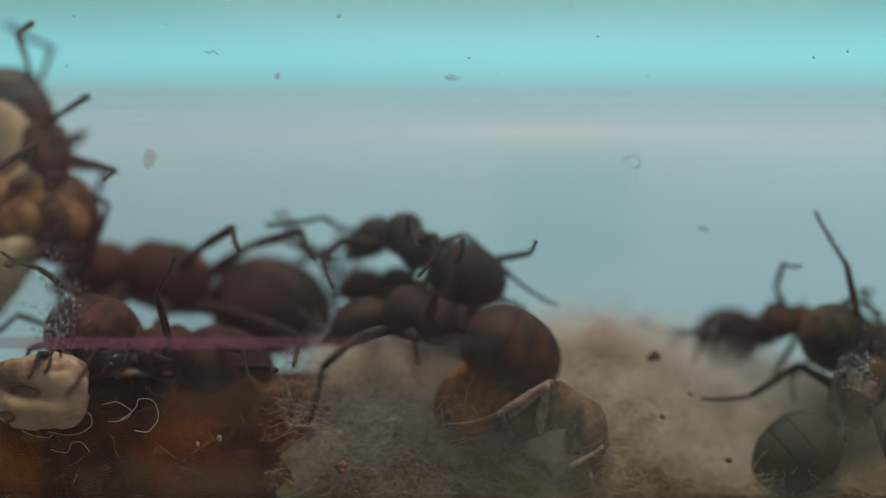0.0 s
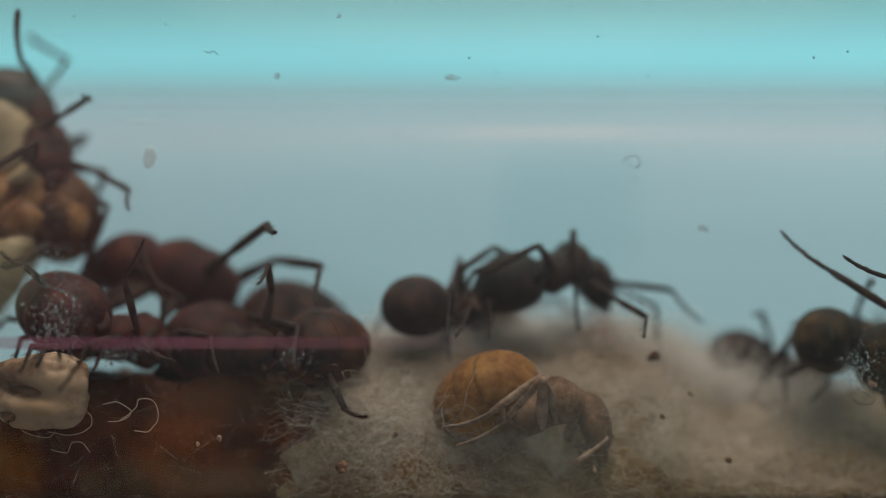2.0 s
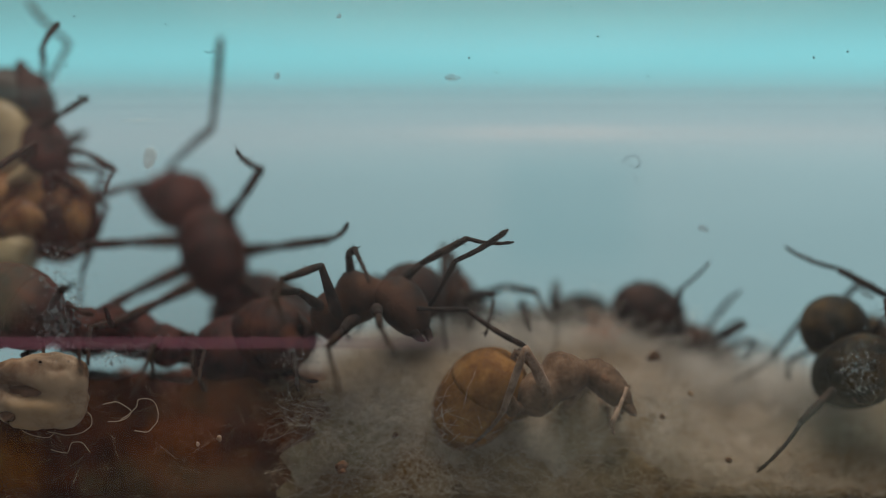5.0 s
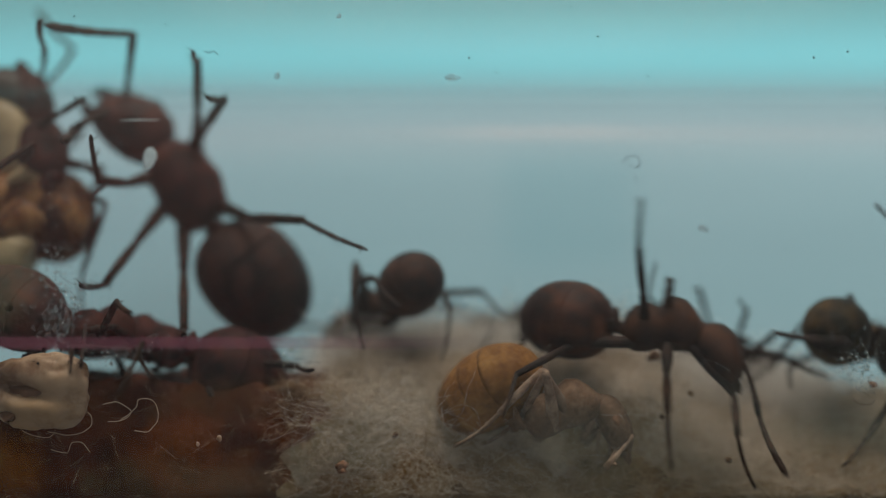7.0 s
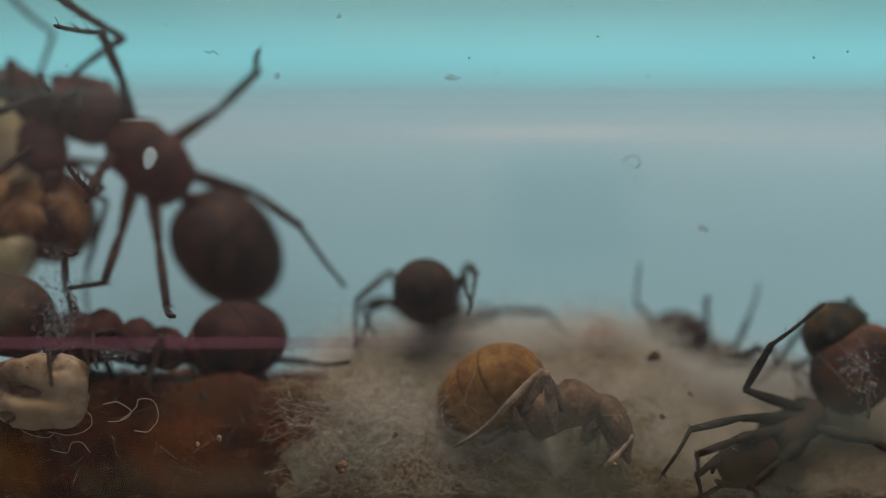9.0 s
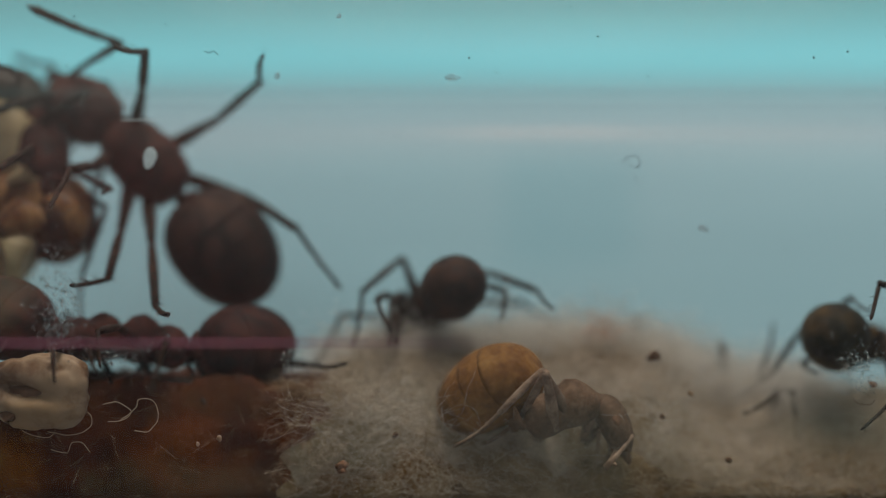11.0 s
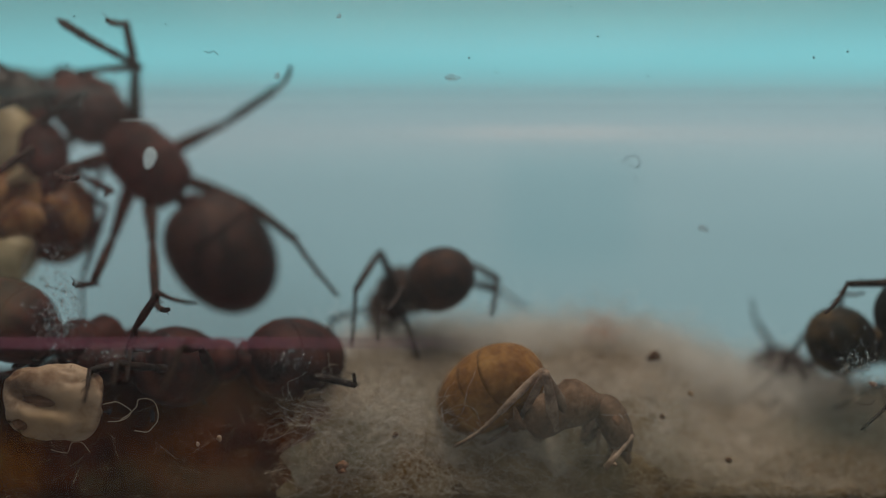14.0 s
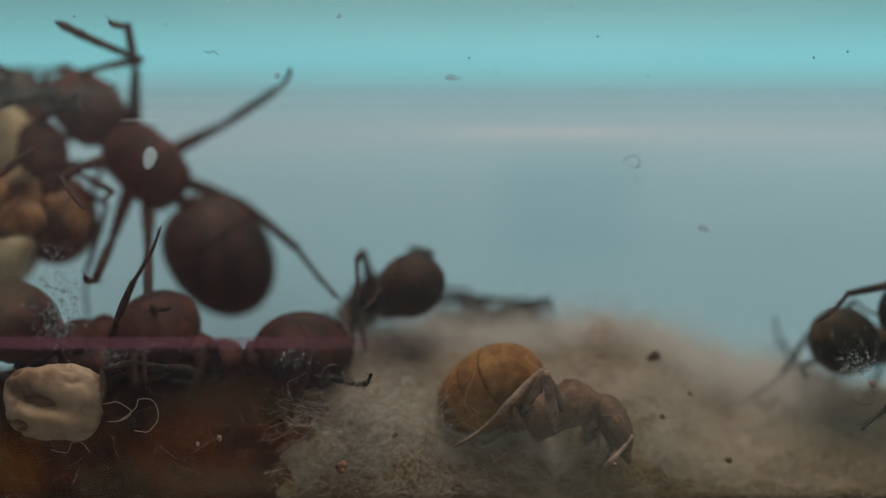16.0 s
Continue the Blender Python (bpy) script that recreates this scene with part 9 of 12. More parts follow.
    swing(lurker["l3_tarsus"], (0, 30.8, 21.6, 50.7, 3.01, -0.02, -0.34), (0.5, 33.4, 18.6, 60.4, 2.89, 0.55, -0.39), (1, 35.4, 15.3, 69.9, 2.59, 1.04, -0.29), (2, 35, 13.3, 68.4, 2.59, 1.04, -0.29), (2.25, 20.4, 20.9, 39, 2.83, 0.72, -0.28), (2.5, 3.4, 20.3, 7.9, 2.99, 0.36, -0.19), (4.4, 6.5, 19.1, 26.7, 2.87, 0.68, -0.19), (6.3, 11.1, 13, 70.3, 2.33, 1.27, -0.16), (8.2, 9.4, 4.2, 120.6, 1.39, 1.49, -0.11), (10.1, 3.1, 0.1, 162.7, 0.64, 1.19, -0.07), (12, -0.1, 0, -179.5, 0.39, 0.95, -0.06), (16, -0.1, 0, -179.5, 0.39, 0.95, -0.06))
    swing(lurker["r3"], (0, 0, -6, 70.8), (6.5, 0, 1.4, 86.9), (16, 0, 1.4, 86.9))
    swing(lurker["r3_tibia"], (0, 4.9, 12.5, 128.4), (6.5, -1.2, 14.1, 122.6), (16, -1.2, 14.1, 122.6))
    swing(lurker["r3_tarsus"], (0, 1.3, 3.4, 167.8, 0.64, 1.15, -0.32), (6.5, -0.4, 5.2, 162.2, 0.77, 1.23, -0.37), (16, -0.4, 5.2, 162.2, 0.77, 1.23, -0.37))
    set_turn(lurker["al"], 0, 9.8, -86.9)
    set_turn(lurker["al_tip"], 0.5, 23.1, -2.3)
    set_turn(lurker["ar"], 0, 36.7, -78.5)
    set_turn(lurker["ar_tip"], 18.5, -1, -27.1)
    go(newcomer["root"], (0, -13.31, 0.9, -2.05, 0, 19.7, 149.7), (10.6, -13.31, 0.9, -2.05, 0, 19.7, 149.7), (11.3, -9.32, 0.9, -1.66, 0, 35, 127.8), (11.6, -8.68, 0.9, -1.66, 0, 34.8, 132.4), (12, -7.1, 0.5, -1.89, 0, 24.8, 135.1), (12.5, -6.63, 0.1, -2.24, 0, 20.3, 138.2), (13, -6.95, 0.1, -2.37, 0, 11.2, 144.9), (14, -6.89, 0.1, -2.5, 0, 11.1, 147.6), (14.5, -6.85, 0.1, -2.43, 0, 10.9, 149.2), (15.2, -7.14, 0.1, -2.5, 0, 6.8, 147.3), (16, -7.26, 0.1, -2.62, 0, 6.9, 147.5))
    swing(newcomer["head"], (0, 1.2, 8.6, 4.1), (10.6, 1.2, 8.6, 4.1), (11.3, 4.2, -4.5, 13.8), (11.6, 2.8, -4.9, 9.2), (12, 2.8, -1, 9.5), (12.5, 3.1, -7.2, 9.8), (13, 1.1, 1.5, 3.6), (14, 0.3, 1.6, 0.9), (14.5, -0.4, -0.7, -1.2), (15.2, 0.2, 0.8, 0.8), (16, 0.2, 0.8, 0.7))
    swing(newcomer["gaster"], (0, 0, 60, 70.9), (10.6, 0, 60, 70.9), (11.3, 0, 69.3, 49.6), (11.6, 0, 71.7, 70.6), (12, 0, 72.8, 93.7), (12.5, 0, 66.9, 112), (13, 0, 3, 78.7), (14, 0, -16.4, 89.7), (14.5, 0, -18.8, 90.5), (15.2, 0, 19.7, 92.6), (16, 0, 33, 90.2))
    set_turn(newcomer["l1"], 0, -24.3, -26.4)
    set_turn(newcomer["l1_tibia"], 14.8, 9.5, 147.3)
    set_turn(newcomer["l1_tarsus"], -2.6, -1.8, -174.2, 0.4, 0.61, -0.19)
    set_turn(newcomer["r1"], 0, -26, -8)
    set_turn(newcomer["r1_tibia"], 21.4, 8.6, 130.8)
    set_turn(newcomer["r1_tarsus"], 4.8, 1.9, 170.3, 0.61, 0.86, -0.17)
    set_turn(newcomer["l2"], 0, -18.2, -43.8)
    set_turn(newcomer["l2_tibia"], -4, 31, -171.6)
    set_turn(newcomer["l2_tarsus"], 0.6, -7.7, 178.1, 0.34, -0.16, -0.64)
    set_turn(newcomer["r2"], 0, -38.2, -25)
    set_turn(newcomer["r2_tibia"], 21.7, -5.7, 147.7)
    set_turn(newcomer["r2_tarsus"], -5.6, 1.3, -173, 0.35, 0.67, 0.12)
    swing(newcomer["l3"], (0, 0, -23.2, -131.5), (11.3, 0, -23.2, -131.5), (11.6, 0, -29, -141.2), (11.73, -2.4, -25.8, -116.7), (11.87, -2.2, -18.8, -73.3), (12, 0, -15.6, -50.5), (16, 0, -15.6, -50.5))
    swing(newcomer["l3_tibia"], (0, -28.5, 44.5, -78.7), (11.3, -28.5, 44.5, -78.7), (11.6, -32.8, 38.2, -79.9), (11.73, -28.4, 34.5, -97.3), (11.87, -18, 31, -129), (12, -12, 31.3, -145.9), (16, -12, 31.3, -145.9))
    swing(newcomer["l3_tarsus"], (0, -27, 36.9, -131.4, 1.76, -1.05, -1.05), (11.3, -27, 36.9, -131.4, 1.76, -1.05, -1.05), (11.6, -33, 31.9, -128.7, 1.76, -1.16, -0.93), (11.73, -26.7, 22.3, -140.3, 1.39, -1.23, -0.85), (11.87, -11.1, 8.3, -163.2, 0.74, -1, -0.77), (12, -1, 3.6, -176.6, 0.49, -0.72, -0.78), (16, -1, 3.6, -176.6, 0.49, -0.72, -0.78))
    swing(newcomer["r3"], (0, 0, -62.4, -174.6), (12, 0, -62.4, -174.6), (12.25, -3.6, -68, 161.7), (12.5, 0, -73.7, 131.2), (12.75, 2.5, -76, 159.2), (13, 0, -78.2, -167.9), (13.5, 6.9, -57.3, 165.9), (14, 0, -36.7, 151.5), (14.5, 0, -29, 146.6), (15.2, 0, -45.2, 146.6), (16, 0, -51.7, 152.3))
    swing(newcomer["r3_tibia"], (0, -22, 24.7, -20.5), (12, -22, 24.7, -20.5), (12.25, -13.9, 48.4, -13), (12.5, 11.3, 69.8, 11.7), (12.75, -19, 59.5, -17.2), (13, -32.9, 45.6, -29.8), (13.5, -10.4, 33.2, -7.7), (14, 3.7, 16.1, 5.9), (14.5, 7.8, 18.2, 16.1), (15.2, 8.8, 16.3, 10.9), (16, 1.1, 23.2, 1.2))
    swing(newcomer["r3_tarsus"], (0, -51.3, 49, -61.4, 2.83, -0.48, -0.63), (12, -51.3, 49, -61.4, 2.83, -0.48, -0.63), (12.25, -83.9, 75, -87.7, 2.52, -0.22, -1.12), (12.5, 166.3, 69.3, 168.6, 2.06, 0.11, -1.41), (12.75, -72.5, 67.9, -68.4, 2.28, -0.23, -1.29), (13, -55.2, 32.1, -49, 2.46, -0.52, -1.07), (13.5, -27.8, 50.7, -19.4, 2.79, -0.17, -0.82), (14, 16.8, 52.3, 27.3, 2.98, 0.15, -0.42), (14.5, 6.2, 29.3, 12.8, 2.92, 0.4, -0.47), (15.2, 10.2, -0.3, 10.2, 2.96, 0.27, -0.42), (16, 30.9, -8.5, 22.6, 2.93, 0.03, -0.59))
    go(wanderer["root"], (0, -0.39, 2, -0.19, 0, -24.5, 127.4), (0.2, -0.12, 2, -0.12, 0, -24.5, 133.7), (0.5, 0.21, 2, -0.19, 0, -24.3, 149.2), (1, -0.05, 2, -0.45, 0, -14, 179.2), (1.2, 0.08, 2, -0.65, 0, -8.7, 120.6), (1.25, 0.15, 2, -0.62, 6, -17.3, -174.6), (1.3, 0.21, 2, -0.59, 0, -26.1, -106.4), (1.4, 0.88, 2, -0.59, 0, -18.9, -81.3), (1.45, 1.11, 2, -0.55, 2.8, -13.4, -12.1), (1.5, 1.35, 2, -0.52, 9.2, -13.8, 56.3), (1.6, 1.95, 2, -0.52, 11.9, -5.1, 44.4), (2, 2.37, 2, -0.65, 11.2, -9.8, 47.5), (2.2, 3.01, 2, -0.92, 0, 16.1, 64.2), (2.5, 3.01, 2, -1.19, 0, 16.7, 69.4), (3, 3.08, 2, -1.39, 0, 14.5, 69.4), (3.5, 3.48, 2, -1.19, 0, 16.8, 78.8), (4, 2.88, 2, -1.32, 0, 2, 120.9), (4.6, 2.73, 3.5, -1.8, 0, 5.2, 117.3), (6.3, 2.56, 5, -2.17, 0, 8.1, 126.1), (7.1, 1.69, 5, -2.17, 0, 8.2, 124.2), (7.4, 2.2, 9, -3.45, 0, 12.9, 127.3), (7.7, 2.4, 12.5, -4.2, 0, 12.9, 127.3), (13.2, 2.4, 12.5, -4.2, 0, 12.9, 127.5), (13.6, 2.2, 9, -3.45, 0, 12.9, 127.5), (14.2, 1.68, 6.2, -2.5, 0, 3, 126.8), (14.5, 1.44, 5.8, -1.95, 0, 2.2, 127), (16, 1.44, 5.8, -2.02, 0, -0.3, 126.9))
    swing(wanderer["head"], (0, 10.7, 47.2, 32.9), (0.2, 8.8, 44.8, 27.7), (0.5, 7.8, 46.7, 23.9), (1, -3.1, 50.8, -9), (1.2, 6.5, 2.8, 22.8), (1.3, 0.7, 9.3, 2.4), (1.4, 0.1, 6.8, 0.5), (1.5, -5.8, 60.4, -14.6), (1.6, -0.4, 40.3, -1.3), (2, -9.7, 60, -24.8), (2.2, 2, 3.6, 7), (2.5, 2.2, 9.8, 7.5), (3, 3.1, 6.2, 10.7), (3.5, 2.1, 16.1, 7.2), (4, 4.2, 11.1, 14.9), (4.6, 4.8, 6.2, 16.6), (6.3, 0.6, 1, 2.1), (7.1, 0.4, 1.1, 1.4), (7.6, 0.4, -5.1, 1.2), (13.6, 0.4, -5.1, 1.2), (14.2, 0.6, 3, 2.2), (14.5, 0.7, 6, 2.4), (16, 0.7, 8.5, 2.4))
    swing(wanderer["gaster"], (0, 0, -12.6, 66.4), (0.2, 0, -10, 55.4), (0.5, 0, -5.1, 34.1), (1, 0, -15.4, 11.6), (1.2, 0, -22.4, 67), (1.25, 1.3, -20, 14.1), (1.3, 0, -17.5, -37.9), (1.4, 0, -21.4, -5.2), (1.45, -2.9, -26.6, -56.4), (1.5, 0, -31.9, -110.2), (1.6, 0, -31.5, -89.7), (2, 0, -21.9, -99), (2.1, -4.8, -12, -47.3), (2.2, 0, -2.1, 2.4), (2.5, 0, 12.6, 7.3), (3, 0, 8.1, 11.3), (3.5, 0, 8.5, 2), (3.75, -1.9, 12.8, 47.9), (4, 0, 17.2, 94.7), (4.6, 0, 10.2, 104.7), (6.3, 0, 2.2, 106.6), (7.1, 0, 2.6, 109.3), (7.6, 0, -5.4, 107), (13.6, 0, -5.5, 107), (14.2, 0, -2.7, 110.1), (14.5, 0, -4.1, 112.8), (16, 0, -4.9, 117.2))
    swing(wanderer["l1"], (0, 0, -5.3, 89.8), (0.25, -1.3, 6.5, 101.8), (0.5, 0, 18.3, 114), (0.62, 0, 18.5, 115.4), (0.75, 0, 18.9, 118.3), (0.88, 0, 19.2, 121.2), (1, 0, 19.4, 122.6), (1.03, -0.6, 17.4, 119.9), (1.07, -1.7, 12.2, 113.3), (1.1, -2.1, 5.4, 105.1), (1.13, -1.6, -1.5, 97), (1.17, -0.6, -6.6, 90.6), (1.2, 0, -8.6, 88), (1.23, 3.4, -6.6, 46.7), (1.25, 4.6, -3, 8.6), (1.27, 3.4, 0.5, -29.4), (1.3, 0, 2.5, -70.4), (1.53, 0, 2.9, -67.4), (1.77, 0, 3.6, -61.9), (2, 0, 3.9, -58.9), (3.87, -2.6, 2.3, -99.5), (4.8, -3.6, -0.5, -137.1), (5.73, -2.6, -3.2, -174.7), (7.6, 0, -4.9, 144.6), (16, 0, -4.9, 144.6))
    swing(wanderer["l1_tibia"], (0, 3.3, 10.2, 38.1), (0.25, 1.8, 6.3, 16.1), (0.5, 1.9, 2.1, -5.6), (0.62, 4, -0.1, -19.1), (0.75, 10.1, -2.8, -49), (0.88, 16.7, -2.1, -79.1), (1, 19.4, -0.6, -92.7), (1.03, 15, 0.4, -83.1), (1.07, 5.3, 6.2, -59.6), (1.1, -2.9, 18.4, -30), (1.13, -3.6, 33, 1), (1.17, 2.8, 43, 29), (1.2, 7.5, 46.1, 41.9), (1.23, 7.6, 51.1, 34), (1.27, 4.3, 60.1, 16.4), (1.3, -0.5, 64.6, 4.1), (1.53, -0.9, 47.5, 2.9), (1.77, -0.5, 15.9, 1.4), (2, 0, -1.2, 0.6), (3.87, 0, -1, 0.5), (5.73, 0, -0.5, 0.3), (7.6, 0, -0.3, 0.3), (16, 0, -0.3, 0.3))
    swing(wanderer["l1_tarsus"], (0, 5.4, 15.9, 78.7, 2.24, 0.7, -0.2), (0.25, -5, 3.9, 54.4, 2.45, 0.32, -0.13), (0.5, -9.7, -11.1, 32.3, 2.49, -0.11, -0.04), (0.62, -8.8, 0.2, 29.6, 2.44, -0.38, 0), (0.75, -8.7, 25.2, 23.8, 2.1, -0.87, 0.06), (0.88, -12.4, 50, 15.7, 1.57, -1.13, 0.04), (1, -17.3, 61.1, 9.1, 1.3, -1.15, 0.01), (1.03, -14.7, 61.8, 16.3, 1.49, -1.14, -0.01), (1.07, -7.6, 62.7, 35.2, 1.93, -0.99, -0.12), (1.1, 2, 62.3, 60.2, 2.29, -0.55, -0.36), (1.13, 10.1, 60.1, 83.7, 2.31, 0.02, -0.63), (1.17, 14.4, 57.5, 100, 2.09, 0.41, -0.78), (1.2, 15.7, 56.3, 106.1, 1.94, 0.53, -0.83), (1.23, 8, 60.2, 120.5, 1.95, 0.4, -0.89), (1.27, -1.9, 69.7, 150.7, 1.9, 0.16, -1), (1.3, -1.1, 75.3, 172.5, 1.84, 0.04, -1.04), (1.53, 33.2, 65.2, -114.2, 2.13, 0.04, -0.85), (1.65, 31, 51.3, -78.3, 2.29, 0.03, -0.58), (1.77, 18.9, 40.2, -49.2, 2.46, 0.03, -0.31), (2, 1.6, 34.3, -19, 2.5, 0.01, 0.02), (3.87, 0.4, 33, -21.4, 2.5, 0.01, 0.02), (5.73, -1.6, 30.4, -25.8, 2.5, 0.01, 0.01), (7.6, -2.5, 29, -28, 2.5, 0.01, 0.01), (16, -2.5, 29, -28, 2.5, 0.01, 0.01))
    swing(wanderer["r1"], (0, 0, 17.5, 37.7), (1.4, 0, 17.5, 37.7), (1.43, -7, 13.6, -6), (1.45, -9.3, 6.7, -45.2), (1.47, -6.8, -0.1, -83.8), (1.5, 0, -3.9, -125.8), (1.55, -0.7, 1.7, -111.6), (1.6, 0, 7.4, -97.4), (2, 0, 5.1, -108.8), (2.1, -0.4, -1.2, -115.5), (2.2, 0, -7.5, -122.2), (4.9, 0.7, -6.2, -176.2), (7.6, 0, -4.9, 129.9), (16, 0, -4.9, 129.9))
    swing(wanderer["r1_tibia"], (0, -1.6, 15.4, 4.6), (1.4, -1.6, 15.4, 4.6), (1.43, -1.3, 13, 2.9), (1.47, -0.6, 8.7, -0.1), (1.5, -0.1, 6.4, -1.8), (1.55, 0.9, 3.3, -9.9), (1.6, 2.3, 0.4, -18.1), (2, -0.1, -0.1, 0.6), (2.1, 0, 10.3, -0.3), (2.2, -0.2, 20.6, -1.3), (4.9, -0.1, 8, -1), (7.6, -0.1, -4.6, -0.7), (16, -0.1, -4.6, -0.7))
    swing(wanderer["r1_tarsus"], (0, -17.8, 52.7, 22.4, 2.46, 0.09, -0.31), (1.4, -17.8, 52.7, 22.4, 2.46, 0.09, -0.31), (1.43, -14.2, 49.9, 12.3, 2.47, 0.06, -0.26), (1.47, -6.1, 45.9, -5.9, 2.49, 0, -0.17), (1.5, -1.4, 44.5, -15.5, 2.49, -0.04, -0.13), (1.55, -1.7, 22, -37.7, 2.48, -0.2, -0.07), (1.6, 6.3, 1, -58, 2.44, -0.36, -0.01), (2, 3.2, 3.7, -39.2, 2.5, 0.01, 0), (2.1, -3.6, 31.7, -24.6, 2.48, -0.01, -0.21), (2.2, -1.4, 60.4, -6.2, 2.43, -0.03, -0.41), (4.9, 0.8, 47.6, 0.8, 2.49, -0.02, -0.16), (7.6, 0.6, 34.8, 6, 2.5, -0.01, 0.09), (16, 0.6, 34.8, 6, 2.5, -0.01, 0.09))
    swing(wanderer["l2"], (0, 0, -42.3, -172.1), (0.4, -2.4, -47.2, 177), (0.8, -3, -56.9, 154.2), (1.2, 0, -62, 139.1), (1.85, -3.7, -36.8, 154.7), (2.5, 0, -11.7, 165.7), (3.25, -7.5, -27.8, 125.3), (4, 0, -44.3, 77.8), (5.2, -6.3, -33.8, 99.7), (6.4, -5.4, -12.6, 133), (7.6, 0, -2.4, 150.2), (16, 0, -2.4, 150.2))
    swing(wanderer["l2_tibia"], (0, -27.5, 24.9, -42.9), (0.4, -21.7, 37.7, -31.3), (0.8, 4.8, 56.1, 4.5), (1.2, 30, 59, 34.5), (1.85, 11.7, 42.8, 18.1), (2.5, 2.2, 24.7, 10.6), (3.25, 18.3, 30.2, 33.2), (4, 35.9, 29.5, 57.1), (5.2, 23.1, 25.1, 39.8), (6.4, 5.8, 9.7, 13.1), (7.6, 0, -1.1, 1.2), (16, 0, -1.1, 1.2))
    swing(wanderer["l2_tarsus"], (0, -47.1, 34.3, -88, 2.23, -0.77, -0.53), (0.4, -56.9, 54.2, -82, 2.24, -0.51, -0.76), (0.8, 162.5, 85.9, 163, 2.1, 0.05, -1.04), (1.2, 115.4, 66.3, 129.4, 1.93, 0.36, -1.07), (1.85, 54.8, 71.1, 76.4, 2.27, 0.28, -0.85), (2.5, 11.7, 58.5, 40.9, 2.52, 0.21, -0.52), (3.25, 40.3, 49.5, 79.9, 2.3, 0.59, -0.63), (4, 53.2, 33.2, 104.1, 1.99, 0.91, -0.62), (5.2, 39.7, 42.5, 69.9, 2.27, 0.72, -0.53), (6.4, 6.7, 37.4, -0.1, 2.6, 0.28, -0.21), (7.6, -1.3, 25, -30.1, 2.65, 0.03, 0.02), (16, -1.3, 25, -30.1, 2.65, 0.03, 0.02))
    swing(wanderer["r2"], (0, 0, -50.6, 122), (0.5, 0.1, -48.6, 117.1), (1, 0, -46.6, 112.5), (1.12, 2.9, -49.5, 122.2), (1.25, 6.6, -56.7, 145.3), (1.38, 4.3, -64.2, 173.4), (1.5, 0, -67.2, -170.8), (1.52, 0.5, -67.6, -161.7), (1.55, 1, -68.5, -141), (1.58, 0.5, -69.5, -119.4), (1.6, 0, -69.8, -109.3), (1.7, -1.3, -71.2, -114.6), (1.8, -3, -74.2, -127.5), (1.9, -2, -77.3, -143), (2, 0, -78.7, -151.4), (2.07, -0.4, -77.4, -148.1), (2.13, -0.4, -75.1, -142.6), (2.2, 0, -73.8, -140), (2.35, -3.4, -54.2, -125.6), (2.5, 0, -34.7, -116.7), (2.75, 0.7, -22.6, -123.1), (3, 0, -10.6, -128.9), (3.5, 0, -6.9, -138.8), (5.55, 0.9, -4.6, 178.6), (7.6, 0, -2.3, 136.3), (11.05, 3, -14.4, 162.4), (14.5, 0, -26.6, -169.9), (16, 0, -26.6, -169.9))
    swing(wanderer["r2_tibia"], (0, 18.4, 26.1, 22.4), (0.5, 5.2, 37.8, 4.2), (1, -14.4, 44.7, -20), (1.12, -14.1, 59.7, -14.3), (1.25, 99.7, 84.3, 110.4), (1.38, 139.8, 52.9, 161.7), (1.5, 139.1, 37.9, 166.7), (1.52, 146.9, 41.4, 168.6), (1.55, 166.5, 48.2, 175.6), (1.58, -170.2, 52.7, -173.3), (1.6, -158.5, 53.7, -167.1), (1.7, -168.8, 50.7, -173.3), (1.8, 172.5, 42.1, 177.3), (1.9, 157.9, 32, 172.6), (2, 152, 27.1, 171.7), (2.07, 162.8, 43, 174.7), (2.13, -153.7, 67.9, -154.2), (2.2, -102, 69.8, -108.8), (2.35, -36.9, 72.9, -41.1), (2.5, -2.5, 58.1, -4), (2.75, -2.9, 37, -7.5), (3, -1.9, 16, -10.3), (3.5, -1.7, 23.6, -14), (5.55, 0, 8.3, -7.1), (7.6, 0, -7.1, -0.6), (11.05, -2.8, 1.5, -7.2), (14.5, -6.6, 9.7, -14.2), (16, -6.6, 9.7, -14.2))
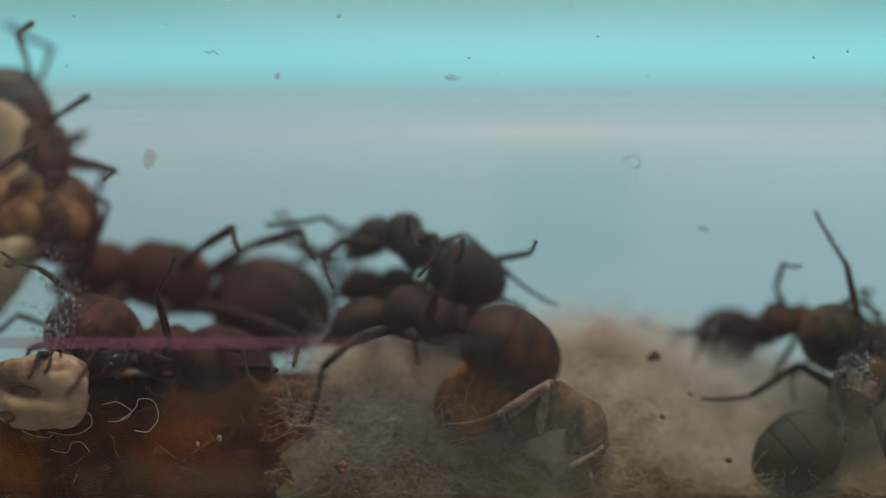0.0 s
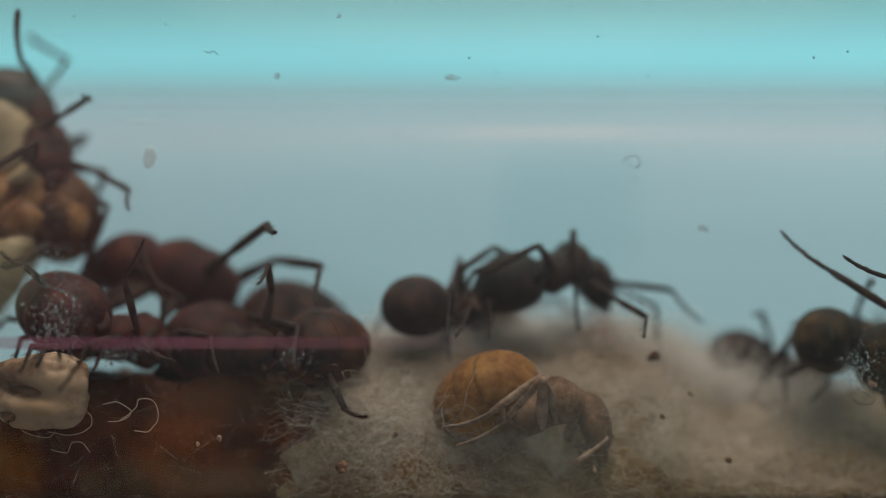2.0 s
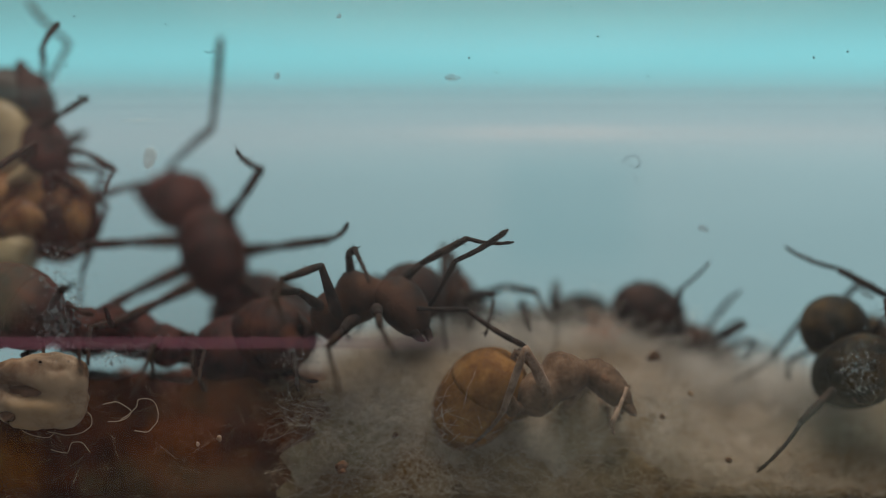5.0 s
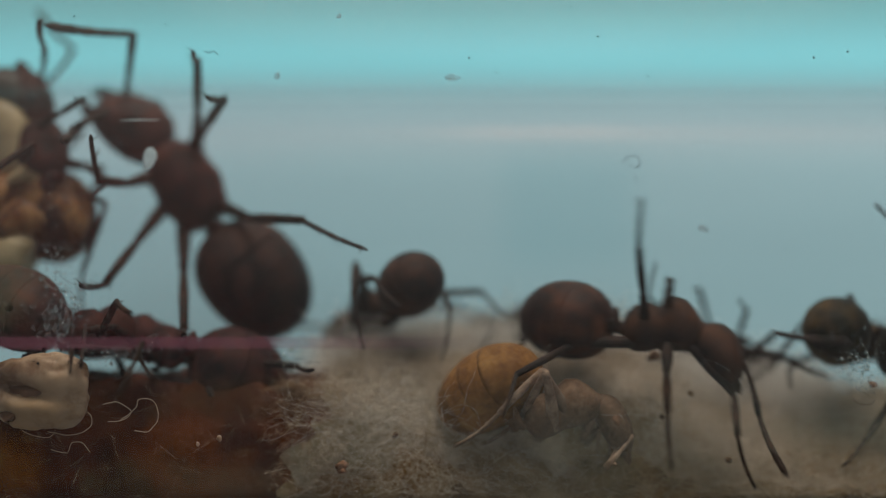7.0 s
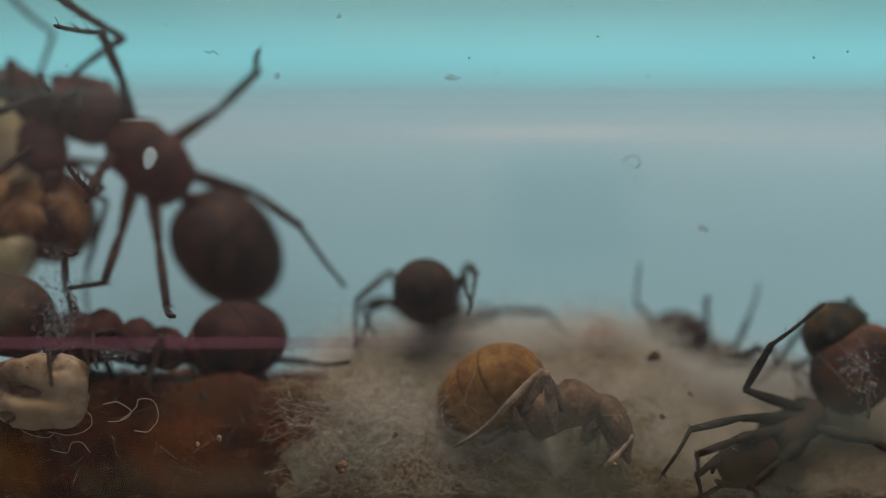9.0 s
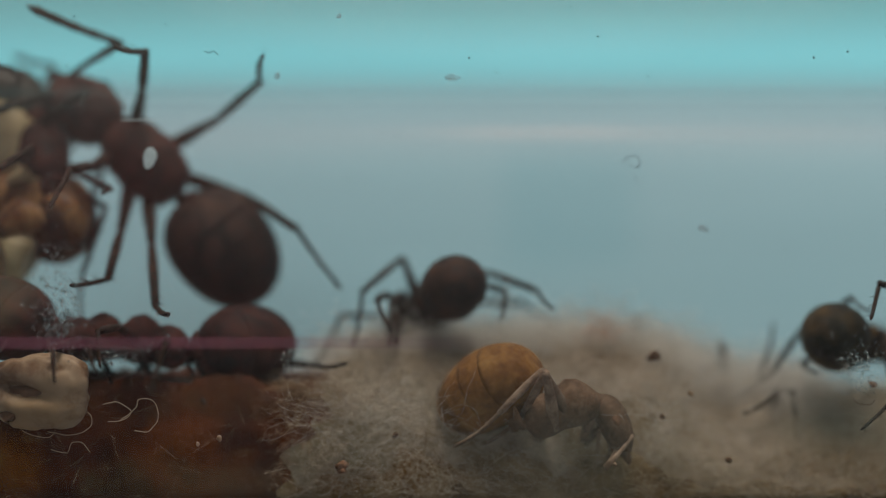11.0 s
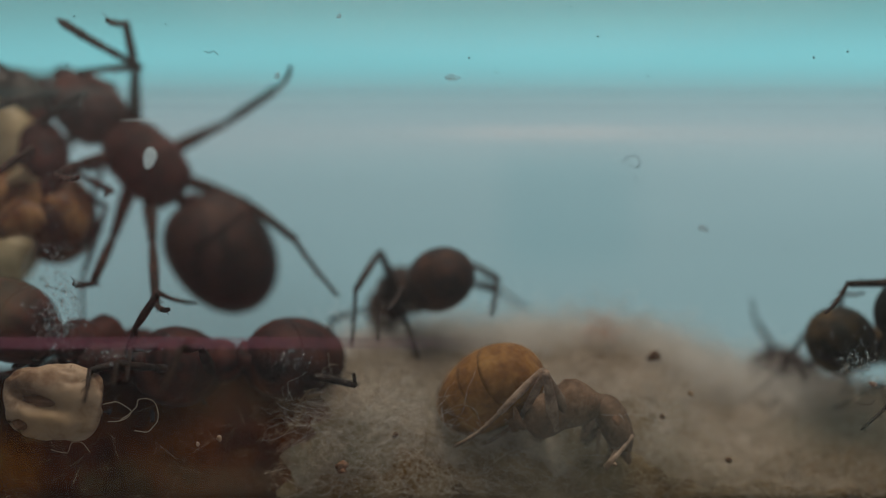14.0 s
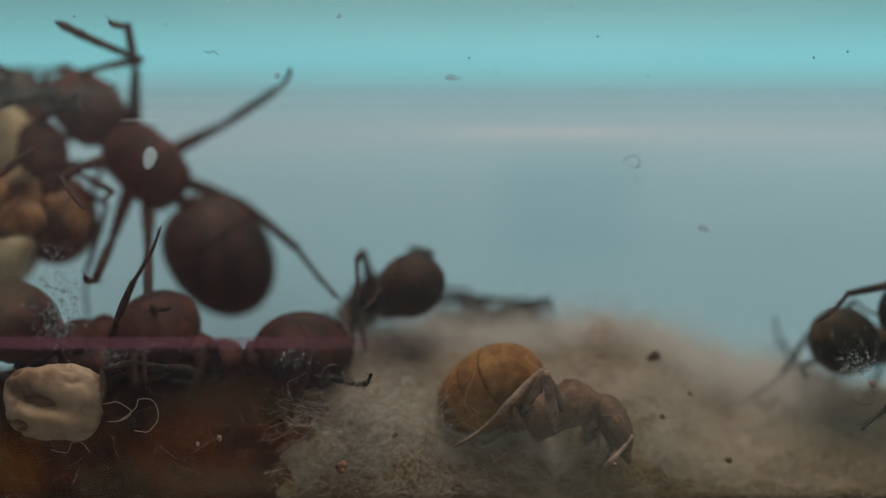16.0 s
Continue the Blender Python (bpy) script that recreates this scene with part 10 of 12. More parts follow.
    swing(wanderer["r2_tarsus"], (0, 46.4, 49.3, 64.7, 2.44, 0.43, -0.55), (0.5, 27.7, 73.9, 28.2, 2.38, 0.07, -0.77), (1, -67.7, 70.9, -84, 2.23, -0.3, -0.88), (1.12, -99.4, 77.2, -109.7, 2.01, -0.16, -1.08), (1.25, 174.7, 69.6, 177.7, 1.36, 0.12, -1.24), (1.38, 149.1, 49.9, 166, 0.68, 0.24, -1), (1.5, 142, 40.5, 166, 0.44, 0.23, -0.77), (1.52, 112.6, 35.1, 160.6, 0.48, 0.19, -0.83), (1.55, 55.6, 20.6, 162.2, 0.57, 0.06, -0.93), (1.58, 1.7, 13.5, 175.5, 0.65, -0.09, -0.99), (1.6, -22.8, 14.7, -177.5, 0.68, -0.17, -1.01), (1.7, 3, 12.8, 178.2, 0.61, -0.09, -0.97), (1.8, 59.5, 15.5, 168.7, 0.47, 0.04, -0.84), (1.9, 117.5, 24.8, 165.9, 0.35, 0.14, -0.66), (2, 145.2, 28.8, 168.1, 0.3, 0.16, -0.57), (2.07, 161.7, 34.6, 173.2, 0.49, 0.08, -0.85), (2.13, -163.4, 40.7, -172, 0.98, -0.2, -1.16), (2.2, -143.3, 40.7, -162.6, 1.26, -0.41, -1.17), (2.35, -148.3, 61.1, -160, 1.68, -0.24, -1.19), (2.5, -158.6, 81.5, -163.2, 2.06, -0.05, -1.06), (2.75, -25.2, 70.9, -43.2, 2.39, -0.13, -0.75), (3, -8.8, 46.6, -41.2, 2.58, -0.21, -0.34), (3.5, -8, 53.7, -49, 2.51, -0.28, -0.5), (5.55, -0.2, 43.8, -20.1, 2.63, -0.15, -0.18), (7.6, 0.1, 32.7, 3.2, 2.64, -0.01, 0.15), (11.05, -11.1, 32.8, -24.8, 2.64, -0.16, -0.03), (14.5, -21, 28.6, -51.8, 2.59, -0.3, -0.21), (16, -21, 28.6, -51.8, 2.59, -0.3, -0.21))
    swing(wanderer["l3"], (0, 0, -36, -118.1), (0.2, 0, -37.6, -125.4), (0.35, 3.4, -14.4, -142), (0.5, 0, 8.9, -156.9), (0.75, -0.2, 7.6, -170.2), (1, 0, 6.3, 176.4), (1.13, 3.4, 1.2, -160.1), (1.27, 3.4, -9.8, -116.8), (1.4, 0, -14.8, -92.8), (1.43, -9, -19.6, -130.6), (1.45, -13, -27.9, -166.5), (1.47, -10.6, -36.8, 154.7), (1.5, 0, -42.3, 107.5), (1.55, -0.8, -34.3, 117.9), (1.6, 0, -26.3, 127.4), (2, 0, -29, 121.5), (2.2, 0, -21.2, 120.5), (2.35, 1, -37.8, 125.3), (2.5, 0, -54.4, 131.4), (2.67, -3.7, -42.2, 142.5), (2.83, -2.9, -19.2, 157.7), (3, 0, -7.1, 165.3), (3.25, -0.6, -18.4, 159.9), (3.5, 0, -29.7, 154.2), (4, 0, -44.4, 128.8), (5.8, -3.6, -21.8, 146.7), (7.6, 0, 0.6, 162.1), (16, 0, 0.6, 162.1))
    swing(wanderer["l3_tibia"], (0, -25.7, 54, -42.6), (0.2, -26.4, 28.6, -46.8), (0.35, -9.4, 15.4, -45), (0.5, 6.6, 2.3, -47.1), (0.75, 3.4, 2.6, -25.8), (1, 0.5, 4.1, -4.5), (1.13, 0, 14.5, 5.8), (1.27, 4.7, 33.3, 27.2), (1.4, 11.4, 42.2, 41.8), (1.43, 23.3, 33.3, 54.9), (1.47, 37, 12.8, 71.4), (1.5, 41.5, 0.7, 77.7), (1.55, 34.5, 12.8, 80.3), (1.6, 27.5, 25.2, 81.5), (2, 28.2, 24.5, 71.8), (2.2, 16.5, 39.5, 45.9), (2.35, 41.4, 56.2, 67), (2.5, 86.4, 61.8, 108.4), (2.67, 43.9, 60.4, 63.1), (2.83, 7.5, 31.5, 21.2), (3, 1.4, 12.1, 11.2), (3.25, 3.6, 30.3, 11.5), (3.5, 6.8, 48.4, 13), (4, 19, 45.9, 27.6), (5.8, 5.4, 24.5, 9.3), (7.6, 0, 1, -2.3), (16, 0, 1, -2.3))
    swing(wanderer["l3_tarsus"], (0, -19.4, 45.5, -33.3, 2.2, -0.6, -1.21), (0.2, -45, 36.7, -93.8, 2.45, -0.96, -0.72), (0.35, -16, 20.6, -86, 2.57, -1.02, -0.4), (0.5, 8.9, 3.1, -87.2, 2.57, -1.1, -0.06), (0.75, 3.9, 15.5, -63, 2.9, -0.65, -0.07), (1, 4.6, 28.9, -37.6, 3.04, -0.12, -0.11), (1.13, 0.6, 37.2, -8.2, 2.99, 0.15, -0.38), (1.27, 10.5, 51.7, 57.8, 2.67, 0.57, -0.82), (1.4, 25, 53.2, 100.9, 2.38, 0.74, -1.01), (1.43, 31.5, 40, 108, 2.27, 1.03, -0.82), (1.47, 37.3, 14.5, 115.2, 2.02, 1.39, -0.33), (1.5, 39, 0.7, 117.7, 1.87, 1.47, -0.02), (1.55, 32.3, 10.8, 121.9, 1.8, 1.44, -0.33), (1.6, 26, 21.3, 125, 1.75, 1.34, -0.64), (2, 31.2, 23.4, 115.7, 1.98, 1.3, -0.62), (2.2, 32.1, 48.4, 101.4, 2.35, 0.83, -0.96), (2.35, 62.3, 47.1, 133.4, 1.88, 0.77, -1.25), (2.5, 85.3, 36.1, 158.2, 1.33, 0.67, -1.32), (2.67, 69.8, 48, 133.7, 1.89, 0.66, -1.3), (2.83, 22.9, 49.3, 71.1, 2.74, 0.46, -0.78), (3, 6, 38.1, 45.3, 2.99, 0.28, -0.31), (3.25, 20.4, 60.2, 48.9, 2.82, 0.26, -0.76), (3.5, 69.8, 78.7, 88.5, 2.52, 0.22, -1.12), (4, 70.9, 65.7, 94.7, 2.48, 0.48, -1.08), (5.8, 2.7, 51.3, -2.3, 2.9, 0.22, -0.62), (7.6, 0.4, 15.1, -40.2, 3.05, -0.06, -0.03), (16, 0.4, 15.1, -40.2, 3.05, -0.06, -0.03))
    swing(wanderer["r3"], (0, 0, -13.3, -128.5), (0.33, -4.6, -24.8, -140.1), (0.67, -6.2, -47.3, -163.8), (1, 0, -59, 178.1), (1.1, 0.8, -60.2, -146.9), (1.2, 0, -61.5, -110.5), (1.23, 16.7, -54.8, -165.3), (1.25, 18.5, -44.6, 155.7), (1.27, 11.8, -35.7, 122.5), (1.3, 0, -30.7, 88.4), (1.7, 11.5, -35.2, 124.1), (1.9, 17.8, -43.7, 158.9), (2.1, 15.9, -53.5, -160.6), (2.5, 0, -59.6, -105.4), (2.75, 1.5, -52.1, -120.3), (3, 0, -44.7, -132.8), (3.5, 0, -38.5, -139.8), (3.67, 0.3, -49.8, -139.4), (3.83, 0.5, -70.8, -138.5), (4, 0, -82.2, -137.4), (4.58, 10.2, -78.1, -157.6), (5.15, 11, -68.4, 179.1), (5.72, 4.1, -59.1, 162.8), (6.3, 0, -55.3, 156), (6.73, 0.9, -40.8, 153.7), (7.17, 0.7, -13.8, 150.7), (7.6, 0, 0.7, 149.2), (9.9, 3.5, -6.7, 166), (12.2, 3.7, -21.7, -162.2), (14.5, 0, -29.2, -143.6), (15, 0.8, -26.9, -156), (15.5, 0.8, -22.4, -178.4), (16, 0, -20.2, 169.8))
    swing(wanderer["r3_tibia"], (0, -10, -22.1, -39.7), (0.33, -19.4, -8.8, -44.6), (0.67, -40.2, 12.8, -59.4), (1, -54.4, 21.5, -71.1), (1.1, -57.7, 11.3, -73.8), (1.2, -60.6, 0.9, -75.9), (1.23, -53.9, 12.8, -72.4), (1.27, -37.5, 33.3, -60.9), (1.3, -24.7, 42.5, -50.3), (1.7, -36.6, 42.4, -63), (2.1, -56.7, 37.4, -84.7), (2.5, -65.6, 32.6, -94.5), (2.75, -53.9, 45.5, -75.5), (3, -33.2, 53.9, -48), (3.5, -38.4, 49, -65.1), (3.67, -59.2, 44.4, -89.5), (3.83, -82.7, 24.3, -120.4), (4, -89, 10.6, -131.4), (4.58, -88.4, 23.2, -122.7), (5.15, -76.7, 49.1, -96.3), (5.72, -32.6, 63, -39.7), (6.3, -7.2, 59.6, -8.7), (6.73, -2.5, 42.7, -2.7), (7.17, -0.1, 10.8, 2.9), (7.6, -0.1, -6.3, 5.2), (9.9, -3.1, 2.3, -8.4), (12.2, -14.1, 15.4, -35.7), (14.5, -22.6, 19.8, -52), (15, -14.7, 16.5, -37.1), (15.5, -3.5, 6.2, -11.7), (16, 0.3, -1.1, 0.9))
    swing(wanderer["r3_tarsus"], (0, -15.8, -32.3, -83.5, 2.62, -0.89, 0.56), (0.33, -26.8, -16.4, -87.2, 2.61, -1.04, 0.23), (0.67, -49.6, 10, -101.6, 2.29, -1.26, -0.33), (1, -65.5, 20.8, -114.1, 2, -1.32, -0.55), (1.1, -62.3, 10.8, -114.7, 1.96, -1.41, -0.29), (1.2, -59.1, 0.8, -115.9, 1.92, -1.45, -0.02), (1.23, -57, 13.3, -115.1, 1.99, -1.39, -0.33), (1.27, -51.7, 36.3, -111.8, 2.16, -1.1, -0.82), (1.3, -47.2, 48.5, -108.1, 2.26, -0.85, -1.01), (1.7, -55.5, 42.9, -118.5, 2.05, -0.99, -1.01), (2.1, -65.8, 30.3, -132.8, 1.66, -1.19, -0.91), (2.5, -69.4, 22.9, -138.7, 1.45, -1.26, -0.81), (2.75, -77.2, 39.7, -130.1, 1.81, -1.02, -1.07), (3, -83.5, 57.3, -122.2, 2.14, -0.66, -1.21), (3.5, -60.6, 45.8, -125.7, 1.96, -0.89, -1.13), (3.67, -64, 34.5, -139.3, 1.56, -1.07, -1.05), (3.83, -62.3, 13.2, -160, 0.86, -1.18, -0.62), (4, -58.3, 2.3, -170.9, 0.57, -1.11, -0.28), (4.58, -70.7, 11.1, -160.4, 0.81, -1.16, -0.59), (5.15, -94.2, 36.5, -143.5, 1.44, -0.98, -1.13), (5.72, -120.2, 65.9, -137.7, 2.07, -0.43, -1.34), (6.3, -148.7, 78.8, -153.2, 2.3, -0.12, -1.29), (6.73, -33.3, 77.9, -41.8, 2.65, -0.05, -1.02), (7.17, -4.8, 43.2, -21.4, 3.02, 0.07, -0.28), (7.6, 0.3, 24, -21.5, 3.03, 0.14, 0.17), (9.9, -7.5, 27.8, -40.1, 3.03, -0.22, -0.06), (12.2, -24.1, 28, -76.3, 2.72, -0.84, -0.4), (14.5, -32, 24.4, -95.1, 2.42, -1.11, -0.51), (15, -27, 27.7, -78.1, 2.7, -0.87, -0.43), (15.5, -15.5, 29.6, -45.2, 3.01, -0.3, -0.16), (16, -9.3, 28.1, -27.5, 3.05, 0.02, 0.03))
    set_turn(wanderer["al"], 0, -24.1, 94.6)
    set_turn(wanderer["al_tip"], -23.3, -9.8, -67)
    go(visitor["root"], (0, 9.03, 0.7, -3.76, 0, -32.9, 38.9), (0.3, 9.86, 0.5, -3.29, 0, -21.5, 36.6), (0.5, 10.69, 0.5, -3.16, 0, -17.1, 38.9), (1, 11.4, 0.2, -2.5, 0, -13.5, 36.5), (1.5, 11.53, 0.2, -2.25, 0, -5.5, 37.2), (2, 10.9, 0.2, -2.13, 0, -10, 33), (2.5, 9.39, 0.2, -2, 0, -20.3, 42.5), (3, 9.89, 0.2, -2.25, 0, -9.8, 34.3), (4, 10.39, 0.2, -2.44, 0, -11.7, 33.4), (6.3, 10.14, 0.2, -2.13, 0, -10.2, 29.1), (6.5, 10.14, 0.2, -2, 0, -8.2, 29.3), (7, 11.78, 0.2, -2, 0, -6.1, 32.4), (7.5, 12.16, 0.2, -2, 0, -6.3, 27.4), (11.5, 12.03, 0.2, -1.5, 0, 1.3, 27.8), (12, 11.78, 0.2, -1.25, 0, 1.1, 28), (13, 11.4, 0.2, -1.25, 0, 1.3, 33.1), (13.3, 11.53, 0.2, -1.25, 0, 1.3, 32.9), (14, 11.78, 0.2, -1.25, 0, 1.1, 28), (16, 11.84, 0.2, -1.25, 0, 1.2, 30.3))
    swing(visitor["head"], (0, 2.8, 0.3, 9.4), (0.3, 1.2, 5.1, 4.2), (0.5, 0.3, 0.6, 1), (1, -0.3, 15.7, -1.2), (1.5, -0.6, 7.7, -2), (2, 0.8, 11.9, 2.9), (2.5, -5.3, 27.6, -18.3), (3, -2.5, 15.9, -8.7), (4, -4, 12.6, -14.1), (6.3, -2.7, 11.2, -9.3), (6.5, -2.8, 11.5, -9.7), (7, -0.8, 7.7, -2.7), (7.5, 4.8, 8.3, 16.8), (11.5, 3.2, 9.9, 11.1), (12, -0.3, 19, -0.9), (13, -3.3, 18.6, -11.5), (13.3, -1.6, 18.9, -5.6), (14, -0.3, 19, -0.9), (16, -0.9, 18.9, -3.2))
    swing(visitor["gaster"], (0, 0, -13.3, -32.8), (0.3, 0, -23.3, -34.8), (0.5, 0, -27.1, -81.5), (1, 0, -22.8, -92.1), (1.5, 0, -17.6, -103.1), (2, 0, -21.6, -104), (2.5, 0, -19.1, -85.8), (3, 0, -17.7, -85.1), (4, 0, -18.6, -82.2), (6.3, 0, -16.6, -79.9), (6.5, 0, -16.8, -79.1), (7, 0, -15, -86.1), (7.5, 0, -19.3, -90.6), (11.5, 0, -16.2, -98.3), (12, 0, -2.6, -93.4), (13, 0, -5.8, -89.8), (13.3, 0, -5.8, -90), (14, 0, -9.1, -83.6), (16, 0, -9.1, -88))
    swing(visitor["r1"], (0, 0, -62.7, 156.5), (2.5, 0, -62.7, 156.5), (2.75, 1.5, -58.3, 135), (3, 0, -53.9, 116.1), (16, 0, -53.9, 116.1))
    swing(visitor["r1_tibia"], (0, 52, 41, 62.5), (2.5, 52, 41, 62.5), (2.75, 53.2, 19.2, 66.4), (3, 52.8, -2.5, 69.7), (16, 52.8, -2.5, 69.7))
    swing(visitor["r1_tarsus"], (0, 84, 41.3, 116.4, 1.75, 0.77, -0.75), (2.5, 84, 41.3, 116.4, 1.75, 0.77, -0.75), (2.75, 66, 19.8, 109.4, 1.78, 1, -0.38), (3, 51.7, -2.5, 109.7, 1.75, 1.08, 0.05), (16, 51.7, -2.5, 109.7, 1.75, 1.08, 0.05))
    swing(visitor["l2"], (0, 0, -43, 101), (0.1, 0.4, -43.8, 115.6), (0.2, 0.4, -45.3, 143.2), (0.3, 0, -46.1, 158.3), (1.4, 1.9, -51.8, 179.9), (2.5, 0, -57.6, -155.5), (2.6, -3, -58.9, -164.4), (2.7, -8.8, -62.8, 173.3), (2.8, -11, -68.5, 142.6), (2.9, -5.3, -73, 109.9), (3, 0, -74.4, 93.3), (3.33, -0.6, -72, 97.2), (3.67, -0.5, -67.6, 103.2), (4, 0, -65.3, 106), (6.3, 0, -74.3, 104), (6.5, 0, -73.1, 111.1), (16, 0, -73.1, 111.1))
    swing(visitor["l2_tibia"], (0, 38.8, 17.1, 66.5), (0.1, 30.3, 22.4, 50.6), (0.2, 11.1, 25.3, 18.4), (0.3, 0.9, 22.8, 1.2), (1.4, -8.1, 21.4, -7.5), (2.5, -16.7, 18.8, -15.8), (2.6, -6.8, 23.3, -6.7), (2.7, 19.8, 27.2, 18.3), (2.8, 49.9, 18.3, 46.3), (2.9, 68.9, 2.5, 63.3), (3, 75.3, -5.5, 68.6), (3.33, 66.1, 8.4, 61.5), (3.67, 41.9, 29.5, 40.4), (4, 23.6, 36.1, 23.5), (6.3, 22.5, 19.5, 14.1), (6.5, 17.9, 21.7, 12), (16, 17.9, 21.7, 12))
    swing(visitor["l2_tarsus"], (0, 32.3, 1.4, 43.5, 1.88, 1.1, -0.37), (0.1, 30.5, 18.1, 38.4, 2.13, 0.89, -0.48), (0.2, 20.1, 48.3, 23.6, 2.47, 0.36, -0.53), (0.3, 4.1, 62.6, 5.4, 2.55, 0.02, -0.48), (1.4, -27.5, 35.8, -24.6, 2.55, -0.15, -0.46), (2.5, -38.8, 4.3, -33.9, 2.54, -0.32, -0.4), (2.6, -27.9, 12.9, -25.5, 2.54, -0.13, -0.49), (2.7, 4.4, 24.7, 1.8, 2.46, 0.35, -0.57), (2.8, 45.4, 17.1, 37.2, 2.22, 0.86, -0.39), (2.9, 71.1, -3.5, 56.9, 1.96, 1.12, -0.06), (3, 79.9, -14.2, 62.4, 1.85, 1.16, 0.12), (3.33, 72.5, -5.4, 59.9, 1.99, 1.09, -0.18), (3.67, 57.7, 9.8, 52.3, 2.23, 0.71, -0.62), (4, 48.5, 16.9, 46.5, 2.33, 0.4, -0.74), (6.3, 30.6, 25.5, 22.7, 2.54, 0.29, -0.42), (6.5, 24.2, 27.3, 18.5, 2.54, 0.24, -0.46), (16, 24.2, 27.3, 18.5, 2.54, 0.24, -0.46))
    swing(visitor["l3"], (0, 0, -51.7, -12.8), (0.3, 0, -70.2, 6.2), (0.4, 1.2, -71.9, 30.8), (0.5, 0, -73.6, 57.7), (1, 0, -76.3, 77.4), (1.5, 0, -45.6, 117.4), (1.67, -0.6, -44.7, 134.3), (1.83, -0.6, -42.8, 164.8), (2, 0, -41.9, -179), (2.25, -0.4, -25.2, -176.3), (2.5, 0, -8.6, -173.9), (3, 0, -0.7, 171.2), (4, 0, -1.8, 157), (6.3, 0, 6.1, 154.7), (6.5, 0, 6.9, 155.7), (6.75, 0.7, 14, 145.2), (7, 0, 21, 134.3), (7.25, 0, 21.3, 136.7), (7.5, 0, 21.6, 139.1), (9.5, -0.7, -6.3, 136.5), (11.5, 0, -34.2, 133.6), (11.75, 0, -29.9, 133.7), (12, 0, -25.7, 133.8), (12.5, -0.1, -28.4, 131.5), (13, 0, -31, 129.2), (14, 0, -26.9, 133.9), (16, 0, -28.2, 131.7))
    swing(visitor["l3_tibia"], (0, 25.7, -15, 14.3), (0.3, 10.1, -2.5, 3.2), (0.4, 16.8, -0.6, 5.4), (0.5, 23.5, 0.9, 7.8), (1, 14.4, -1.7, 3.2), (1.5, 4.4, 7.8, 4.8), (1.67, -6.9, 6.3, -8.1), (1.83, -25.8, -2.8, -30.4), (2, -34.3, -10.3, -41.1), (2.25, -19.9, 4.4, -31.5), (2.5, -2.7, 16, -18.1), (3, 0.1, 9.2, 7.3), (4, 0.8, 17.8, 23.6), (6.3, -3.5, 17.7, 31.9), (6.5, -3.9, 19, 30.5), (6.75, -4, 25.1, 20.2), (7, -5.3, 31.2, 9.2), (7.25, -8.3, 18.6, 23), (7.5, -14, 6.9, 36.8), (9.5, 6.5, 12.4, 45.5), (11.5, 27.8, 14.3, 55.8), (11.75, 22.6, 23.8, 47), (12, 15.2, 32.2, 36.5), (12.5, 23.3, 26.3, 53.7), (13, 28.9, 18.6, 69), (14, 17.6, 22.5, 42), (16, 18.4, 33.3, 41.1))
    swing(visitor["l3_tarsus"], (0, 60, -28.7, 27.3, 2.95, 0.36, 0.39), (0.3, 91.2, -25.3, 37.4, 3.05, 0.08, 0.07), (0.4, 65.8, -10, 28.3, 3.04, 0.14, 0.02), (0.5, 38.8, -0.1, 13.6, 3.04, 0.2, -0.02), (1, 15.3, -5.5, 2.3, 3.05, 0.08, 0.04), (1.5, 7.7, 12.4, 9.1, 3.03, 0.13, -0.2), (1.67, -5, 8.7, -4.3, 3.03, -0.21, -0.16), (1.83, -25, -5, -25.6, 2.84, -0.76, 0.07), (2, -33.6, -15, -35.2, 2.66, -0.97, 0.27), (2.25, -20.9, 15.8, -40.5, 2.83, -0.78, -0.12), (2.5, -7, 47.1, -38.5, 2.92, -0.45, -0.41), (3, -0.3, 49.1, -17.5, 3.02, 0.19, -0.24), (4, -0.3, 42.1, -6.2, 2.86, 0.57, -0.46), (6.3, 0, 36.4, 0.2, 2.76, 0.75, -0.46), (6.5, -0.1, 41.3, 0.7, 2.77, 0.72, -0.49), (6.75, -4.2, 19.1, 32.1, 2.82, 0.47, -0.64), (7, -19, 1.8, 63, 2.82, 0.21, -0.78), (7.25, -20.7, 6.4, 70.1, 2.86, 0.56, -0.48), (7.5, -21.9, 11.2, 77.1, 2.74, 0.89, -0.18), (9.5, 6.9, 25.7, 88.2, 2.58, 1.05, -0.32), (11.5, 41.4, 32.5, 107.1, 2.37, 1.2, -0.37), (11.75, 42.5, 54.4, 76.4, 2.49, 1, -0.6), (12, 9.2, 70.7, 14.9, 2.57, 0.75, -0.8), (12.5, 40.4, 46.4, 79, 2.35, 1.08, -0.66), (13, 32.5, 18.6, 111.4, 2.06, 1.33, -0.48), (14, 30.2, 31.7, 86, 2.58, 0.93, -0.57), (16, 30.6, 35, 77.8, 2.49, 0.83, -0.82))
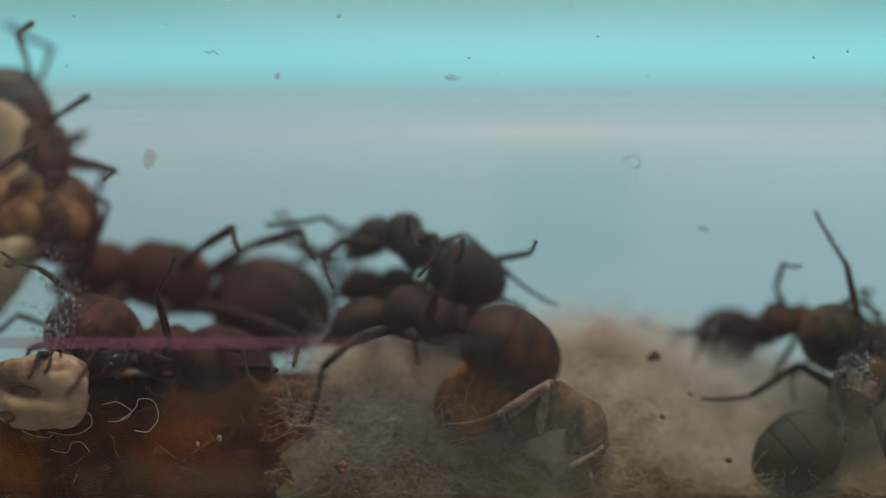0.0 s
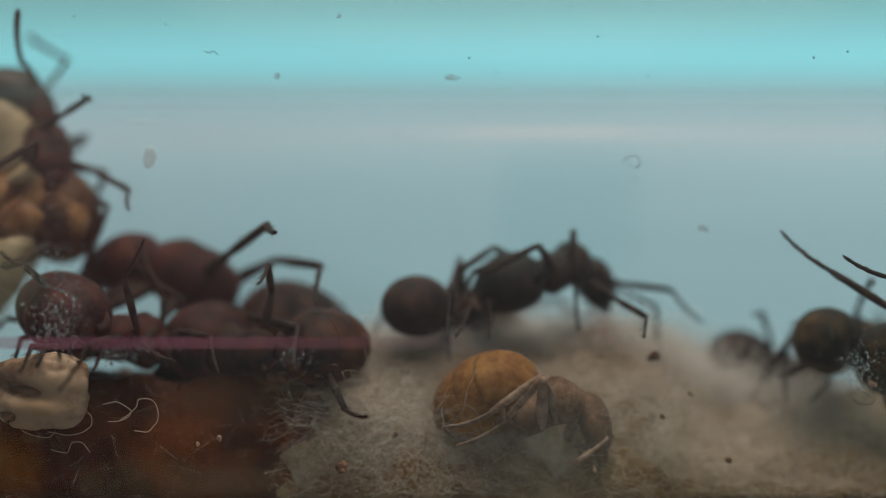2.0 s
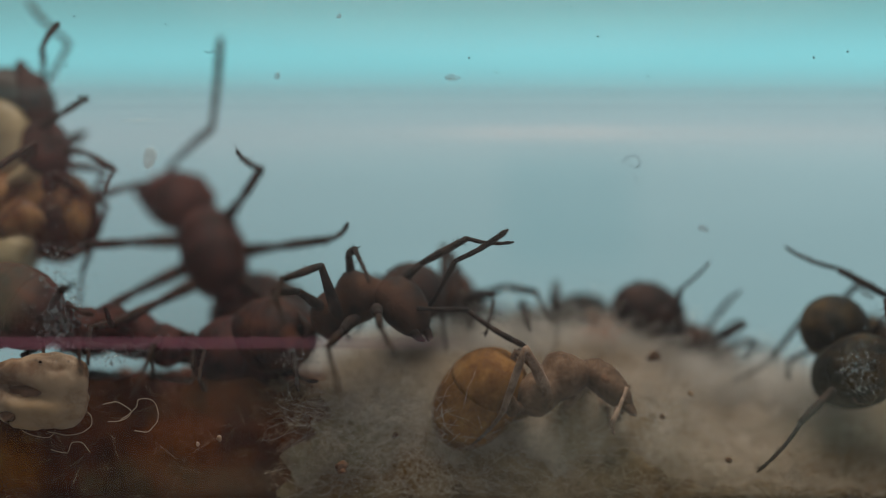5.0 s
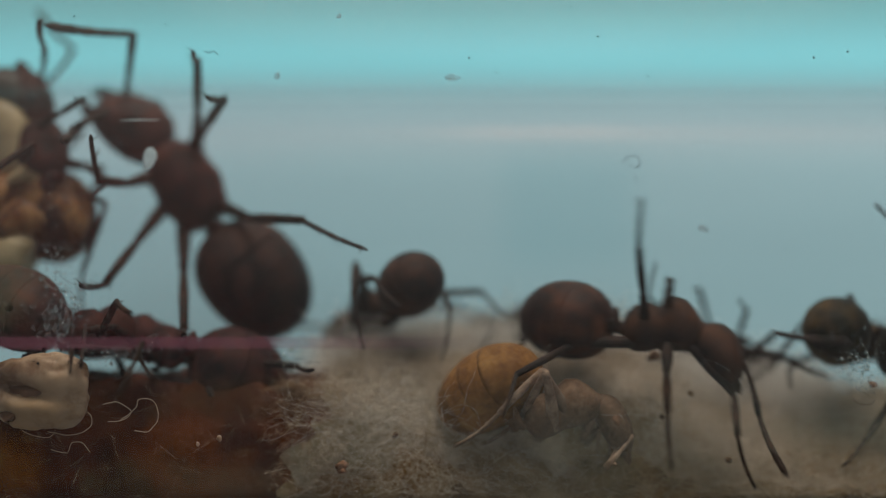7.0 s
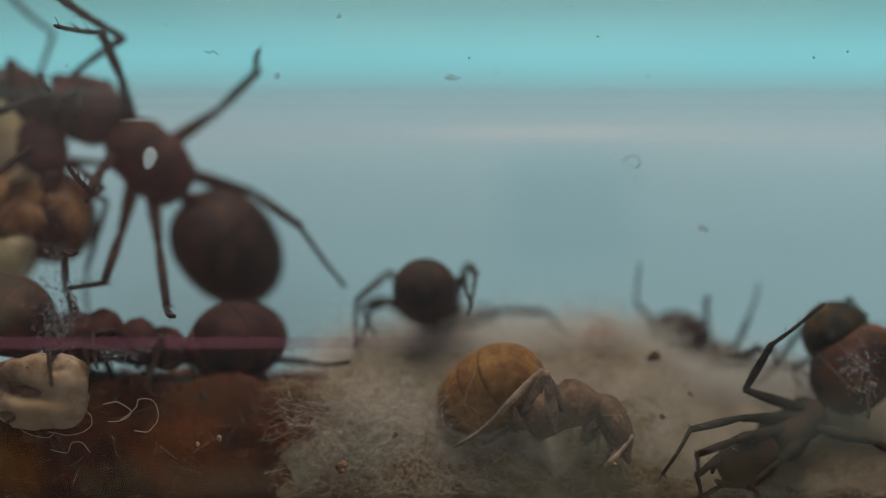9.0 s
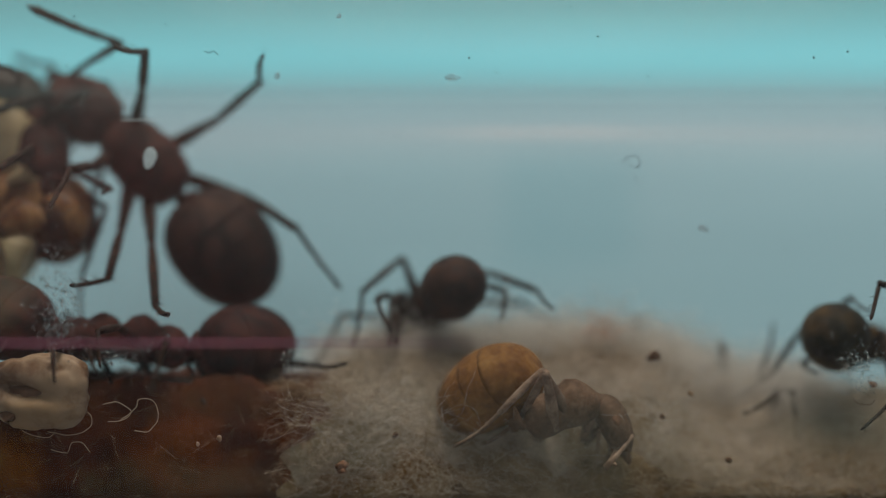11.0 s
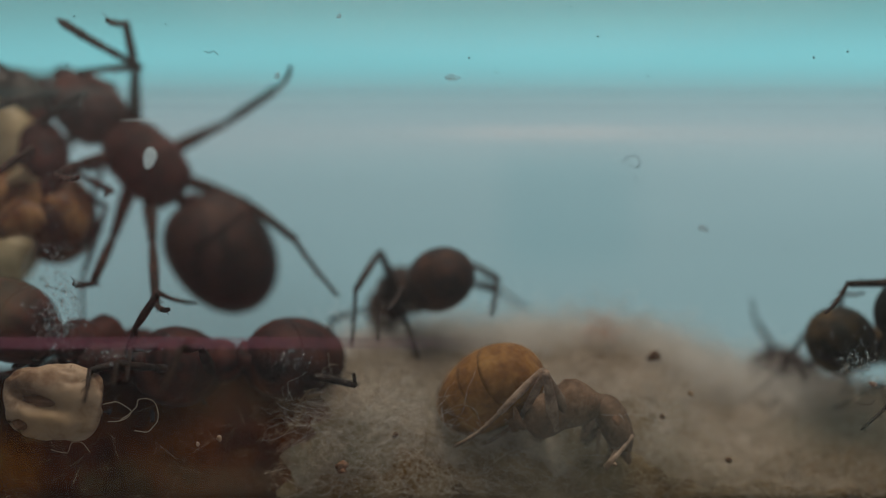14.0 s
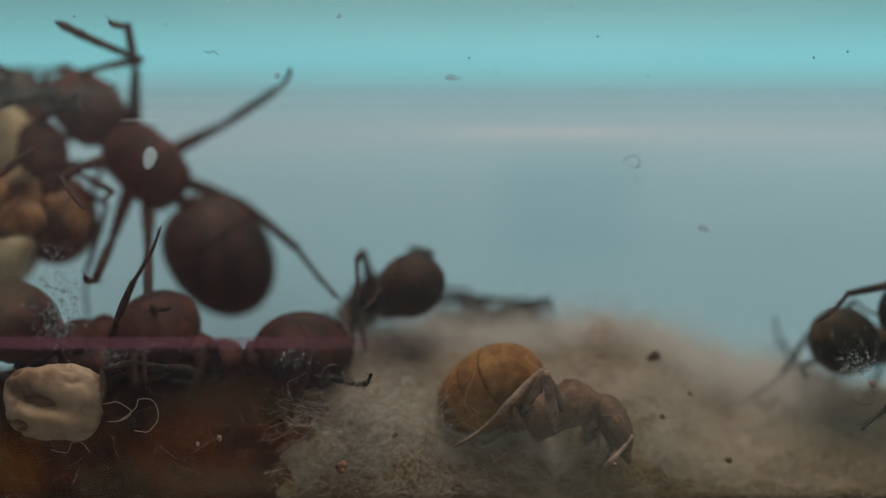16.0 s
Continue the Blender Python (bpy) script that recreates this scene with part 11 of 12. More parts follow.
    go(distant["root"], (0, 7.87, 4, -2.11, 0, -17.3, -66.4), (0.25, 8.08, 4, -2.32, -1.8, -13.5, -17.3), (0.5, 8.3, 4, -2.53, 0, -9.7, 31), (1, 8.72, 4, -2.39, 0, -9.5, 38.1), (1.5, 8.58, 4, -2.11, 0, -25.3, 42.2), (1.7, 7.87, 4, -2.82, 0, 8.9, 39.2), (2, 8.01, 4, -2.96, 0, 18, 37.4), (3, 8.72, 4, -2.82, 0, 2.9, 38.6), (3.3, 7.16, 4, -2.11, 0, 28, 71.5), (3.5, 6.95, 4, -2.25, 0, 21.9, 75.3), (4, 5.89, 4, -2.11, 0, 21.5, 67.4), (6.5, 6.39, 4, -2.32, 0, 23.3, 33.6), (7, 6.46, 4, -2.39, 0, 20, 30.4), (8, 5.68, 4, -2.46, 0, 20.9, 43.6), (8.5, 5.68, 4, -2.22, 0, 25, 42.3), (9, 6.53, 4, -2.61, 0, 21, 42.4), (10.2, 7.16, 4, -3.67, 0, 12.8, 39.6), (12.05, 6.88, 4, -3.67, 0, 12.9, 40), (12.2, 7.31, 4, -2.96, 0, 12.1, 39.5), (12.4, 8.3, 4, -2.82, 0, 11.8, 38.3), (12.6, 9, 4, -2.82, 0, 11.8, 37.4), (13, 8.72, 4, -2.82, 0, 11.8, 37.8), (13.5, 9.15, 4, -2.82, 0, 11.8, 37.3), (14, 9.29, 4, -3.53, 0, 12.5, 37), (14.4, 9.85, 4, -3.95, 0, 12.8, 36.3), (16, 9.85, 4, -3.95, 0, 12.8, 36.3))
    swing(distant["head"], (0, 15.9, 6, 110.5), (0.25, 7.6, 9.6, 55.1), (0.5, 0, 4.8, -0.2), (1, -0.4, -9.5, -1.4), (1.5, -1, 16.5, -3.5), (1.7, 0.2, -5.7, 0.7), (2, -2.1, -11.6, -6.4), (3, -0.1, 6.9, -0.3), (3.3, 2, -9.3, 6.2), (3.5, 0.9, -3.3, 2.9), (4, 1.5, -3.2, 4.8), (6.5, -5.1, 3.5, -17.5), (7, -0.5, 3.1, -1.9), (8, -3.6, -0.6, -12.2), (8.5, -2.2, -1.1, -7.3), (9, -0.7, -3.8, -2.4), (10.2, 0.3, -5.2, 0.9), (12.05, 0.3, -5.2, 0.9), (12.2, 0.3, -5.2, 0.9), (12.4, 0.3, -5.2, 0.9), (12.6, 0.3, -5.2, 0.9), (13, 0.3, -5.2, 0.9), (13.5, 0.3, -5.2, 0.9), (14, 0.3, -5.2, 1), (14.4, 0.3, -5.2, 1), (16, 0.3, -5.2, 1))
    swing(distant["gaster"], (0, 0, 11.1, 3.5), (0.25, -0.6, 9.7, -41.1), (0.5, 0, 8.3, -85.6), (1, 0, -31.5, -102.2), (1.5, 0, -13.7, -68), (1.7, 0, 11.1, -107.1), (2, 0, 8.5, -111.1), (3, 0, 5.4, -106.8), (3.15, 2.7, -0.7, -59.6), (3.3, 0, -6.8, -12.3), (3.5, 0, 7.1, 1.1), (4, 0, 9.9, 6.5), (5.25, -1.5, 6.3, -39), (6.5, 0, 2.8, -84.2), (7, 0, 3.7, -85.1), (8, 0, 13.5, -113.6), (8.5, 0, 18.1, -106.5), (9, 0, 16.1, -106.8), (10.2, 0, 1, -108.2), (12.05, 0, 1, -108), (12.2, 0, 13.7, -59.2), (12.4, 0, 12.2, -82), (12.6, 0, 7.1, -80.8), (13, 0, 6.4, -76), (13.5, 0, 24.6, -94.7), (14, 0, 13.1, -93.7), (14.4, 0, 5.4, -108.8), (16, 0, 5.4, -108.8))
    swing(distant["l1"], (0, 0, -74.9, -73.8), (0.25, 6.8, -67.1, -117.6), (0.5, 0, -59.5, -149), (4.25, -2, -48.4, -134.2), (8, 0, -37.2, -122.4), (8.25, 0.6, -31.4, -133.3), (8.5, 0, -25.6, -143.5), (8.67, 0, -25.4, -140.3), (8.83, 0, -25.1, -134.5), (9, 0, -24.9, -131.3), (16, 0, -24.9, -131.3))
    swing(distant["l1_tibia"], (0, 60.2, 27, 57.6), (0.25, 44.5, 33.5, 44.7), (0.5, 26.4, 36.5, 29.4), (4.25, 6.2, 22.3, 6.8), (8, -6.2, 3.3, -8.5), (8.25, -5.5, -10.4, -7.9), (8.5, -4.9, -24.2, -7.4), (8.67, -3.2, -25.1, -4.9), (8.83, 0, -27, -0.1), (9, 1.7, -28.2, 2.4), (16, 1.7, -28.2, 2.4))
    swing(distant["l1_tarsus"], (0, 83.2, 30.4, 103.3, 1.9, 0.87, -0.52), (0.25, 77.1, 43.9, 95.1, 2.03, 0.67, -0.64), (0.5, 65.8, 56.2, 81.9, 2.16, 0.45, -0.68), (4.25, -8.1, 53.6, -8.6, 2.41, 0.13, -0.44), (8, -26.8, 15.9, -47.1, 2.49, -0.17, -0.07), (8.25, -38.7, -23.2, -46.8, 2.47, -0.16, 0.21), (8.5, -61.8, -60.7, -30.8, 2.39, -0.14, 0.47), (8.67, -98, -67.1, -31.7, 2.39, -0.09, 0.49), (8.83, 165.4, -72.4, -2.1, 2.37, 0, 0.52), (9, 116.2, -67.7, 11, 2.36, 0.04, 0.54), (16, 116.2, -67.7, 11, 2.36, 0.04, 0.54))
    swing(distant["r1"], (0, 0, -21.5, -100.2), (4, 0, -21.5, -100.2), (6.25, -0.2, -24.8, -107.9), (8.5, 0, -28.1, -115.8), (16, 0, -28.1, -115.8))
    swing(distant["r1_tibia"], (0, -15.6, 36.2, -43.7), (4, -15.6, 36.2, -43.7), (6.25, -8.9, 33.6, -25.2), (8.5, -3.7, 29.4, -7.8), (16, -3.7, 29.4, -7.8))
    swing(distant["r1_tarsus"], (0, -30.7, 46.5, -96.1, 2.02, -0.64, -0.68), (4, -30.7, 46.5, -96.1, 2.02, -0.64, -0.68), (6.25, -31, 57.1, -69.8, 2.22, -0.41, -0.64), (8.5, -19.8, 66.2, -33.3, 2.34, -0.14, -0.57), (16, -19.8, 66.2, -33.3, 2.34, -0.14, -0.57))
    swing(distant["l2"], (0, 0, -46.1, 127.3), (0.5, 0, -46.1, 127.3), (0.58, -3.3, -46.8, 118.4), (0.67, -10.6, -50, 95.8), (0.75, -16.9, -56.5, 64.3), (0.83, -15.7, -64, 26.7), (0.92, -6, -68.3, -10.3), (1, 0, -69.2, -27.1), (1.1, -1, -69.4, -38.8), (1.2, -2.7, -70.2, -67.1), (1.3, -2.8, -71.5, -102.7), (1.4, -1.1, -72.3, -134.2), (1.5, 0, -72.6, -147.9), (2.5, 11.4, -59, 154.6), (3.5, 0, -46.3, 116.7), (5, 2.6, -50.3, 159.2), (6.5, 0, -54.4, -154.4), (6.75, -0.3, -56, -166.6), (7, 0, -57.7, -179.3), (16, 0, -57.7, -179.3))
    swing(distant["l2_tibia"], (0, 24.7, 24.9, 34.2), (0.5, 24.7, 24.9, 34.2), (0.58, 16.1, 29.8, 24.7), (0.67, -9.9, 35.2, -3.4), (0.75, -42.4, 26, -38.5), (0.83, -62.8, 4.2, -62.3), (0.92, -72.1, -16.4, -75.2), (1, -74.7, -25.1, -79.8), (1.1, -71.9, -14.4, -76.1), (1.2, -62.6, 10.1, -65.3), (1.3, -42.2, 35.3, -43.7), (1.4, -10.7, 47.1, -11.3), (1.5, 5.5, 47.4, 5.2), (2.5, 21.5, 39.1, 28.1), (3.5, 31.2, 27.4, 45.2), (5, 12.1, 30.2, 18.9), (6.5, -6.3, 25.3, -6.8), (6.75, 9.9, 28.2, 10.7), (7, 26.3, 26.5, 28.4), (16, 26.3, 26.5, 28.4))
    swing(distant["l2_tarsus"], (0, 48.4, 39, 78.8, 2.34, 0.64, -0.53), (0.5, 48.4, 39, 78.8, 2.34, 0.64, -0.53), (0.58, 44.3, 49.7, 68.8, 2.39, 0.45, -0.62), (0.67, 3.4, 69.5, 14.4, 2.42, -0.06, -0.72), (0.75, -63.2, 50.4, -69.4, 2.28, -0.7, -0.55), (0.83, -68.8, 14.8, -96.6, 1.98, -1.1, -0.09), (0.92, -61.8, -11.9, -114.6, 1.71, -1.16, 0.35), (1, -56.3, -21.7, -123.3, 1.6, -1.11, 0.53), (1.1, -62.6, -10.8, -116.6, 1.69, -1.18, 0.31), (1.2, -72.8, 17.2, -105, 1.91, -1.12, -0.22), (1.3, -79.4, 52.2, -94.4, 2.14, -0.7, -0.72), (1.4, -71.1, 81.8, -74.4, 2.23, -0.17, -0.92), (1.5, 61.3, 84.6, 62.7, 2.24, 0.08, -0.92), (2.5, 61.8, 60, 80.7, 2.26, 0.46, -0.79), (3.5, 52.9, 36.1, 91.5, 2.18, 0.79, -0.58), (5, 35.1, 60.6, 50.8, 2.42, 0.35, -0.63), (6.5, -23.3, 62.5, -28.6, 2.52, -0.13, -0.53), (6.75, 29.4, 63.2, 35.1, 2.48, 0.2, -0.59), (7, 55.5, 45.1, 72.9, 2.38, 0.53, -0.56), (16, 55.5, 45.1, 72.9, 2.38, 0.53, -0.56))
    swing(distant["r2"], (0, 0, -33.4, -149.9), (3.3, 0, -33.4, -149.9), (3.4, 0.6, -35.8, -127.4), (3.5, 0, -38.3, -104.3), (3.75, -1.1, -45.2, -116.1), (4, 0, -52.2, -129.5), (5.25, -6.7, -37, -86.4), (6.5, 0, -22.3, -51.4), (16, 0, -22.3, -51.4))
    swing(distant["r2_tibia"], (0, -31.7, 70.6, -45.8), (3.3, -31.7, 70.6, -45.8), (3.4, -49.9, 55.7, -83.9), (3.5, -49.6, 38.8, -105.4), (3.75, -55.8, 49.1, -91.9), (4, -58.7, 60.1, -76.5), (5.25, -32.3, 40.9, -58.2), (6.5, -17.8, 18.9, -53.3), (16, -17.8, 18.9, -53.3))
    swing(distant["r2_tarsus"], (0, -92.9, 60.1, -153.9, 1.69, -0.3, -1.18), (3.3, -92.9, 60.1, -153.9, 1.69, -0.3, -1.18), (3.4, -57.4, 42, -144.3, 1.47, -0.7, -1.03), (3.5, -32.1, 23.3, -148.9, 1.14, -0.94, -0.78), (3.75, -61.7, 34.4, -142.2, 1.37, -0.82, -0.94), (4, -95.3, 46.9, -143.3, 1.55, -0.61, -1.08), (5.25, -53.6, 40.8, -112.8, 1.9, -0.8, -0.82), (6.5, -24.3, 23.1, -96, 2.11, -0.95, -0.41), (16, -24.3, 23.1, -96, 2.11, -0.95, -0.41))
    swing(distant["l3"], (0, 0, -11.5, -121.5), (6.5, -1.1, -13.7, -174.3), (13, 0, -15.9, 132.4), (13.25, 0.2, -28.6, 134.2), (13.5, 0, -41.2, 136.2), (16, 0, -41.2, 136.2))
    swing(distant["l3_tibia"], (0, 1.3, -0.9, 6.3), (6.5, 2.1, -8.8, 7.4), (13, 2.7, -16.8, 8.5), (13.25, 11.1, -9.5, 15.6), (13.5, 20.2, -3.3, 23.5), (16, 20.2, -3.3, 23.5))
    swing(distant["l3_tarsus"], (0, 8.5, -5.6, 46.1, 3.04, 0.16, 0.02), (6.5, 12.5, -28.1, 42.8, 3.02, 0.19, 0.23), (13, 19.9, -50.3, 35.9, 2.97, 0.21, 0.43), (13.25, 27.9, -27.7, 49, 2.98, 0.4, 0.25), (13.5, 39.8, -7.3, 63.5, 2.92, 0.6, 0.09), (16, 39.8, -7.3, 63.5, 2.92, 0.6, 0.09))
    set_turn(distant["r3"], 0, -22.5, -97.7)
    set_turn(distant["r3_tibia"], -18.7, 24.8, -55.6)
    set_turn(distant["r3_tarsus"], -25.9, 28.9, -100.4, 2.32, -1.12, -0.63)
    go(keeper["root"], (0, 9.76, 2.7, -2.44, 0, -7.9, 48.6), (1.8, 9.61, 2.7, -2.44, 0, -8.1, 45.8), (4, 9.76, 2.7, -2.17, 0, 2.7, 45.9), (7.5, 9.76, 2.7, -2.37, 0, 0.3, 48.8), (11.5, 9.76, 2.7, -2.44, 0, -2.3, 48.8), (12, 9.61, 2.7, -2.44, 0, -2.5, 46.1), (13, 9.61, 2.7, -2.44, 0, -2.5, 46.1), (14.3, 9.95, 2.7, -2.5, 0, -2.3, 48.5), (16, 9.98, 2.7, -2.5, 0, -2.2, 49.6))
    swing(keeper["head"], (0, -1.5, 10.5, -5.2), (1.8, -1.7, 10.5, -5.8), (4, 0.3, 0, 1), (7.5, -1.6, 8.9, -5.7), (11.5, -1.6, 11.5, -5.7), (12, -1.8, 11.5, -6.4), (13, -1.8, 11.5, -6.4), (14.3, -2.7, 11.3, -9.3), (16, -3, 11.3, -10.4))
    swing(keeper["gaster"], (0, 0, 31, 13.3), (1.8, 0, 26.8, 17.2), (4, 0, 14.2, 15.8), (7.5, 0, 23.6, 16.3), (11.5, 0, 24.6, 14.6), (12, 0, 24.7, 15.9), (13, 0, 20.5, 16.2), (14.3, 0, 23.8, 13.3), (16, 0, 22.5, 11.2))
    swing(keeper["l2"], (0, 0, -72.9, 130.6), (0.3, 1.3, -73, 141.7), (0.6, 4.3, -73.5, 169.9), (0.9, 6.3, -74.7, -151.7), (1.2, 5, -75.9, -110.1), (1.5, 1.7, -76.5, -75.9), (1.8, 0, -76.6, -61.8), (2.11, 0.5, -76.6, -72.2), (2.43, 1.6, -76.5, -98.7), (2.74, 2.5, -76.2, -134.5), (3.06, 2.4, -75.8, -172.4), (3.37, 1.4, -75.5, 153.6), (3.69, 0.4, -75.4, 129.1), (4, 0, -75.4, 119.6), (5.75, -0.8, -74.1, 139), (7.5, 0, -72.8, 156.8), (9.5, 0.3, -72.2, 137.6), (11.5, 0, -71.7, 118.9), (12, 0, -75.8, 99.6), (12.25, -4.9, -73.1, 114.8), (12.5, -6.9, -66.7, 139.9), (12.75, -2.9, -60.4, 159.4), (13, 0, -57.9, 167.5), (13.75, -0.8, -58.7, 158.5), (14.5, -1.7, -60.8, 137.8), (15.25, -0.9, -62.9, 115.8), (16, 0, -63.8, 105.2))
    swing(keeper["l2_tibia"], (0, 77.1, -14.7, 71.7), (0.3, 71.2, -4.5, 68.9), (0.6, 53.4, 19.1, 57), (0.9, 16, 39.4, 25.1), (1.2, -32, 34.9, -17.7), (1.5, -57.4, 16.4, -38.6), (1.8, -64.9, 7.2, -44), (2.11, -58.9, 14.4, -39.9), (2.43, -39.5, 30.6, -24.8), (2.74, -0.6, 40.7, 9), (3.06, 41.2, 29.1, 45.2), (3.37, 65.4, 5.5, 63.1), (3.69, 78.5, -14.8, 69.6), (4, 83.2, -23, 70.9), (5.75, 73.7, 1.2, 69.6), (7.5, 62.5, 24.8, 63.8), (9.5, 71.3, 1.9, 70.3), (11.5, 78, -21.6, 73.6), (12, 86.3, -42.9, 79.6), (12.25, 80, -32.4, 73.8), (12.5, 63.7, -11.8, 58.4), (12.75, 43.1, 3.3, 38.3), (13, 32.2, 7.4, 27.6), (13.75, 40.8, 3.6, 37.8), (14.5, 56.6, -9.4, 57.8), (15.25, 68.1, -26.8, 75.1), (16, 71.8, -35.5, 82.5))
    swing(keeper["l2_tarsus"], (0, 66.8, -14.2, 113, 1.78, 1.15, 0.32), (0.3, 63.5, -25.9, 118, 1.85, 1.16, 0.1), (0.6, 44.9, -52.5, 140.1, 2.04, 0.99, -0.41), (0.9, -29.6, -61.8, -141.6, 2.27, 0.41, -0.79), (1.2, -66.8, -30.9, -100.2, 2.38, -0.31, -0.71), (1.5, -74.5, -1.7, -88, 2.34, -0.75, -0.35), (1.8, -75.8, 10.2, -84.3, 2.29, -0.86, -0.16), (2.11, -75, 1.6, -86.8, 2.33, -0.78, -0.31), (2.43, -71.1, -20.3, -94.4, 2.38, -0.45, -0.64), (2.74, -56.9, -48.4, -112.3, 2.34, 0.15, -0.82), (3.06, -1.8, -66.3, -170.7, 2.17, 0.78, -0.61), (3.37, 50.7, -50.6, 133.7, 1.96, 1.11, -0.12), (3.69, 63.7, -30.5, 118.2, 1.82, 1.13, 0.32), (4, 66.4, -22.3, 114.3, 1.78, 1.09, 0.49), (5.75, 74.6, 1.7, 109.7, 1.84, 1.17, -0.03), (7.5, 81.5, 26, 108.2, 1.9, 1.02, -0.52), (9.5, 72.8, 2.5, 110.4, 1.82, 1.18, -0.04), (11.5, 62.5, -20.3, 116.5, 1.73, 1.11, 0.46), (12, 52.1, -35.4, 131.1, 1.57, 0.9, 0.85), (12.25, 56.4, -28.1, 119.5, 1.69, 1.01, 0.67), (12.5, 59.8, -10.5, 98, 2.04, 1.04, 0.26), (12.75, 56.4, 7.1, 77.6, 2.38, 0.77, -0.07), (13, 52.8, 14.5, 67.7, 2.5, 0.57, -0.16), (13.75, 55, 7.6, 77.2, 2.39, 0.77, -0.08), (14.5, 55.7, -8.1, 97.2, 2.06, 1.04, 0.2), (15.25, 50.7, -23.1, 118.5, 1.69, 1.08, 0.56), (16, 46.2, -29.1, 129.6, 1.53, 1.01, 0.73))
    swing(keeper["r2"], (0, 0, -1, 117.2), (7.5, 0, -1, 117.2), (11.5, 0, -3, 117.3), (12, 0, -1.4, 120.2), (16, 0, -2.6, 116.5))
    swing(keeper["r2_tibia"], (0, 0.8, 18.1, 51.4), (7.5, 0.8, 18.1, 51.4), (11.5, 2.8, 5.2, 71.6), (12, 1.3, 7.6, 63.1), (16, 2.2, 7, 57.8))
    swing(keeper["r2_tarsus"], (0, 1.1, 22.6, 93.8, 2.14, 0.93, -0.39), (7.5, 1.1, 22.6, 93.8, 2.14, 0.93, -0.39), (11.5, 2.8, 5.1, 111.7, 1.79, 1.18, -0.11), (12, 1.4, 8.3, 103.4, 1.96, 1.1, -0.17), (16, 2.6, 8.2, 98.1, 2.06, 1.05, -0.15))
    go(callow["root"], (0, 1.49, -0.35, -3.79, 0, -12.5, 13.5), (1.85, 1.49, -0.35, -3.79, 0, -12.5, 13.5), (2.4, 1.74, -0.35, -3.39, -0, -27.5, 19.9), (6.6, 1.74, -0.35, -3.39, -0, -27.5, 19.9), (7, 1.83, -0.35, -3.79, 0, -15.8, 8.7), (16, 1.83, -0.35, -3.79, 0, -15.8, 8.7))
    swing(callow["head"], (0, -59.7, 80.9, -98.2), (1.85, -59.7, 80.9, -98.2), (2.4, -31.7, 60.1, -59.6), (6.6, -31.7, 60.1, -59.6), (7, -20.4, 76.3, -36.9), (16, -20.4, 76.3, -36.9))
    swing(callow["gaster"], (0, -8.8, -12.5, -41.2, 0.76, 0.06, 0.78), (1.85, -8.8, -12.5, -41.2, 0.76, 0.06, 0.78), (2.4, -28.4, -32.5, -41, 0.26, 0.28, 0.95), (6.6, -28.4, -32.5, -41, 0.26, 0.28, 0.95), (7, -10.2, -17.6, -34.2, 0.55, 0.16, 1.12), (16, -10.2, -17.6, -34.2, 0.55, 0.16, 1.12))
    swing(callow["r2"], (0, -18.3, -50.9, -99.9), (1.85, -18.3, -50.9, -99.9), (2.4, 29.1, -64.9, 129.3), (6.6, 29.1, -64.9, 129.3), (7, -20.5, -70.4, -135.8), (16, -20.5, -70.4, -135.8))
    swing(callow["r2_tibia"], (0, -55.4, 29.2, -107.5), (1.85, -55.4, 29.2, -107.5), (2.4, -82.8, 60.1, -119.8), (6.6, -82.8, 60.1, -119.8), (7, -107, 64.1, -125.9), (16, -107, 64.1, -125.9))
    swing(callow["r2_tarsus"], (0, -46, 0.4, -107.4, 1.07, -1.04, -0.61), (1.85, -46, 0.4, -107.4, 1.07, -1.04, -0.61), (2.4, -67.4, 54, -107.2, 1.09, -0.54, -1.08), (6.6, -67.4, 54, -107.2, 1.09, -0.54, -1.08), (7, -88.5, 66.4, -104.7, 1.08, -0.44, -1.12), (16, -88.5, 66.4, -104.7, 1.08, -0.44, -1.12))
    swing(callow["r3"], (0, -17.2, -44.2, -88.3), (1.85, -17.2, -44.2, -88.3), (2.4, -48.1, -72.1, -106.5), (6.6, -48.1, -72.1, -106.5), (7, -28.8, -59.5, -91.4), (16, -28.8, -59.5, -91.4))
    swing(callow["r3_tibia"], (0, -20.7, -7, -154), (1.85, -20.7, -7, -154), (2.4, -70.2, 31.6, -151.5), (6.6, -70.2, 31.6, -151.5), (7, -31, -6, -152.3), (16, -31, -6, -152.3))
    swing(callow["r3_tarsus"], (0, -46.5, 18.9, -108.3, 0.21, -0.65, 0.18), (1.85, -46.5, 18.9, -108.3, 0.21, -0.65, 0.18), (2.4, -56.3, 16.8, -125.8, 0.43, -0.61, -0.79), (6.6, -56.3, 16.8, -125.8, 0.43, -0.61, -0.79), (7, -51.9, 5.9, -128.4, 0.23, -0.69, 0.16), (16, -51.9, 5.9, -128.4, 0.23, -0.69, 0.16))
    swing(callow["r1"], (0, 15.5, 36.6, 92), (1.85, 15.5, 36.6, 92), (2.4, 31.8, 28.7, 108), (6.6, 31.8, 28.7, 108), (7, 18.8, 33, 95.6), (16, 18.8, 33, 95.6))
    swing(callow["r1_tibia"], (0, 4.4, 27.6, -172.7), (1.85, 4.4, 27.6, -172.7), (2.4, 4.8, -10.4, -8.1), (6.6, 4.8, -10.4, -8.1), (7, 5.5, 7, -170.9), (16, 5.5, 7, -170.9))
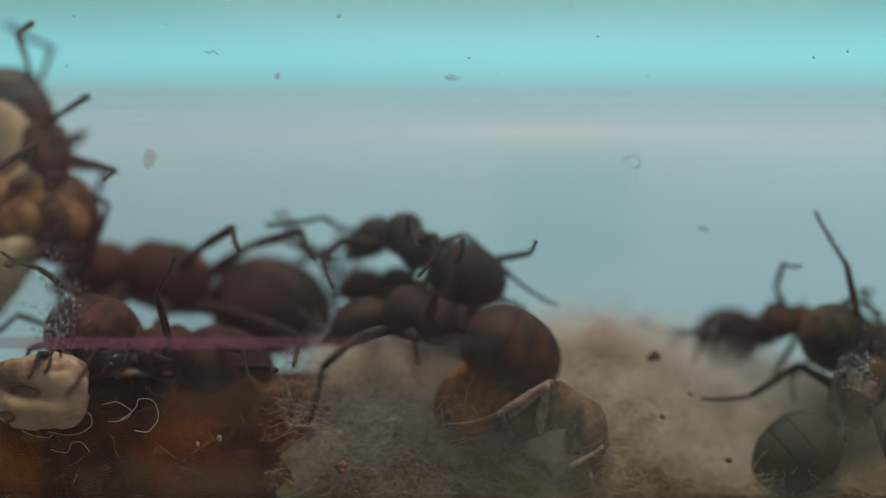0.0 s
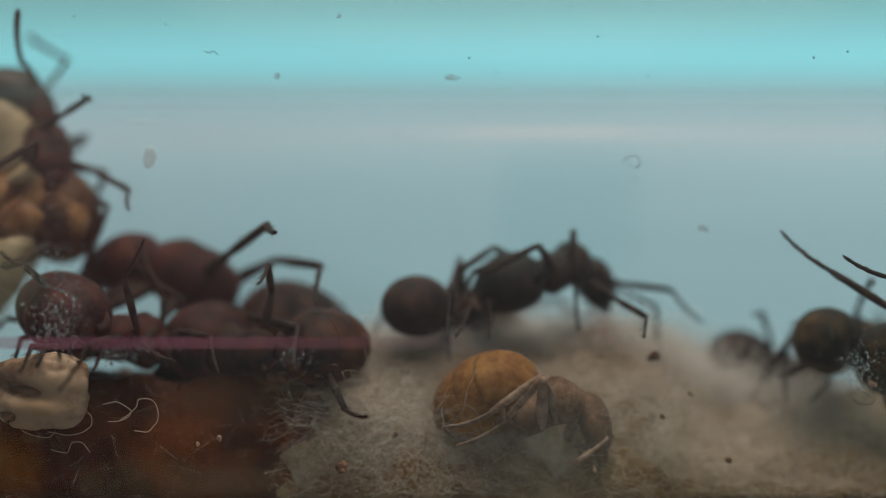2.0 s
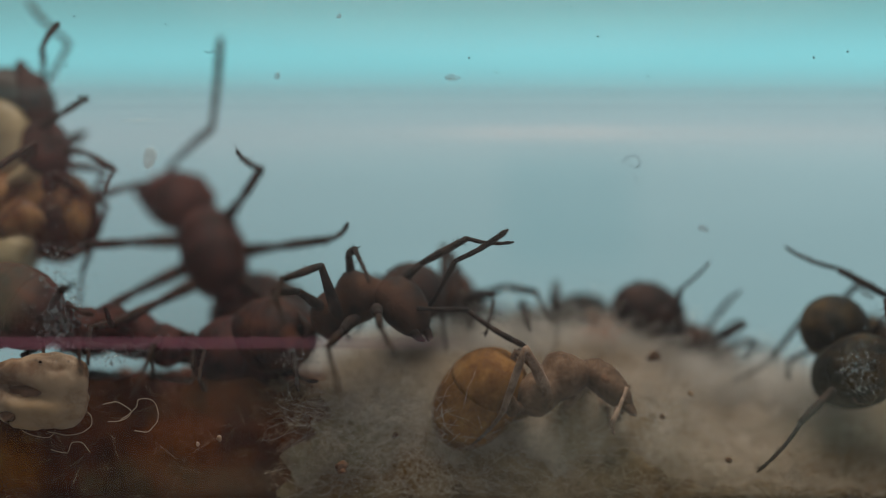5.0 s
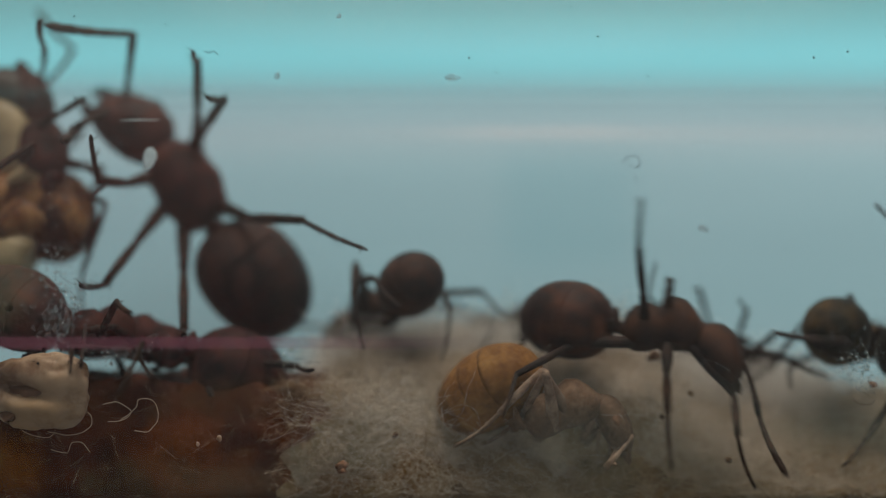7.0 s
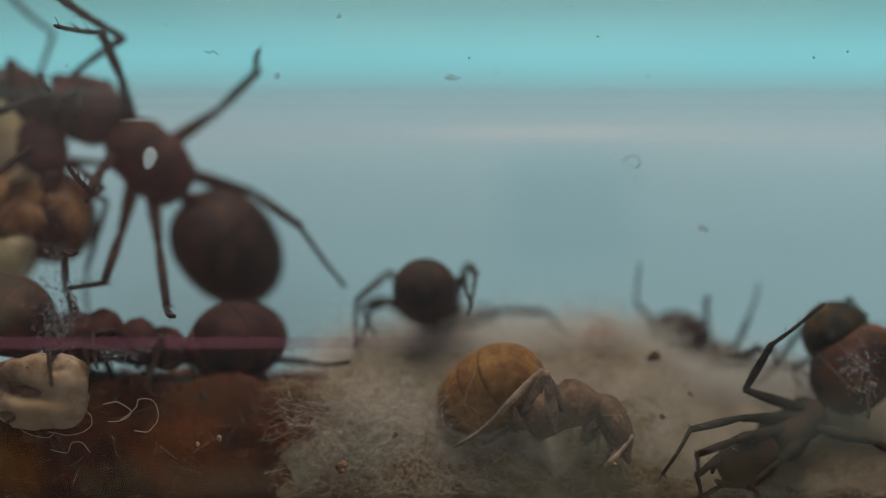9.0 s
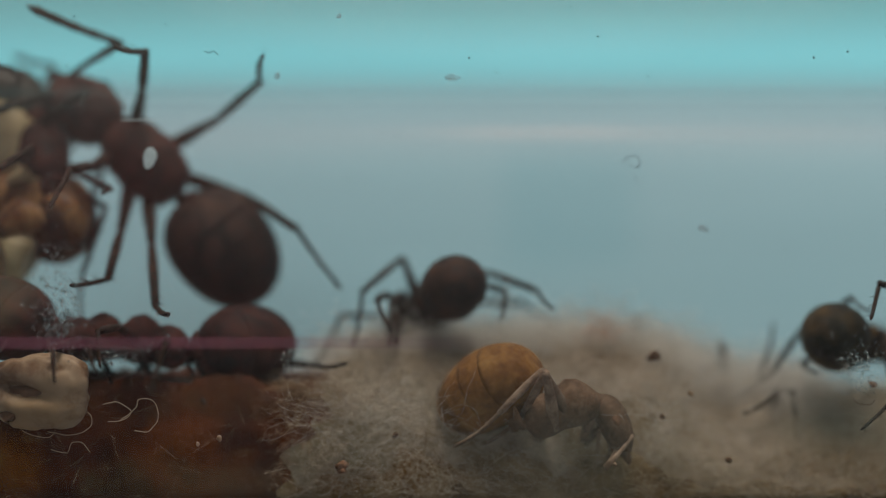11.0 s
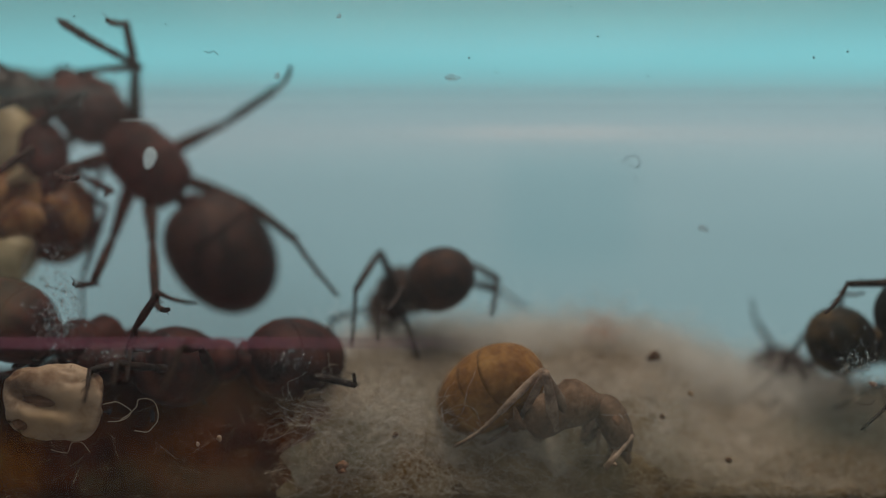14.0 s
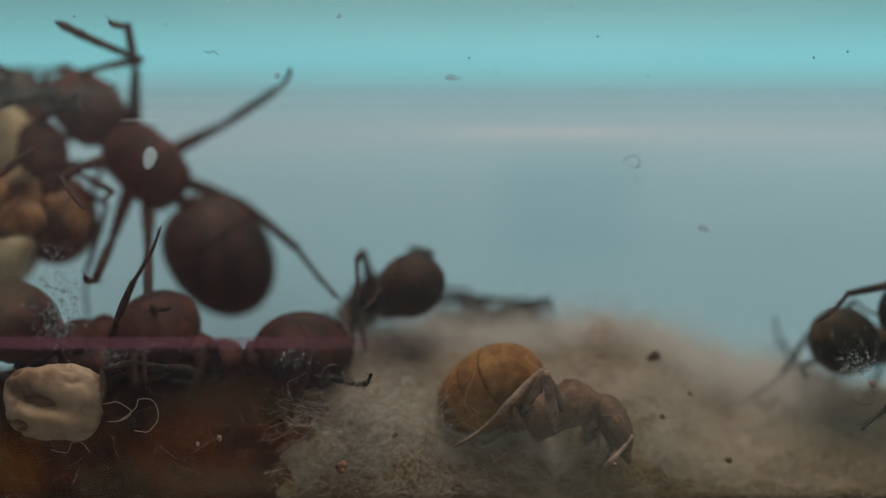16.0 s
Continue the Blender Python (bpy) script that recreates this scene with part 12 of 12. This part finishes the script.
    swing(callow["r1_tarsus"], (0, 16.8, 8, -21.7, 0.34, -0.13, -0.53), (1.85, 16.8, 8, -21.7, 0.34, -0.13, -0.53), (2.4, 16.5, 21.3, -18.5, 2.47, -0.16, 0.21), (6.6, 16.5, 21.3, -18.5, 2.47, -0.16, 0.21), (7, 4, 7.8, -5.5, 0.22, -0.18, -0.14), (16, 4, 7.8, -5.5, 0.22, -0.18, -0.14))
    swing(callow["l1"], (0, 9.4, 13.6, 49), (1.85, 9.4, 13.6, 49), (2.4, 22.2, 28.7, 53.5), (6.6, 22.2, 28.7, 53.5), (7, 12.4, 17.8, 51.8), (16, 12.4, 17.8, 51.8))
    swing(callow["l1_tibia"], (0, 1.8, 36.9, -163.3), (1.85, 1.8, 36.9, -163.3), (2.4, 6.5, 24.4, -144.1), (6.6, 6.5, 24.4, -144.1), (7, 3.4, 31.3, -156.5), (16, 3.4, 31.3, -156.5))
    swing(callow["l1_tarsus"], (0, 2.8, 27.7, -150.6, 0.47, -0.26, -0.69), (1.85, 2.8, 27.7, -150.6, 0.47, -0.26, -0.69), (2.4, 5.3, 29.7, -152, 0.5, -0.61, -0.48), (6.6, 5.3, 29.7, -152, 0.5, -0.61, -0.48), (7, 4.3, 19.6, -147.4, 0.45, -0.39, -0.6), (16, 4.3, 19.6, -147.4, 0.45, -0.39, -0.6))
    swing(callow["l2"], (0, 13.2, -22.2, 73.1), (1.85, 13.2, -22.2, 73.1), (2.4, 25.5, -11.7, 57.5), (6.6, 25.5, -11.7, 57.5), (7, 16.2, -18.9, 71.2), (16, 16.2, -18.9, 71.2))
    swing(callow["l2_tibia"], (0, -53.8, 58.5, -128.4), (1.85, -53.8, 58.5, -128.4), (2.4, -20.1, 64.4, -37.1), (6.6, -20.1, 64.4, -37.1), (7, -53.4, 61.9, -121.8), (16, -53.4, 61.9, -121.8))
    swing(callow["l2_tarsus"], (0, 18.9, 73.1, 29.7, 0.99, -0.51, -1.07), (1.85, 18.9, 73.1, 29.7, 0.99, -0.51, -1.07), (2.4, 35.3, 81.5, 45.5, 1.83, -0.33, -1.13), (6.6, 35.3, 81.5, 45.5, 1.83, -0.33, -1.13), (7, 32.7, 62.4, 66.7, 1.09, -0.5, -1.1), (16, 32.7, 62.4, 66.7, 1.09, -0.5, -1.1))
    swing(callow["l3"], (0, 13.6, 24.6, 101.8), (1.85, 13.6, 24.6, 101.8), (2.4, 26.1, 14, 122), (6.6, 26.1, 14, 122), (7, 17, 23.7, 107.5), (16, 17, 23.7, 107.5))
    swing(callow["l3_tibia"], (0, -1.8, -18.7, 3.9), (1.85, -1.8, -18.7, 3.9), (2.4, 12.3, 3.1, -24.8), (6.6, 12.3, 3.1, -24.8), (7, -1.9, -14.7, 4), (16, -1.9, -14.7, 4))
    swing(callow["l3_tarsus"], (0, -5.4, -6.9, 11.6, 2.97, 0.1, 0.48), (1.85, -5.4, -6.9, 11.6, 2.97, 0.1, 0.48), (2.4, 5.2, -7.4, -10.9, 2.91, -0.63, -0.08), (6.6, 5.2, -7.4, -10.9, 2.91, -0.63, -0.08), (7, -9, -7.4, 18.6, 3, 0.1, 0.38), (16, -9, -7.4, 18.6, 3, 0.1, 0.38))
    set_turn(callow["al"], 0, 58.8, 60.9)
    set_turn(callow["al_tip"], 0, 158, 8)
    set_turn(callow["ar"], 0, 58.8, -60.9)
    set_turn(callow["ar_tip"], 0, 158, -8)
    go(husk, (0, -8.63, -0.9, -3.06, 0, 0, 0), (12.6, -8.63, -0.9, -3.06, 0, 0, 0), (13.1, -8.51, -0.9, -3.14, 0, 2, 0), (14, -8.34, -0.9, -3.29, 0, 4, 0), (16, -8.33, -0.9, -3.29, 0, 4, 0))


motions()
